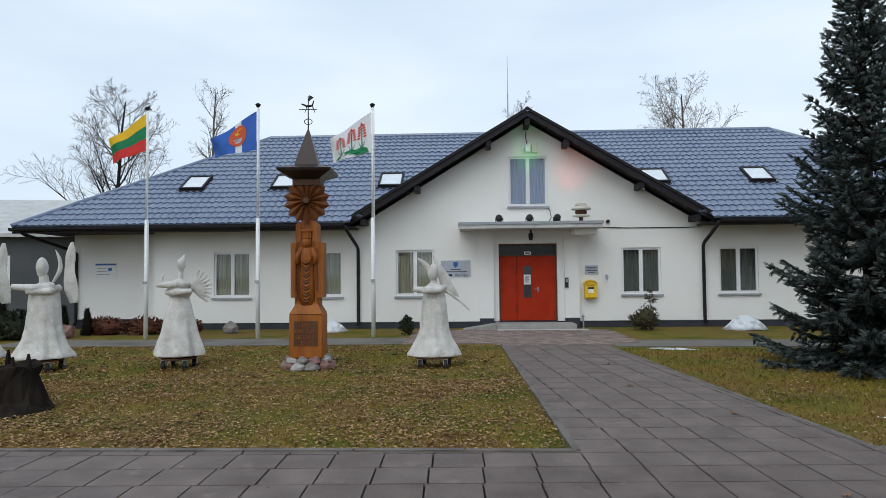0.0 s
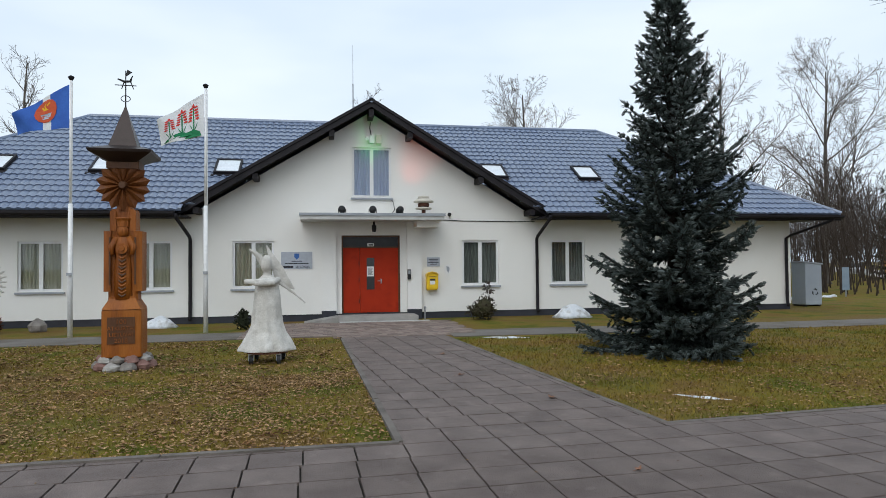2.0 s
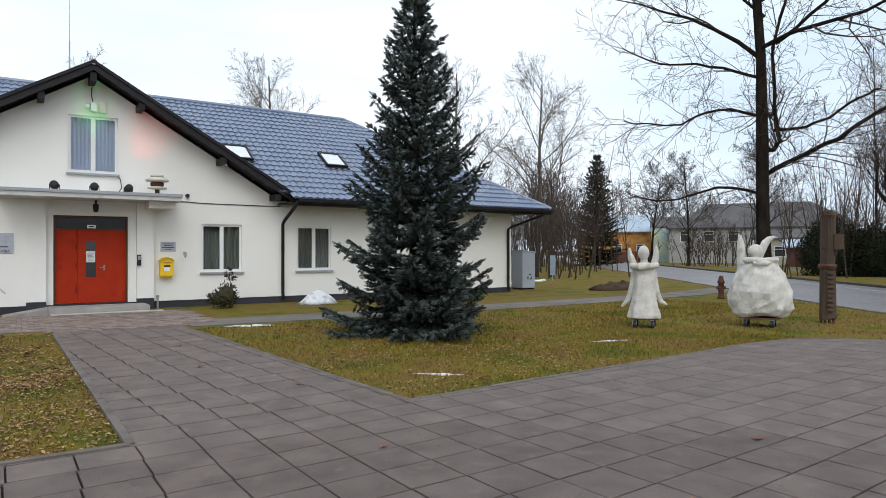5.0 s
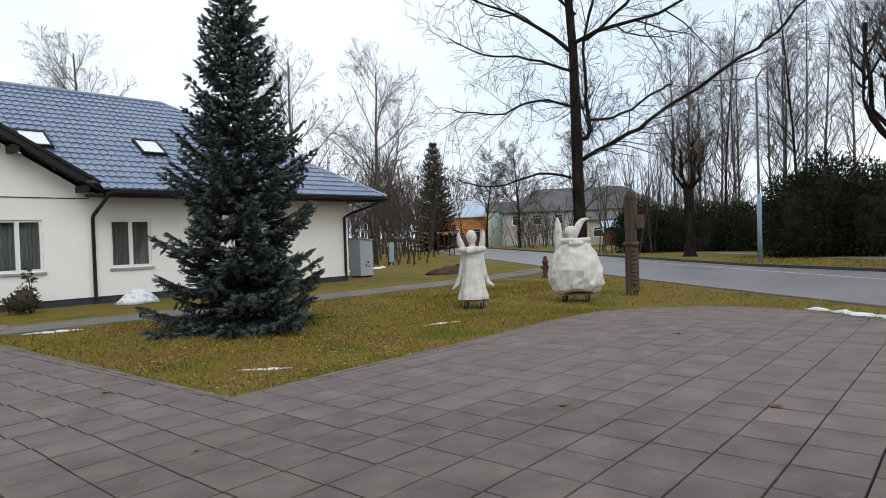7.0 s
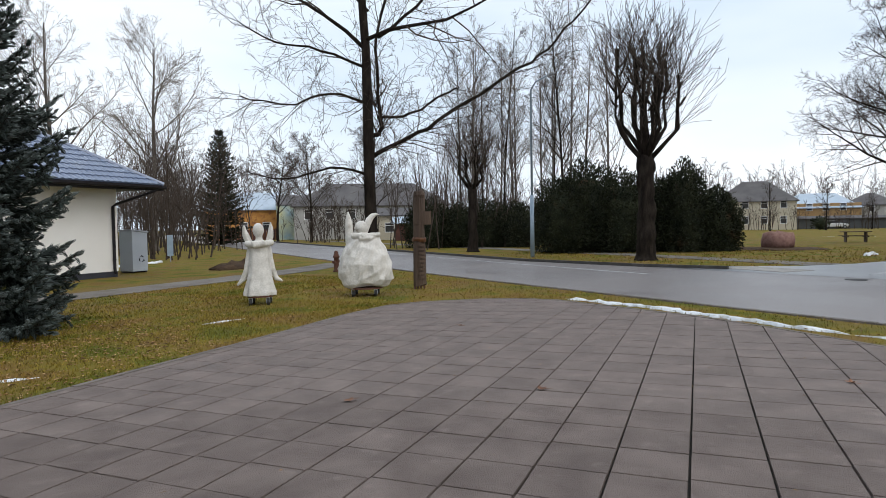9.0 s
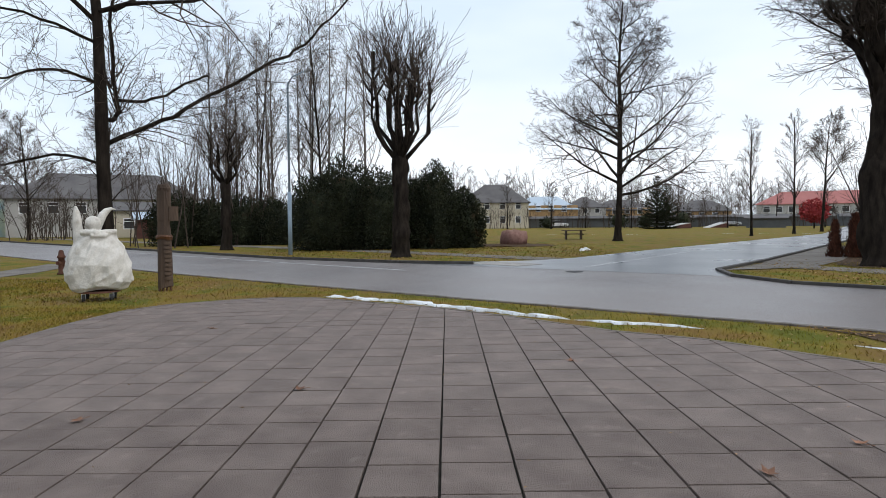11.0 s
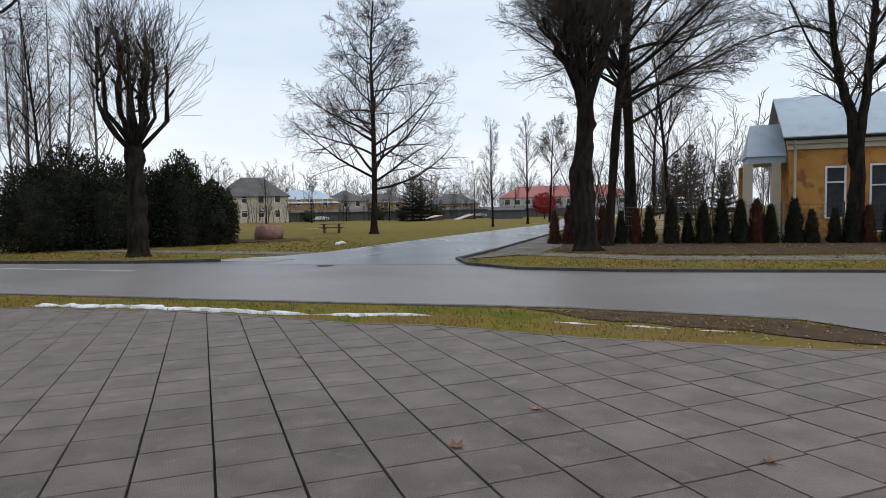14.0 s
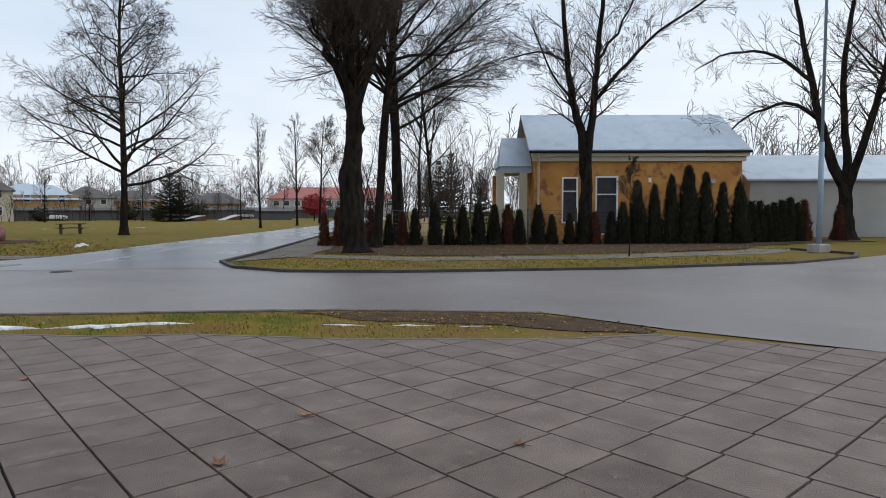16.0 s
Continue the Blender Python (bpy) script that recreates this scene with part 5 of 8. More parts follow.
def s_four(b):
    drapery(b, [(0.33, 0.15), (0.33, 0.22), (0.28, 0.38), (0.235, 0.6), (0.205, 0.85), (0.195, 1.05), (0.2, 1.18), (0.13, 1.26), (0.07, 1.3)], folds=7, depth=0.05, seed=4)
    b.tube([(-0.25, -0.02, 1.23), (-0.1, -0.2, 1.2), (0.18, -0.16, 1.23)], [0.065, 0.07, 0.06], 10)
    b.tube([(0.26, -0.02, 1.24), (0.1, -0.19, 1.23), (-0.15, -0.2, 1.24)], [0.065, 0.06, 0.05], 10)
    b.tube([(0, 0, 1.25), (0, 0, 1.4)], [0.075, 0.065], 10)
    blob(b, (-0.01, -0.02, 1.5), 0.115, 0.11, 0.155)
    wing(b, (-0.16, 0.06, 1.2), (-0.3, 0.06, 1.6), 0.16, 0.06, -0.03)
    wing(b, (0.17, 0.06, 1.2), (0.24, 0.06, 1.66), 0.15, 0.06, 0.03)
    for sd in (-1, 1):
        b.tube([(sd * 0.19, 0.06, 1.15), (sd * 0.26, 0.08, 0.7), (sd * 0.34, 0.08, 0.48), (sd * 0.46, 0.08, 0.36 if sd < 0 else 0.42)], [0.05, 0.06, 0.055, 0.02], 8)


def s_five(b):
    prof = [(0.44, 0.17), (0.55, 0.24), (0.62, 0.36), (0.63, 0.52), (0.61, 0.68), (0.56, 0.86), (0.49, 1.04), (0.41, 1.18), (0.33, 1.28), (0.2, 1.36), (0.08, 1.4)]
    b.lathe(prof, (0, 0, 0), 34, sy=0.72, wob=0.09)
    b.tube([(-0.3, -0.14, 1.35), (-0.05, -0.27, 1.33), (0.34, -0.17, 1.36)], [0.065, 0.065, 0.05], 10)
    b.tube([(0.3, -0.1, 1.32), (0.1, -0.27, 1.28), (-0.14, -0.29, 1.28)], [0.06, 0.055, 0.04], 10)
    blob(b, (-0.08, -0.06, 1.53), 0.15, 0.145, 0.15)
    b.tube([(-0.32, 0.02, 1.05), (-0.35, 0.02, 1.38), (-0.36, 0.02, 1.6), (-0.365, 0.02, 1.76), (-0.375, 0.02, 1.88)], [0.12, 0.095, 0.085, 0.06, 0.016], 12)
    b.tube([(0.02, 0.08, 1.4), (0.05, 0.08, 1.56), (0.11, 0.08, 1.7), (0.19, 0.08, 1.79), (0.27, 0.08, 1.83), (0.35, 0.08, 1.81)], [0.05, 0.08, 0.08, 0.06, 0.035, 0.01], 12)


statue(-7.55, 11.2, 12, "white plaster angel statue with folded arms and raised wings", s_one, 0.4)
statue(-5.2, 11.4, 8, "white plaster angel statue with a fan-shaped wing", s_two, 0.38)
statue(-0.65, 11.45, 3, "white plaster angel statue with a cloth wing on a stick", s_three, 0.44)
statue(-8.75, 11.1, 25, "white plaster winged statue on the front lawn", s_one, 0.4)
statue(11.05, 9.15, -48, "slender white plaster angel statue with two wings", s_four, 0.34)
statue(13.25, 7.95, -56, "broad rough white plaster angel statue with pointed wings", s_five, 0.5)

# stump, carved log, hydrant, box, boulder
stump = thing("tree_stump", -5.55, 7.7, 0, 0, "dark rotten tree stump in the lawn", "stump")
part("trunk", Bag().lathe([(0.42, 0.0), (0.3, 0.12), (0.26, 0.4), (0.24, 0.55)], (0, 0, 0), 18, wob=0.12), bark, stump)
for k in range(5):
    a = k * 1.3
    part("splinter", Bag().tube([(0.17 * math.cos(a), 0.17 * math.sin(a), 0.45), (0.18 * math.cos(a), 0.18 * math.sin(a), 0.62 + 0.06 * (k % 3))], [0.06, 0.015], 6), bark, stump)
lg = thing("carved_log", 14.95, 7.42, 0, -55, "tall weathered carved wooden log post on iron feet", "carved post")
part("trunk", Bag().lathe([(0.16, 0.1), (0.155, 1.0), (0.15, 1.6), (0.165, 1.65), (0.15, 2.3), (0.16, 2.36), (0.13, 2.46)], (0, 0, 0), 12, wob=0.05), old_log, lg)
part("bracket", Bag().box(0.1, 0.3, -0.13, 0.12, 1.62, 1.95), old_log, lg)
part("collar", Bag().lathe([(0.18, 1.2), (0.19, 1.26), (0.17, 1.3)], (0, 0, 0), 12, wob=0.03), carved_dark, lg)
for k in range(9):
    part("carving", Bag().box(-0.03, 0.12, -0.19, -0.14, 0.28 + 0.1 * k, 0.345 + 0.1 * k), old_log, lg)
for k in range(4):
    part("foot", Bag().box(-0.14 + 0.08 * k, -0.11 + 0.08 * k, -0.08, 0.08, 0, 0.12), rust_iron, lg)
hyd = thing("hydrant", 19.75, 13.2, 0, 0, "rusty brown cast-iron hydrant on the lawn", "hydrant")
part("body", Bag().lathe([(0.13, 0), (0.13, 0.04), (0.09, 0.07), (0.09, 0.5), (0.12, 0.52), (0.12, 0.56), (0.09, 0.6), (0.07, 0.72), (0.03, 0.76)], (0, 0, 0), 14), rust_iron, hyd, smooth=True)
for s in (-1, 1):
    part("outlet", Bag().tube([(s * 0.07, 0, 0.36), (s * 0.19, 0, 0.36)], [0.055, 0.06], 10), rust_iron, hyd)
bx = thing("recycling_box", 17.75, 21.0, 0, 0, "grey-blue steel recycling box beside the house", "recycling bin")
bevel(part("body", Bag().prism([(-0.34, 0.06), (0.34, 0.06), (0.34, 1.5), (-0.34, 1.58)], -0.35, 0.35, Matrix.Rotation(radians(90), 4, "X")), bin_grey, bx), 0.02)
part("lid", Bag().add([(-0.37, -0.38, 1.59), (0.37, -0.38, 1.51), (0.37, 0.38, 1.51), (-0.37, 0.38, 1.59), (-0.37, -0.38, 1.64), (0.37, -0.38, 1.56), (0.37, 0.38, 1.56), (-0.37, 0.38, 1.64)], [(3, 2, 1, 0), (4, 5, 6, 7), (0, 1, 5, 4), (1, 2, 6, 5), (2, 3, 7, 6), (3, 0, 4, 7)]), sill_metal, bx)
for k in range(3):
    a = radians(90 + 120 * k)
    part("recycling_arrow", Bag().tube([(0.1 * math.cos(a - 0.8) + 0.05, -0.354, 0.52 + 0.1 * math.sin(a - 0.8)), (0.12 * math.cos(a) + 0.05, -0.354, 0.52 + 0.12 * math.sin(a)), (0.1 * math.cos(a + 0.5) + 0.05, -0.354, 0.52 + 0.1 * math.sin(a + 0.5))], [0.022, 0.026, 0.012], 5), ink, bx)
for s in (-1, 1):
    part("foot", Bag().box(s * 0.28 - 0.04, s * 0.28 + 0.04, -0.3, 0.3, 0, 0.06), black_rubber, bx)
rk = Bag()
rk.lathe([(0.3, 0.0), (0.72, 0.12), (0.76, 0.5), (0.66, 0.86), (0.35, 0.94), (0.1, 0.95)], (0, 0, 0), 26, sx=0.75, sy=1.12, wob=0.16)
bo = part("boulder", rk, granite_red, smooth=True)
bo.location = (40.4, -1.6, 0)
tagged(bo, "large rounded reddish granite boulder on the grass", "boulder")
bed2 = Bag().lathe([(1.7, 0), (1.65, 0.05), (1.2, 0.07)], (40.4, -1.6, 0), 24, sy=1.5, wob=0.14)
tagged(part("flower_bed", bed2, litter_soil), "low dark planted bed round the boulder", "flower bed")


def lamp_post(x, y, h, arm, rz, label, base=False):
    t = thing("street_lamp", x, y, 0, rz, label, "street lamp", "street lamps")
    part("lower_pole", Bag().tube([(0, 0, 0), (0, 0, h * 0.36)], [0.1, 0.095], 12), lamp_blue, t, smooth=True)
    part("upper_pole", Bag().tube([(0, 0, h * 0.36), (0, 0, h - 0.3), (arm * 0.3, 0, h), (arm, 0, h + 0.1)], [0.06, 0.05, 0.04, 0.035], 10), lamp_blue, t, smooth=True)
    part("lantern", Bag().lathe([(0.02, -0.3), (0.1, -0.2), (0.11, 0.15), (0.04, 0.3)], (0, 0, 0), 12, sy=0.6, m=Matrix.Translation((arm + 0.25, 0, h + 0.1)) @ Matrix.Rotation(radians(90), 4, "Y")), steel, t, smooth=True)
    if base:
        bevel(part("plinth", Bag().box(-0.28, 0.28, -0.28, 0.28, 0, 0.32), concrete, t), 0.03)
    return t


lamp_post(30.6, 9.3, 8.3, 1.4, 230, "slim blue-grey steel street lamp by the road")
lamp_post(11.5, -26.4, 11.5, 1.5, 160, "tall blue-grey street lamp on a concrete base", True)
pic = thing("picnic_table", 53, -6.9, 0, 95, "dark wooden picnic table on the field", "picnic table")
part("tabletop", Bag().box(-0.9, 0.9, -0.35, 0.35, 0.7, 0.75), old_log, pic)
for s in (-1, 1):
    part("bench", Bag().box(-0.9, 0.9, s * 0.7 - 0.13, s * 0.7 + 0.13, 0.42, 0.46), old_log, pic)
    part("leg", Bag().box(s * 0.6 - 0.04, s * 0.6 + 0.04, -0.75, 0.75, 0.36, 0.42).box(s * 0.6 - 0.04, s * 0.6 + 0.04, -0.3, 0.3, 0, 0.7), old_log, pic)
for x, y, s in ((112.9, -32.4, 2.6), (118.5, -40.8, 2.2)):
    t = thing("skate_ramp", x, y, 0, -80, "low grey skateboard ramp on the field", "skate ramp", "skate ramps")
    part("deck", Bag().prism([(-s, 0), (-s * 0.9, 0.1), (-s * 0.2, 0.55), (s * 0.3, 0.9), (s * 0.6, 0.9), (s * 0.6, 0)], -1.2, 1.2, Matrix.Rotation(radians(90), 4, "X")), canopy_grey, t)
    part("side", Bag().prism([(-s * 0.9, 0), (-s * 0.2, 0.5), (s * 0.6, 0.86), (s * 0.6, 0)], 1.21, 1.24, Matrix.Rotation(radians(90), 4, "X")), brown_boards, t)
sn = thing("road_sign", 24.0, 26.0, 0, -40, "small white sign board on a steel post", "road sign")
part("post", Bag().tube([(0, 0, 0), (0, 0, 1.3)], [0.03, 0.03], 8), steel, sn)
part("board", Bag().box(-0.14, 0.14, -0.05, -0.031, 0.3, 1.35), lamp_blue, sn)


# ---- trees ----
THIN = [0.004]


def grow(bag, rng, p, d, length, r, level, spec, twig):
    """One limb with its side limbs. spec: per level (side limbs, length share, angle, upturn, wobble)."""
    segs = (7, 6, 4, 3, 2)[min(level, 4)]
    pts, rad = [p.copy()], [r]
    q, dd = p.copy(), d.copy()
    n_side, share, ang, up, wob = spec[min(level, len(spec) - 1)]
    for i in range(segs):
        dd = (dd + Vector((rng.gauss(0, wob), rng.gauss(0, wob), rng.gauss(0, wob) + up))).normalized()
        q = q + dd * (length / segs)
        pts.append(q.copy())
        rad.append(max(r * (1 - 0.8 * (i + 1) / segs), THIN[0]))
    target = bag if level < 2 else twig
    target.tube(pts, rad, (9, 6, 4, 3, 3)[min(level, 4)], cap=False)
    if level + 1 >= len(spec):
        return
    for k in range(n_side):
        u = 0.22 + 0.78 * (k + rng.random()) / n_side
        i = min(int(u * segs), segs - 1)
        base = pts[i].lerp(pts[i + 1], u * segs - i)
        axis = (pts[i + 1] - pts[i]).normalized()
        side = axis.orthogonal().normalized()
        side.rotate(Matrix.Rotation(rng.uniform(0, 2 * math.pi), 3, axis))
        a = radians(rng.gauss(ang, ang * 0.2))
        nd = (axis * math.cos(a) + side * math.sin(a)).normalized()
        grow(bag, rng, base, nd, length * share * (1.15 - 0.6 * u) * rng.uniform(0.75, 1.2), rad[i] * 0.55, level + 1, spec, twig)


OAK = [(40, 0.40, 62, 0.03, 0.04), (10, 0.50, 46, 0.04, 0.11), (6, 0.52, 46, 0.02, 0.14), (4, 0.6, 42, 0.0, 0.16), (0, 0, 0, 0, 0.2)]
AIRY = [(10, 0.42, 70, 0.01, 0.05), (8, 0.5, 50, 0.02, 0.16), (5, 0.48, 48, 0.01, 0.2), (3, 0.5, 45, 0.0, 0.22), (0, 0, 0, 0, 0.2)]
SLIM = [(26, 0.25, 34, 0.03, 0.03), (8, 0.5, 36, 0.05, 0.08), (6, 0.55, 38, 0.03, 0.1), (0, 0, 0, 0, 0.15)]
ROUND = [(18, 0.44, 40, 0.04, 0.05), (9, 0.52, 36, 0.04, 0.09), (8, 0.54, 36, 0.03, 0.11), (5, 0.65, 36, 0.02, 0.13), (0, 0, 0, 0, 0.18)]
LIMB = [(9, 0.5, 45, 0.05, 0.12), (7, 0.5, 42, 0.05, 0.16), (5, 0.5, 42, 0.02, 0.2), (0, 0, 0, 0, 0.2)]


def bare_tree(x, y, h, r, spec, seed, label, lean=(0, 0), limbs_from=None, pale=False, limbs=(), ways=(), name="bare_tree"):
    rng = random.Random(seed)
    THIN[0] = 0.003 + 0.00011 * math.hypot(x, y)
    if math.hypot(x, y) > 38 and len(spec) == 5 and spec is not OAK:
        spec = [spec[0], spec[1], (max(4, spec[2][0] - 2), *spec[2][1:]), (max(2, spec[3][0] - 3), *spec[3][1:])] + spec[4:]
    if math.hypot(x, y) > 90:
        spec = [(10, *spec[0][1:]), (5, *spec[1][1:]), (4, *spec[2][1:]), (0, 0, 0, 0, 0.15)]
    elif math.hypot(x, y) > 50 and len(spec) == 4:
        spec = [spec[0], (7, *spec[1][1:]), (4, *spec[2][1:]), spec[3]]
    t = thing(name, x, y, 0, 0, label, "tree", "bare trees")
    trunk, twig = Bag(), Bag()
    trunk.tube([(0, 0, -0.05), (0, 0, 0.15), (lean[0] * 0.1, lean[1] * 0.1, 0.6)], [r * 1.7, r * 1.25, r * 1.02], 10, cap=False)
    base = Vector((lean[0] * 0.1, lean[1] * 0.1, 0.58))
    d = Vector((lean[0], lean[1], h)).normalized()
    lv = Bag()
    grow(trunk, rng, base, d, h, r, 0, [(0, 0, 0, spec[0][3], spec[0][4] * 0.6), (0, 0, 0, 0, 0)][:1], twig)
    rings = [sum((Vector(p) for p in trunk.v[30 + 9 * i:39 + 9 * i]), Vector()) / 9 for i in range(8)]
    n, share, ang, up, wob = spec[0]
    lo = limbs_from if limbs_from is not None else 0.25
    for k in range(n):
        u = lo + (0.98 - lo) * (k + rng.random()) / n
        i = min(int(u * 7), 6)
        p = rings[i].lerp(rings[i + 1], u * 7 - i)
        a = rng.uniform(0, 2 * math.pi)
        e = radians(rng.gauss(ang, 8))
        nd = Vector((math.sin(e) * math.cos(a), math.sin(e) * math.sin(a), math.cos(e)))
        grow(lv, rng, p, nd, h * share * (1.15 - 0.75 * u) * rng.uniform(0.8, 1.2), r * (1 - 0.8 * u) * 0.5, 1, spec, twig)
    trunk.v = [tuple(Vector(p) + 0.3 * r * noise.noise_vector(Vector(p) * 1.9 + Vector((seed, 0, 0)))) for p in trunk.v]
    for z, az, el, ln, rr in limbs:
        i = min(int(z / h * 7), 6)
        nd = Vector((math.cos(radians(az)) * math.cos(radians(el)), math.sin(radians(az)) * math.cos(radians(el)), math.sin(radians(el))))
        grow(lv, rng, rings[i].lerp(rings[i + 1], z / h * 7 - i), nd, ln, rr, 1, spec, twig)
    # great limbs with a bend of their own: (to the side, up, away) as seen from the square
    aw = Vector((x, y, 0)).normalized()
    rt = Vector((aw.y, -aw.x, 0))
    for line, r0, r1 in ways:
        c = [rt * a + aw * w + Vector((0, 0, b)) for a, b, w in line]
        pts = []
        for i in range(len(c) - 1):
            m0, m1 = (c[i + 1] - c[max(i - 1, 0)]) * 0.5, (c[min(i + 2, len(c) - 1)] - c[i]) * 0.5
            for q in range(4):
                u = q / 4
                pts.append(c[i] * (1 + 2 * u) * (1 - u) ** 2 + m0 * u * (1 - u) ** 2 + c[i + 1] * u * u * (3 - 2 * u) - m1 * u * u * (1 - u) + Vector((rng.gauss(0, 0.03), rng.gauss(0, 0.03), rng.gauss(0, 0.03))))
        pts.append(c[-1])
        gg = [r0 + (r1 - r0) * i / (len(pts) - 1) for i in range(len(pts))]
        lv.tube(pts, gg, 8, cap=True)
        for i in range(2, len(pts)):
            if pts[i].z < (0.4 * c[-1].z if c[0].z < 1 else 3.0):
                continue
            for q in range(2):
                ax = (pts[i] - pts[i - 1]).normalized()
                sd = ax.orthogonal().normalized()
                sd.rotate(Matrix.Rotation(rng.uniform(0, 6.28), 3, ax))
                nd = (ax * 0.6 + sd * 0.8 + Vector((0, 0, 0.25))).normalized()
                grow(lv, rng, pts[i].lerp(pts[i - 1], rng.random()), nd, rng.uniform(0.9, 2.6), max(gg[i] * 0.3, 0.012), 2, spec, twig)
    part("trunk", trunk, bark_grey if pale else bark, t, smooth=True)
    crown = part("limb_frame", lv, bark_grey if pale else bark, t)
    part("crown", twig, twig_pale if pale else twig_mat, t)
    return t


def pollard(x, y, h, r, seed, label, heads=8, spread=1.3, h_trunk=0.34, shoot=3.0, n_shoot=34, lean=(0, 0), deep=False, tops=(0.5, 0.72)):
    """A tree cut back hard: a stout trunk, upright stubs and a broom of thin shoots."""
    rng = random.Random(seed)
    THIN[0] = 0.003 + 0.00016 * math.hypot(x, y)
    t = thing("pollarded_tree", x, y, 0, 0, label, "tree", "pollarded trees")
    trunk, stubs, twig = Bag(), Bag(), Bag()
    ht = h * h_trunk
    way, girth = [(0, 0, -0.05), (0, 0, 0.12)], [r * 1.65, r * 1.3]
    for k in range(22):
        u = (k + 1) / 22
        way.append((lean[0] * u, lean[1] * u, 0.12 + (ht + 0.1) * u))
        girth.append(r * (1.12 - 0.2 * u if u < 0.75 else 0.97 + 0.5 * (u - 0.75)) * (1 if k < 20 else 0.8 if k < 21 else 0.5))
        if deep:
            girth[-1] = r * (1.1 - 0.62 * u)
            way[-1] = (way[-1][0] + 0.3 * math.sin(4.2 * u) * u, way[-1][1] + 0.14 * math.sin(6 * u), way[-1][2])
    trunk.tube(way, girth, 26)
    # burrs, ribs and old pruning scars
    trunk.v = [tuple(Vector(p) + 0.34 * r * noise.noise_vector(Vector(p) * 1.7 + Vector((seed, 0, 0))) + 0.16 * r * noise.noise_vector(Vector((p[0] * 7, p[1] * 7, p[2] * 4)) + Vector((seed, 3, 0)))
                     + 0.1 * r * noise.noise_vector(Vector((p[0] * 16, p[1] * 16, p[2] * 5)))) for p in trunk.v]
    thick = 0.62 if deep else 0.7
    for k in range(heads):
        a = 2 * math.pi * (k + rng.uniform(-0.3, 0.3)) / heads
        rr = spread * rng.uniform(0.25, 1.0)
        top = ht + (h - ht) * rng.uniform(*tops)
        p0 = Vector((lean[0], lean[1], ht * rng.uniform(0.9, 1.0))) if not deep else Vector(way[rng.randint(15, 23)])
        p3 = Vector((lean[0] + rr * math.cos(a), lean[1] + rr * math.sin(a), top))
        mid = p0.lerp(p3, 0.5) + Vector((0.25 * rr * math.cos(a), 0.25 * rr * math.sin(a), -0.1)) * (0.3 if deep else 1.0)
        if not deep:
            mid = Vector((lean[0] + rr * 0.9 * math.cos(a), lean[1] + rr * 0.9 * math.sin(a), ht + (top - ht) * 0.3))
        kink = lambda p, e: p + Vector((rng.gauss(0, e), rng.gauss(0, e), 0))
        stubs.tube([p0, p0.lerp(mid, 0.6), kink(mid, 0.07), kink(mid.lerp(p3, 0.35), 0.08), kink(mid.lerp(p3, 0.7), 0.08), p3], [r * g * thick for g in (0.62, 0.46, 0.36, 0.3, 0.25, 0.29)], 9, wob=r * 0.4)
        for q in range(3):
            b0 = mid.lerp(p3, rng.uniform(0.1, 0.8))
            g = rng.uniform(0, 6.28)
            e0 = b0 + Vector((0.4 * math.cos(g), 0.4 * math.sin(g), 0.45)) * rng.uniform(0.6, 1.5)
            stubs.tube([b0, b0.lerp(e0, 0.5) + Vector((0.05, 0, -0.06)), e0], [r * 0.24 * thick, r * 0.18 * thick, r * 0.2 * thick], 7)
            for w in range(max(3, n_shoot // 3)):
                nd = Vector((rng.gauss(0, 0.5) + math.cos(g) * 0.3, rng.gauss(0, 0.5) + math.sin(g) * 0.3, 1)).normalized()
                grow(twig, rng, e0, nd, shoot * rng.uniform(0.3, 0.8), rng.uniform(0.009, 0.015), 2, [(0,) * 5, (0,) * 5, (5, 0.4, 28, 0.05, 0.1), (0, 0, 0, 0.03, 0.12)], twig)
        spec = [(5, 0.4, 28, 0.05, 0.1), (0, 0, 0, 0.03, 0.12)]
        if deep:
            spec = [(7, 0.42, 38, 0.03, 0.13), (5, 0.5, 40, 0.02, 0.16), (0, 0, 0, 0.0, 0.18)]
        for j in range(n_shoot):
            u = rng.random() ** (0.7 if deep else 0.4)
            p = (p0.lerp(mid, u * 2) if u < 0.5 else mid.lerp(p3, u * 2 - 1))
            b = rng.uniform(0, 2 * math.pi)
            tilt = rng.uniform(0.1, 1.25)
            nd = Vector((math.cos(b) * tilt + 0.25 * math.cos(a), math.sin(b) * tilt + 0.25 * math.sin(a), 1)).normalized()
            grow(twig, rng, p, nd, shoot * rng.uniform(0.3, 1.0), rng.uniform(0.009, 0.016), 2, [(0,) * 5, (0,) * 5, *spec], twig)
    part("trunk", trunk, bark, t, smooth=True)
    part("stub_frame", stubs, bark, t, smooth=True)
    part("crown", twig, twig_mat, t)
    return t


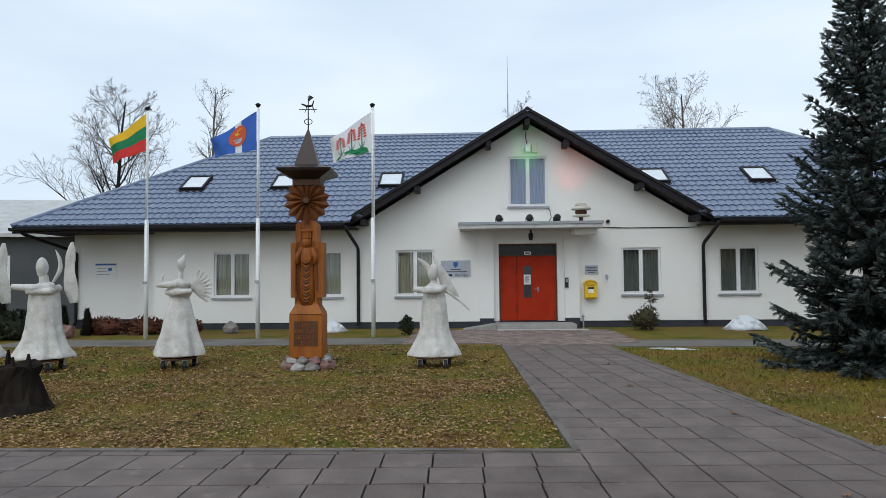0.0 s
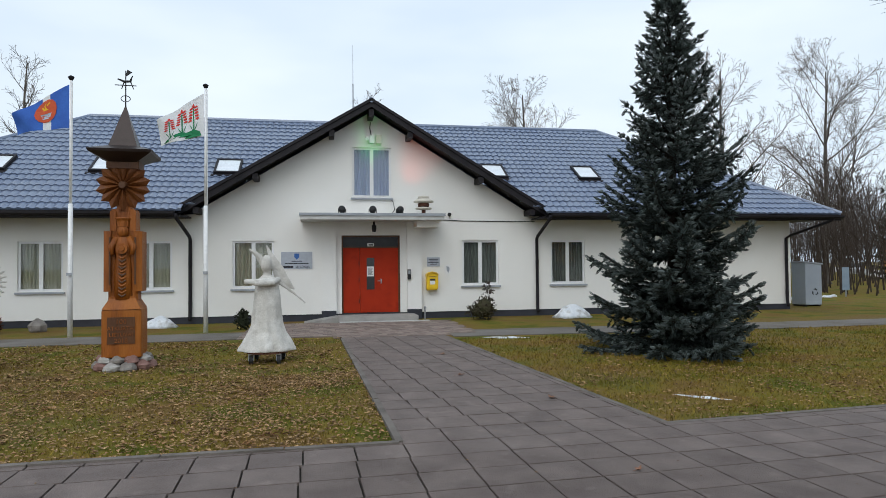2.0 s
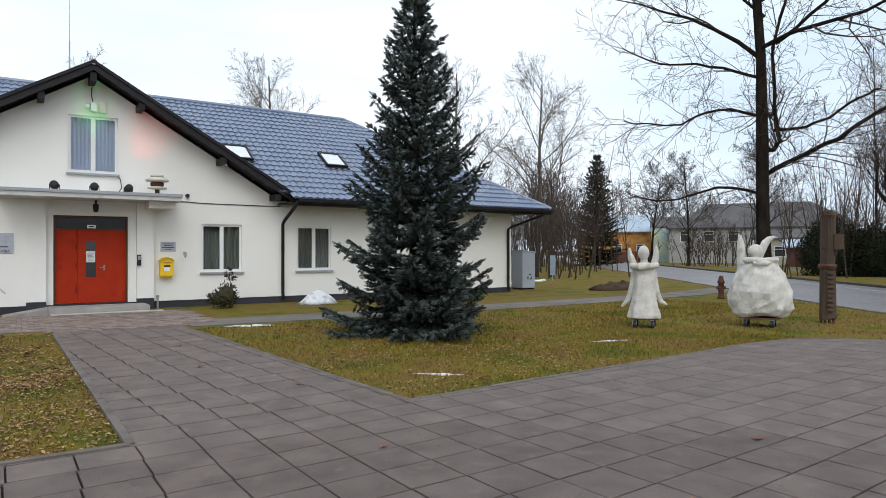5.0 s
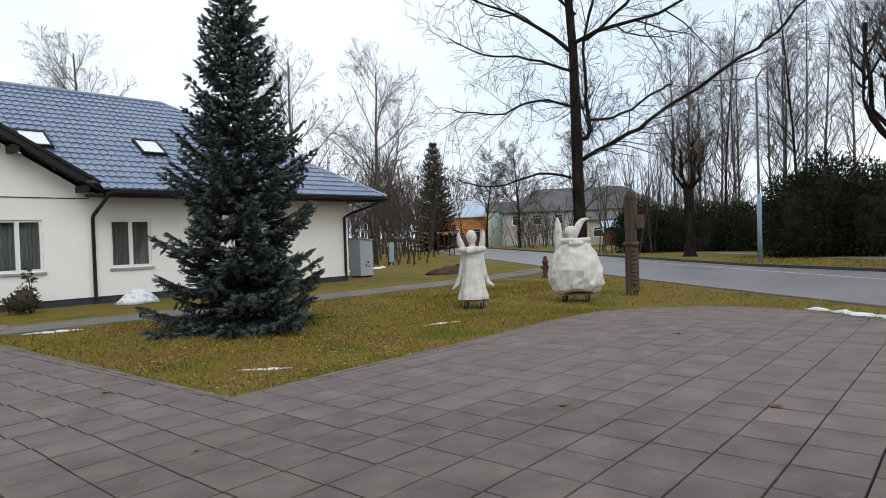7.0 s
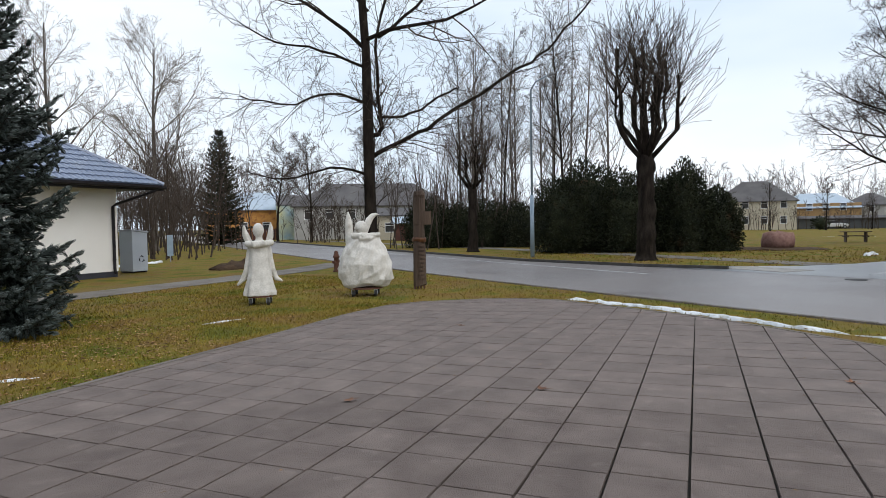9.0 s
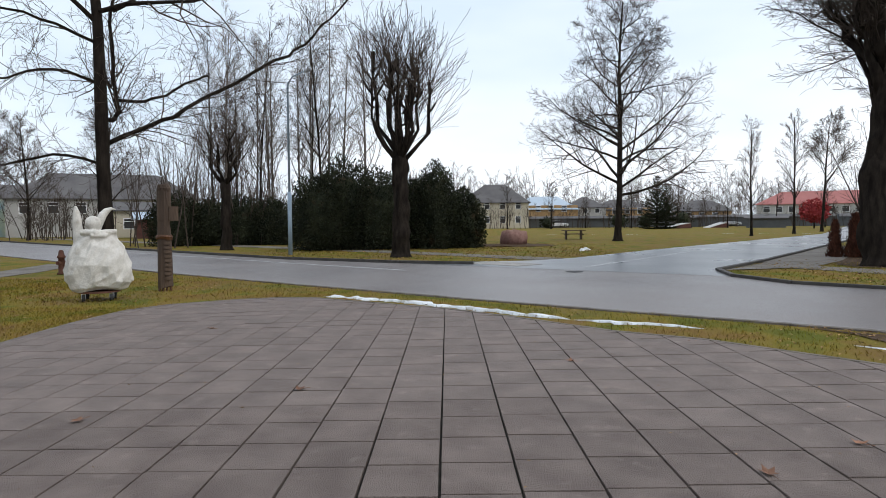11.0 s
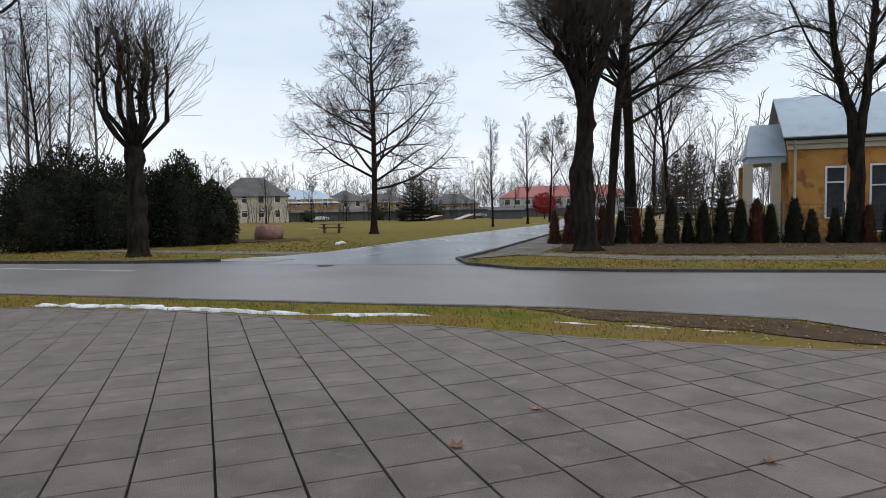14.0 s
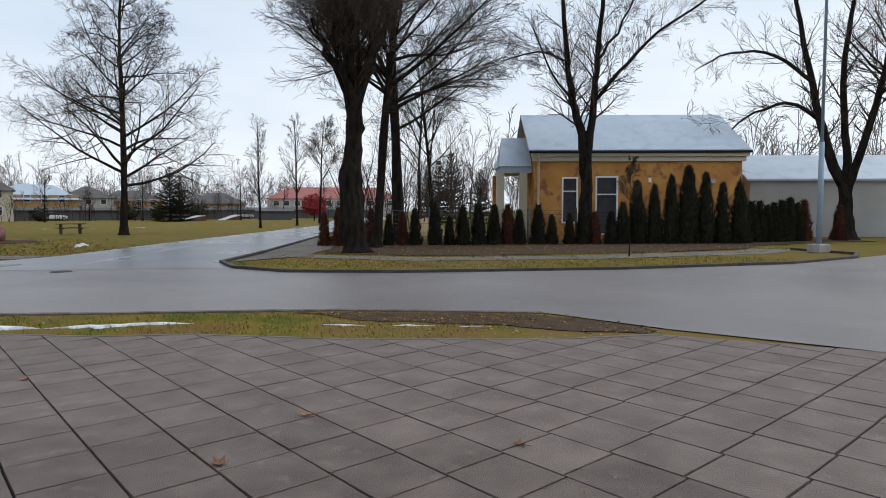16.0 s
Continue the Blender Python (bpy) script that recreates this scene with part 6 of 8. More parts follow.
def spruce(x, y, h, r, seed, label, material=None, whorls=34, dense=1.0, name="spruce_tree"):
    rng = random.Random(seed)
    t = thing(name, x, y, 0, 0, label, "tree", "conifers")
    part("trunk", Bag().tube([(0, 0, -0.05), (0, 0, h * 0.6), (0, 0, h)], [h * 0.02, h * 0.011, 0.01], 9), bark, t)
    br, nd = Bag(), Bag()
    k_size = max(1.0, h / 6.0) * (1.0 if h < 7 else 1.2)

    def spray(p, d, up, ln, wd):
        """Flat sprig of needles: a thin spindle of crossed blades."""
        s = d.cross(up).normalized()
        n2 = s.cross(d).normalized()
        for a, b in ((s, n2), (n2, s)):
            tip = p + d * ln
            m = p + d * ln * 0.45
            nd.add([p, m + a * wd, tip, m - a * wd], [(0, 1, 2, 3)])

    for w in range(whorls):
        f = (w + rng.random() * 0.6) / whorls
        z = h * (0.02 + 0.97 * f ** 0.92)
        reach = r * (1 - f) ** 0.82 * (1.0 if f > 0.08 else 0.8 + 2.2 * f)
        n = max(5, int((16 - 9 * f) * dense))
        a0 = rng.random() * 6.28
        for k in range(n):
            a = a0 + 2 * math.pi * (k + rng.uniform(-0.25, 0.25)) / n
            ln = max(0.12, reach * rng.choice((0.62, 0.85, 1.0, 1.16)) * rng.uniform(0.92, 1.06))
            droop = -0.34 + 1.15 * f + rng.uniform(-0.1, 0.1)
            pts = []
            for i in range(6):
                u = i / 5
                zz = z + ln * (droop * u + 0.26 * u * u)
                pts.append(Vector((math.cos(a) * ln * u, math.sin(a) * ln * u, max(zz, 0.06))))
            br.tube(pts, [0.022 * (1 - 0.85 * i / 5) * (0.4 + (1 - f)) for i in range(6)], 4, cap=False)
            steps = max(3, int(ln / (0.075 * k_size)))
            for i in range(1, steps + 1):
                u = i / steps
                j = min(int(u * 5), 4)
                p = pts[j].lerp(pts[j + 1], u * 5 - j)
                ax = (pts[j + 1] - pts[j]).normalized()
                sd = Vector((-math.sin(a), math.cos(a), 0))
                side_len = (0.10 + 0.42 * ln * (1 - u) * (0.25 + u)) * rng.uniform(0.7, 1.2)
                for s in (-1, 1):
                    d = (ax * 0.75 + sd * s * 0.75 + Vector((0, 0, rng.uniform(-0.22, 0.12)))).normalized()
                    m = max(1, int(side_len / (0.09 * k_size)))
                    for q in range(m):
                        pp = p + d * (side_len * q / m)
                        dd = (d + Vector((rng.gauss(0, 0.22), rng.gauss(0, 0.22), rng.gauss(0, 0.2)))).normalized()
                        spray(pp, dd, Vector((0, 0, 1)), 0.17 * rng.uniform(0.7, 1.2) * k_size, 0.019 * k_size)
                if rng.random() < 0.8:
                    spray(p, (ax + Vector((0, 0, 0.4))).normalized(), Vector((sd.x, sd.y, 0.3)), 0.15 * k_size, 0.02 * k_size)
            spray(pts[5], (pts[5] - pts[4]).normalized(), Vector((0, 0, 1)), 0.2 * k_size, 0.03 * k_size)
    part("bough_frame", br, bark, t)
    part("foliage", nd, material or spruce_mat, t)
    return t


def layered_spruce(x, y, h, r, seed, label):
    """A blue spruce in tiers: boughs that hang and lift again at the tip, fans of twigs on them, short needle brushes on those."""
    rng = random.Random(seed)
    t = thing("blue_spruce", x, y, 0, 0, label, "tree", "conifers")
    part("trunk", Bag().tube([(0, 0, -0.05), (0, 0, h * 0.6), (0, 0, h - 0.1)], [0.13, 0.07, 0.012], 10), bark, t)
    wood, needles = Bag(), Bag()
    up = Vector((0, 0, 1))

    def brush(p, d, ln, wd, mi):
        a = d.cross(up)
        a = a.normalized() if a.length > 0.05 else Vector((1, 0, 0))
        b = a.cross(d).normalized()
        g = rng.uniform(0, 3.14)
        for k in range(5):
            w = g + k * 1.257
            o = a * math.cos(w) + b * math.sin(w)
            q = a * math.cos(w + 1.57) + b * math.sin(w + 1.57)
            m = p + d * ln * rng.uniform(0.3, 0.5) + o * wd
            needles.add([p, m + q * wd * 0.42, p + d * ln + o * wd * 0.35, m - q * wd * 0.42], [(0, 1, 2, 3)], mi)

    def twig(p, d, ln, tip):
        n = max(2, int(ln / 0.065))
        wood.tube([p, p + d * ln], [0.007, 0.003], 3, cap=False)
        for k in range(n):
            u = (k + 0.5) / n
            e = (d + Vector((rng.gauss(0, 0.2), rng.gauss(0, 0.2), rng.gauss(0.05, 0.18)))).normalized()
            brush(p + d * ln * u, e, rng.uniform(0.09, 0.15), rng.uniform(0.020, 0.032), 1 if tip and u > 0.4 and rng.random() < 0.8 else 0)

    z, tier = 0.16, 0
    while z < h - 0.22:
        f = z / h
        reach = r * (1 - f) ** 0.9 * (1.0 + 0.16 * math.sin(tier * 2.1) * (1 - f)) * (0.92 if tier == 0 else 1.0)
        n = int(10 - 4 * f)
        a0 = rng.random() * 6.28
        for k in range(n):
            a = a0 + 2 * math.pi * (k + rng.uniform(-0.3, 0.3)) / n
            ln = max(0.16, reach * rng.choice((0.55, 0.8, 0.92, 1.0, 1.1)) * rng.uniform(0.94, 1.06))
            rise = -0.30 + 1.0 * f + rng.uniform(-0.09, 0.09)
            lift = 0.30 if f < 0.75 else 0.1
            z0 = z + rng.uniform(-0.06, 0.06)
            out, sd = Vector((math.cos(a), math.sin(a), 0)), Vector((-math.sin(a), math.cos(a), 0))
            bend = rng.uniform(-0.12, 0.12)
            pts = []
            for i in range(7):
                u = i / 6
                q = out * ln * u + sd * bend * ln * u * u
                pts.append(Vector((q.x, q.y, max(0.07, z0 + ln * (rise * u + lift * u ** 3)))))
            wood.tube(pts, [0.026 * (1 - f * 0.7) * (1 - 0.85 * i / 6) + 0.003 for i in range(7)], 4, cap=False)
            steps = max(3, int(ln / 0.085))
            for i in range(steps):
                u = 0.12 + 0.88 * (i + 1) / steps
                j = min(int(u * 6), 5)
                p = pts[j].lerp(pts[j + 1], u * 6 - j)
                ax = (pts[j + 1] - pts[j]).normalized()
                side_len = (0.11 + 0.38 * ln * (1.02 - u) * min(1.0, 0.35 + 1.5 * u)) * rng.uniform(0.7, 1.2)
                for w in (-1, 1):
                    d = (ax * rng.uniform(0.6, 1.0) + sd * w * 0.85 + up * rng.uniform(-0.28, 0.08)).normalized()
                    twig(p, d, side_len, u > 0.4)
                    if side_len > 0.26:
                        q = p + d * side_len * 0.5
                        twig(q, (d + ax * 0.8 - up * 0.12).normalized(), side_len * 0.5, u > 0.4)
                brush(p, (ax + up * 0.25).normalized(), 0.13, 0.028, 0)
                if rng.random() < 0.5:
                    twig(p, (ax * 0.5 - up * 0.8 + sd * rng.uniform(-0.4, 0.4)).normalized(), 0.12, False)
            twig(pts[6], (pts[6] - pts[5]).normalized(), 0.14, True)
        z += rng.uniform(0.17, 0.31) * (1.0 if f < 0.7 else 0.8)
        tier += 1
    for k in range(16):
        p = Vector((0, 0, h - 0.5 + 0.03 * k))
        a = k * 2.4
        twig(p, Vector((math.cos(a), math.sin(a), 1.4)).normalized(), 0.2 * (1 - k / 22), True)
    part("bough_frame", wood, bark, t)
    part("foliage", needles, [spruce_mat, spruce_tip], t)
    return t


def leafy(bag, rng, c, rad, n, size, flat_out=0.6):
    """Leaf clumps over the skin of an ellipsoid, uneven."""
    for k in range(n):
        v = Vector((rng.gauss(0, 1), rng.gauss(0, 1), rng.gauss(0, 1))).normalized()
        q = 0.72 + 0.28 * rng.random() + 0.22 * noise.noise(Vector((v.x * 2.2 + c[0], v.y * 2.2 + c[1], v.z * 2.2)))
        p = Vector((c[0] + v.x * rad[0] * q, c[1] + v.y * rad[1] * q, c[2] + v.z * rad[2] * q))
        if p.z < 0.02:
            continue
        d = (v + Vector((rng.gauss(0, 0.5), rng.gauss(0, 0.5), rng.gauss(0, 0.5) + 0.25))).normalized()
        s = d.orthogonal().normalized()
        s.rotate(Matrix.Rotation(rng.uniform(0, 6.28), 3, d))
        ln, w = size * rng.uniform(0.6, 1.4), size * rng.uniform(0.2, 0.4)
        bag.add([p - d * ln * 0.4, p + s * w, p + d * ln * 0.7, p - s * w], [(0, 1, 2, 3)])


def bush(name, x, y, lobes, n, size, material, label, category="bush", group="", seed=1):
    rng = random.Random(seed)
    t = thing(name, x, y, 0, 0, label, category, group)
    core, lv = Bag(), Bag()
    for cx, cy, cz, rx, ry, rz in lobes:
        prof = [(max(0.03, math.sin(math.pi * i / 8)), -math.cos(math.pi * i / 8)) for i in range(9)]
        core.lathe([(p, q) for p, q in prof], (0, 0, 0), 12, wob=0.0, m=Matrix.Translation((cx, cy, cz)) @ Matrix.Diagonal((rx * 0.7, ry * 0.7, rz * 0.7, 1)))
        leafy(lv, rng, (cx, cy, cz), (rx, ry, rz), n, size)
    core.v = [(a, b, max(c, 0.0)) for a, b, c in core.v]
    part("core", core, material, t)
    part("foliage", lv, material, t)
    return t


def thuja_mesh(seed, h, r, material):
    rng = random.Random(seed)
    core, lv = Bag(), Bag()
    core.lathe([(r * 0.3, 0), (r * 0.55, h * 0.12), (r * 0.5, h * 0.45), (r * 0.25, h * 0.8), (0.02, h * 0.93)], (0, 0, 0), 10, wob=0.05)
    n = int(700 * h)
    for k in range(n):
        u = rng.random() ** 1.25
        a = rng.uniform(0, 6.28)
        rr = r * (1 - u) ** 0.55 * (0.78 + 0.35 * noise.noise(Vector((math.cos(a) * 1.5, math.sin(a) * 1.5, u * 5 + seed)))) + 0.02
        p = Vector((rr * math.cos(a), rr * math.sin(a), 0.03 + u * h))
        d = Vector((math.cos(a) * 0.55 + rng.gauss(0, 0.25), math.sin(a) * 0.55 + rng.gauss(0, 0.25), 1.0)).normalized()
        s = d.cross(Vector((math.cos(a), math.sin(a), 0))).normalized()
        ln, w = rng.uniform(0.09, 0.22), rng.uniform(0.018, 0.045)
        lv.add([p - d * ln * 0.3, p + s * w, p + d * ln, p - s * w], [(0, 1, 2, 3)])
    return core.mesh("core", material), lv.mesh("foliage", material)


THUJA = [thuja_mesh(k, 1.55, 0.36, m) for k, m in enumerate((thuja_mat, thuja_mat, rust_thuja))] + [thuja_mesh(9, 3.2, 0.62, thuja_mat)]


def thuja(x, y, kind, s, label):
    t = thing("thuja_shrub", x, y, 0, random.uniform(0, 360), label, "shrub", "thuja hedge")
    for nm, me in zip(("core", "foliage"), THUJA[kind]):
        o = new(nm, me)
        o.parent = t
        o.scale = (s, s, s * random.uniform(0.9, 1.1))
    return t


layered_spruce(6.6, 11.0, 6.85, 1.74, 5, "tall dense blue spruce with boughs down to the lawn")

# tall oak at the near verge, with a second stem and the long low limb
bare_tree(19.3, 11.4, 16.0, 0.22, AIRY, 11, "tall bare roadside oak with long crooked limbs", limbs_from=0.3, ways=(
    ([(0.1, 4.0, 0), (1.1, 4.45, -0.3), (2.3, 5.1, -0.6), (4.9, 6.7, -1.0), (5.8, 7.3, -1.1), (7.0, 8.6, -1.2), (8.0, 10.2, -1.2)], 0.078, 0.022),
    ([(0.1, 4.6, 0), (0.42, 5.0, 0.2), (0.28, 6.0, 0.3), (0.2, 7.6, 0.3), (0.55, 9.2, 0.3), (0.9, 11.5, 0.3)], 0.075, 0.035),
    ([(0.25, 5.3, 0.3), (1.4, 5.5, 0.6), (2.6, 6.2, 0.8), (3.1, 6.5, 0.9)], 0.05, 0.028),
    ([(0.3, 7.9, 0.2), (1.6, 8.9, -0.3), (2.9, 10.3, -0.5), (3.4, 12.0, -0.6)], 0.06, 0.03),
    ([(0, 3.3, 0), (-1.4, 3.6, 0.5), (-3.0, 3.25, 0.8), (-4.3, 3.6, 1.0)], 0.05, 0.018),
    ([(0, 5.7, 0), (-1.3, 5.95, -0.5), (-2.4, 5.5, -0.9), (-4.0, 5.7, -1.3)], 0.05, 0.018),
    ([(0, 6.8, 0), (-1.6, 7.6, 0.3), (-3.2, 7.9, 0.5), (-4.4, 8.6, 0.6)], 0.05, 0.018),
    ([(0, 8.8, 0), (-1.4, 10.0, -0.4), (-2.6, 10.6, -0.7)], 0.05, 0.02)))
bare_tree(48.5, -9.5, 17.0, 0.26, OAK, 24, "broad bare oak standing on the field", limbs_from=0.16)
pollard(28.6, 3.75, 11.6, 0.34, 31, "pollarded lime with upright stubs and thin shoots", heads=12, spread=1.5, h_trunk=0.38, shoot=3.4, n_shoot=13, tops=(0.3, 0.66))
pollard(36.2, 14.7, 8.6, 0.27, 33, "smaller pollarded lime by the road", heads=7, spread=1.2, h_trunk=0.44, shoot=2.3, n_shoot=11, tops=(0.3, 0.6))
pollard(22.3, -12.7, 10.5, 0.46, 35, "stout old pollarded lime at the street corner", heads=10, spread=1.9, h_trunk=0.6, shoot=3.6, n_shoot=19, lean=(0.12, 0.2), deep=True, tops=(0.35, 0.85))
bare_tree(24.75, -15.0, 14.5, 0.22, ROUND, 37, "tall dark bare lime beside the corner", limbs_from=0.35, lean=(-0.5, -0.6), limbs=((5.2, 250, 22, 6.0, 0.1), (6.3, 228, 30, 6.5, 0.1), (7.4, 272, 25, 6.0, 0.09), (8.4, 245, 42, 6.0, 0.08), (6.0, 70, 35, 5.0, 0.08)))
bare_tree(28.8, -18.8, 15.5, 0.34, ROUND, 39, "tall dark bare lime behind the hedge", limbs_from=0.35, limbs=((5.2, 250, 15, 5.5, 0.09), (6.6, 238, 25, 6.0, 0.09), (8.0, 262, 30, 6.0, 0.08)))
bare_tree(22.2, -25.6, 4.6, 0.36, [(0, 0.3, 50, 0.0, 0.03), *ROUND[1:]], 41, "bare forked lime in front of the yellow house", limbs_from=0.33, ways=(
    ([(0, 0.3, 0), (0.05, 2.6, 0), (-0.06, 4.4, 0), (-0.3, 5.8, 0), (-0.75, 7.6, 0.2), (-1.0, 10.0, 0.3), (-1.3, 14.5, 0.3)], 0.33, 0.08),
    ([(0.04, 0.3, 0), (0.1, 2.6, 0), (0.1, 4.4, 0), (0.3, 5.8, 0.2), (0.45, 8.0, 0.4), (0.65, 10.5, 0.5), (1.0, 15.0, 0.6)], 0.31, 0.08),
    ([(0.4, 7.0, 0.3), (1.6, 8.4, 0.2), (3.4, 10.2, 0), (5.4, 11.4, -0.3), (7.2, 12.4, -0.5)], 0.10, 0.03),
    ([(-0.6, 7.0, 0), (-1.6, 8.3, -0.4), (-2.6, 10.6, -0.5)], 0.08, 0.03),
    ([(0.5, 9.0, 0.3), (1.8, 11.0, 0.8), (2.8, 13.5, 1.0)], 0.08, 0.03),
    ([(-0.9, 9.0, 0.2), (-2.4, 9.6, 0.2), (-4.4, 9.2, 0.4)], 0.07, 0.02)))
bare_tree(15.6, -39.1, 3.0, 0.52, [(0, 0.3, 50, 0.0, 0.03), *ROUND[1:]], 43, "bare old lime with several stems by the grey hall", limbs_from=0.25, ways=(
    ([(0, 0.3, 0), (0, 2.4, 0), (-0.8, 4.6, 0), (-1.5, 7.5, 0.2), (-2.2, 11.0, 0.3), (-3.0, 15.0, 0.3)], 0.4, 0.08),
    ([(0, 0.3, 0), (0, 2.4, 0), (0.0, 5.0, 0.4), (-0.3, 8.5, 0.6), (0.0, 12.0, 0.7), (0.3, 15.5, 0.8)], 0.3, 0.08),
    ([(0, 0.3, 0), (0, 2.4, 0), (0.6, 4.6, -0.3), (1.4, 8.0, -0.5), (2.0, 11.5, -0.6), (2.6, 15.0, -0.7)], 0.3, 0.08),
    ([(-1.2, 6.5, 0), (-3.0, 7.6, -0.2), (-5.0, 6.9, -0.4), (-6.4, 5.6, -0.5)], 0.12, 0.025),
    ([(-1.7, 8.6, 0), (-3.6, 10.4, 0.2), (-6.0, 10.8, 0.3), (-8.0, 10.0, 0.4)], 0.12, 0.025),
    ([(1.3, 7.5, -0.4), (2.8, 9.0, -0.4), (4.6, 9.4, -0.4)], 0.1, 0.03)))
bare_tree(13.6, -41.5, 15.0, 0.3, ROUND, 45, "bare lime by the grey hall", limbs_from=0.3)
bare_tree(14.5, -19.0, 2.7, 0.02, SLIM, 47, "thin bare sapling on the verge", limbs_from=0.45)
bare_tree(60, -23.5, 9.5, 0.11, SLIM, 51, "young bare tree on the field", limbs_from=0.2)
bare_tree(67.5, -30.6, 11.0, 0.13, SLIM, 52, "young bare tree beside the side street", limbs_from=0.2)
bare_tree(78, -38.5, 11.5, 0.17, ROUND, 53, "bare tree beside the side street", limbs_from=0.4)
bare_tree(15.9, 46.7, 13.8, 0.22, ROUND, 61, "round bare tree behind the house", pale=True, limbs_from=0.2)
bare_tree(-22.8, 41.0, 12.5, 0.2, ROUND, 62, "bare tree behind the house", limbs_from=0.25)
bare_tree(-19.1, 47.2, 15.0, 0.2, SLIM, 63, "slender pale birch behind the house", pale=True, limbs_from=0.2)
bare_tree(5.1, 60.3, 17.0, 0.2, SLIM, 64, "slender bare tree behind the house", pale=True)
bare_tree(28.7, 41.3, 14.5, 0.2, ROUND, 65, "pale bare tree behind the house", pale=True, limbs_from=0.2)
bare_tree(36.6, 41.5, 15.0, 0.22, ROUND, 66, "round-crowned pale bare tree by the road", pale=True, limbs_from=0.2)
bare_tree(-15.6, 14.6, 9.0, 0.14, SLIM, 67, "bare birch at the west end of the house", pale=True, limbs_from=0.3)
bare_tree(59, 43.3, 10.0, 0.15, ROUND, 68, "bare tree beside the far road")
bare_tree(64, 52, 10.0, 0.15, ROUND, 69, "bare tree beside the far road")
bare_tree(46.0, 27.5, 9.0, 0.13, ROUND, 70, "bare tree in front of the grey house")
bare_tree(33, -24, 10.5, 0.14, ROUND, 71, "bare tree in the yard", limbs_from=0.3)
bare_tree(41.5, -29, 12.5, 0.14, ROUND, 72, "bare tree behind the yard", limbs_from=0.3)
spruce(51.5, 49.0, 11.8, 2.6, 81, "tall dark conifer by the far road", yew_mat, whorls=30, dense=1.0)
spruce(106, -27, 8.5, 3.0, 82, "dark pine at the field's edge", yew_mat, whorls=18, dense=0.9)
spruce(110, -29.5, 7.5, 2.6, 83, "dark pine at the field's edge", yew_mat, whorls=18, dense=0.9)
spruce(99, 2.0, 5.5, 1.2, 84, "small dark spruce by the houses", yew_mat, whorls=18, dense=0.9)

# slender poplars behind the dark bushes: told apart singly
rng = random.Random(5)
for k in range(15):
    u = k / 14
    bare_tree(66 - 10 * u + rng.uniform(-2, 2), 28 - 17 * u + rng.uniform(-1, 1), rng.uniform(16, 21), 0.13, SLIM, 100 + k, "slender tall bare poplar behind the dark bushes", limbs_from=0.25, pale=k % 3 != 0)

# dark evergreens over the road
bush("evergreen_bush", 36.4, 6.8, [(-0.6, 2.3, 1.6, 2.0, 2.0, 2.7), (0.3, 1.2, 1.9, 2.2, 1.9, 3.3), (0.4, -0.8, 1.7, 2.2, 2.0, 2.8), (1.4, -2.6, 1.5, 2.0, 1.8, 2.7), (1.0, -3.9, 1.6, 1.8, 1.4, 3.3), (2.0, -5.3, 1.1, 1.6, 1.5, 2.3)], 13000, 0.125, yew_mat, "broad dark evergreen bushes behind the pollarded lime", group="evergreens", seed=2)
bush("evergreen_bush", 44.0, 17.5, [(-1, 3.6, 1.3, 1.6, 2.0, 2.4), (0, 1.4, 1.2, 1.6, 2.0, 2.0), (0.2, -0.8, 1.2, 1.6, 2.0, 2.2), (0.4, -2.8, 1.1, 1.6, 2.0, 2.2)], 8000, 0.14, yew_mat, "dark evergreen hedge behind the road", group="evergreens", seed=3)
bush("rose_bush", 4.95, 18.55, [(0, 0, 0.35, 0.35, 0.3, 0.38), (-0.1, 0.05, 0.25, 0.42, 0.3, 0.25)], 260, 0.08, mat("rose_leaves", [(0.03, 0.02, 0.012), (0.05, 0.05, 0.02)], 6, 0.85, vary=0.4, island=True), "low dark rose bush by the house wall", seed=4)
bare_tree(5.05, 18.5, 0.55, 0.012, AIRY, 90, "thin bare rose stems by the wall", name="rose_shrub")
bush("young_conifer", -1.75, 17.6, [(0, 0, 0.25, 0.2, 0.18, 0.3)], 160, 0.09, yew_mat, "small ragged conifer in front of the wall", seed=5)
for k, (x, y, s) in enumerate(((-13.0, 17.4, 0.75), (-11.5, 17.9, 0.5), (-10.85, 17.95, 0.45))):
    thuja(x, y, 0, s, "small dark conical conifer in the rock bed")
bush("juniper_bush", -12.6, 16.6, [(-0.8, 0, 0.45, 0.9, 0.6, 0.7), (0.5, 0.3, 0.3, 0.9, 0.6, 0.5), (-1.7, 0.4, 0.6, 0.8, 0.6, 0.9)], 900, 0.12, yew_mat, "spreading dark juniper in the rock bed", seed=6)
bush("low_hedge", -9.6, 18.2, [(-0.8, 0, 0.2, 0.7, 0.35, 0.32), (0.3, 0, 0.2, 0.7, 0.35, 0.32), (1.3, 0, 0.2, 0.7, 0.35, 0.3)], 420, 0.1, rust_thuja, "low brownish hedge along the house", seed=7)
for k, (x, y, r, m) in enumerate(((-11.6, 17.3, 0.42, granite_red), (-11.0, 17.2, 0.25, granite_red), (-6.9, 18.4, 0.22, granite_grey), (-12.6, 16.0, 0.3, granite_grey))):
    o = part("garden_rock", stone_mesh(40 + k, r), m)
    o.location = (x, y, r * 0.5)
    tagged(o, "rounded garden rock in the planted bed", "rock", "garden rocks")
bush("red_shrub", 101, -48.8, [(0, 0, 2.6, 2.2, 2.0, 1.8)], 900, 0.4, red_leaf, "small tree with dark red leaves by the side street", seed=8)
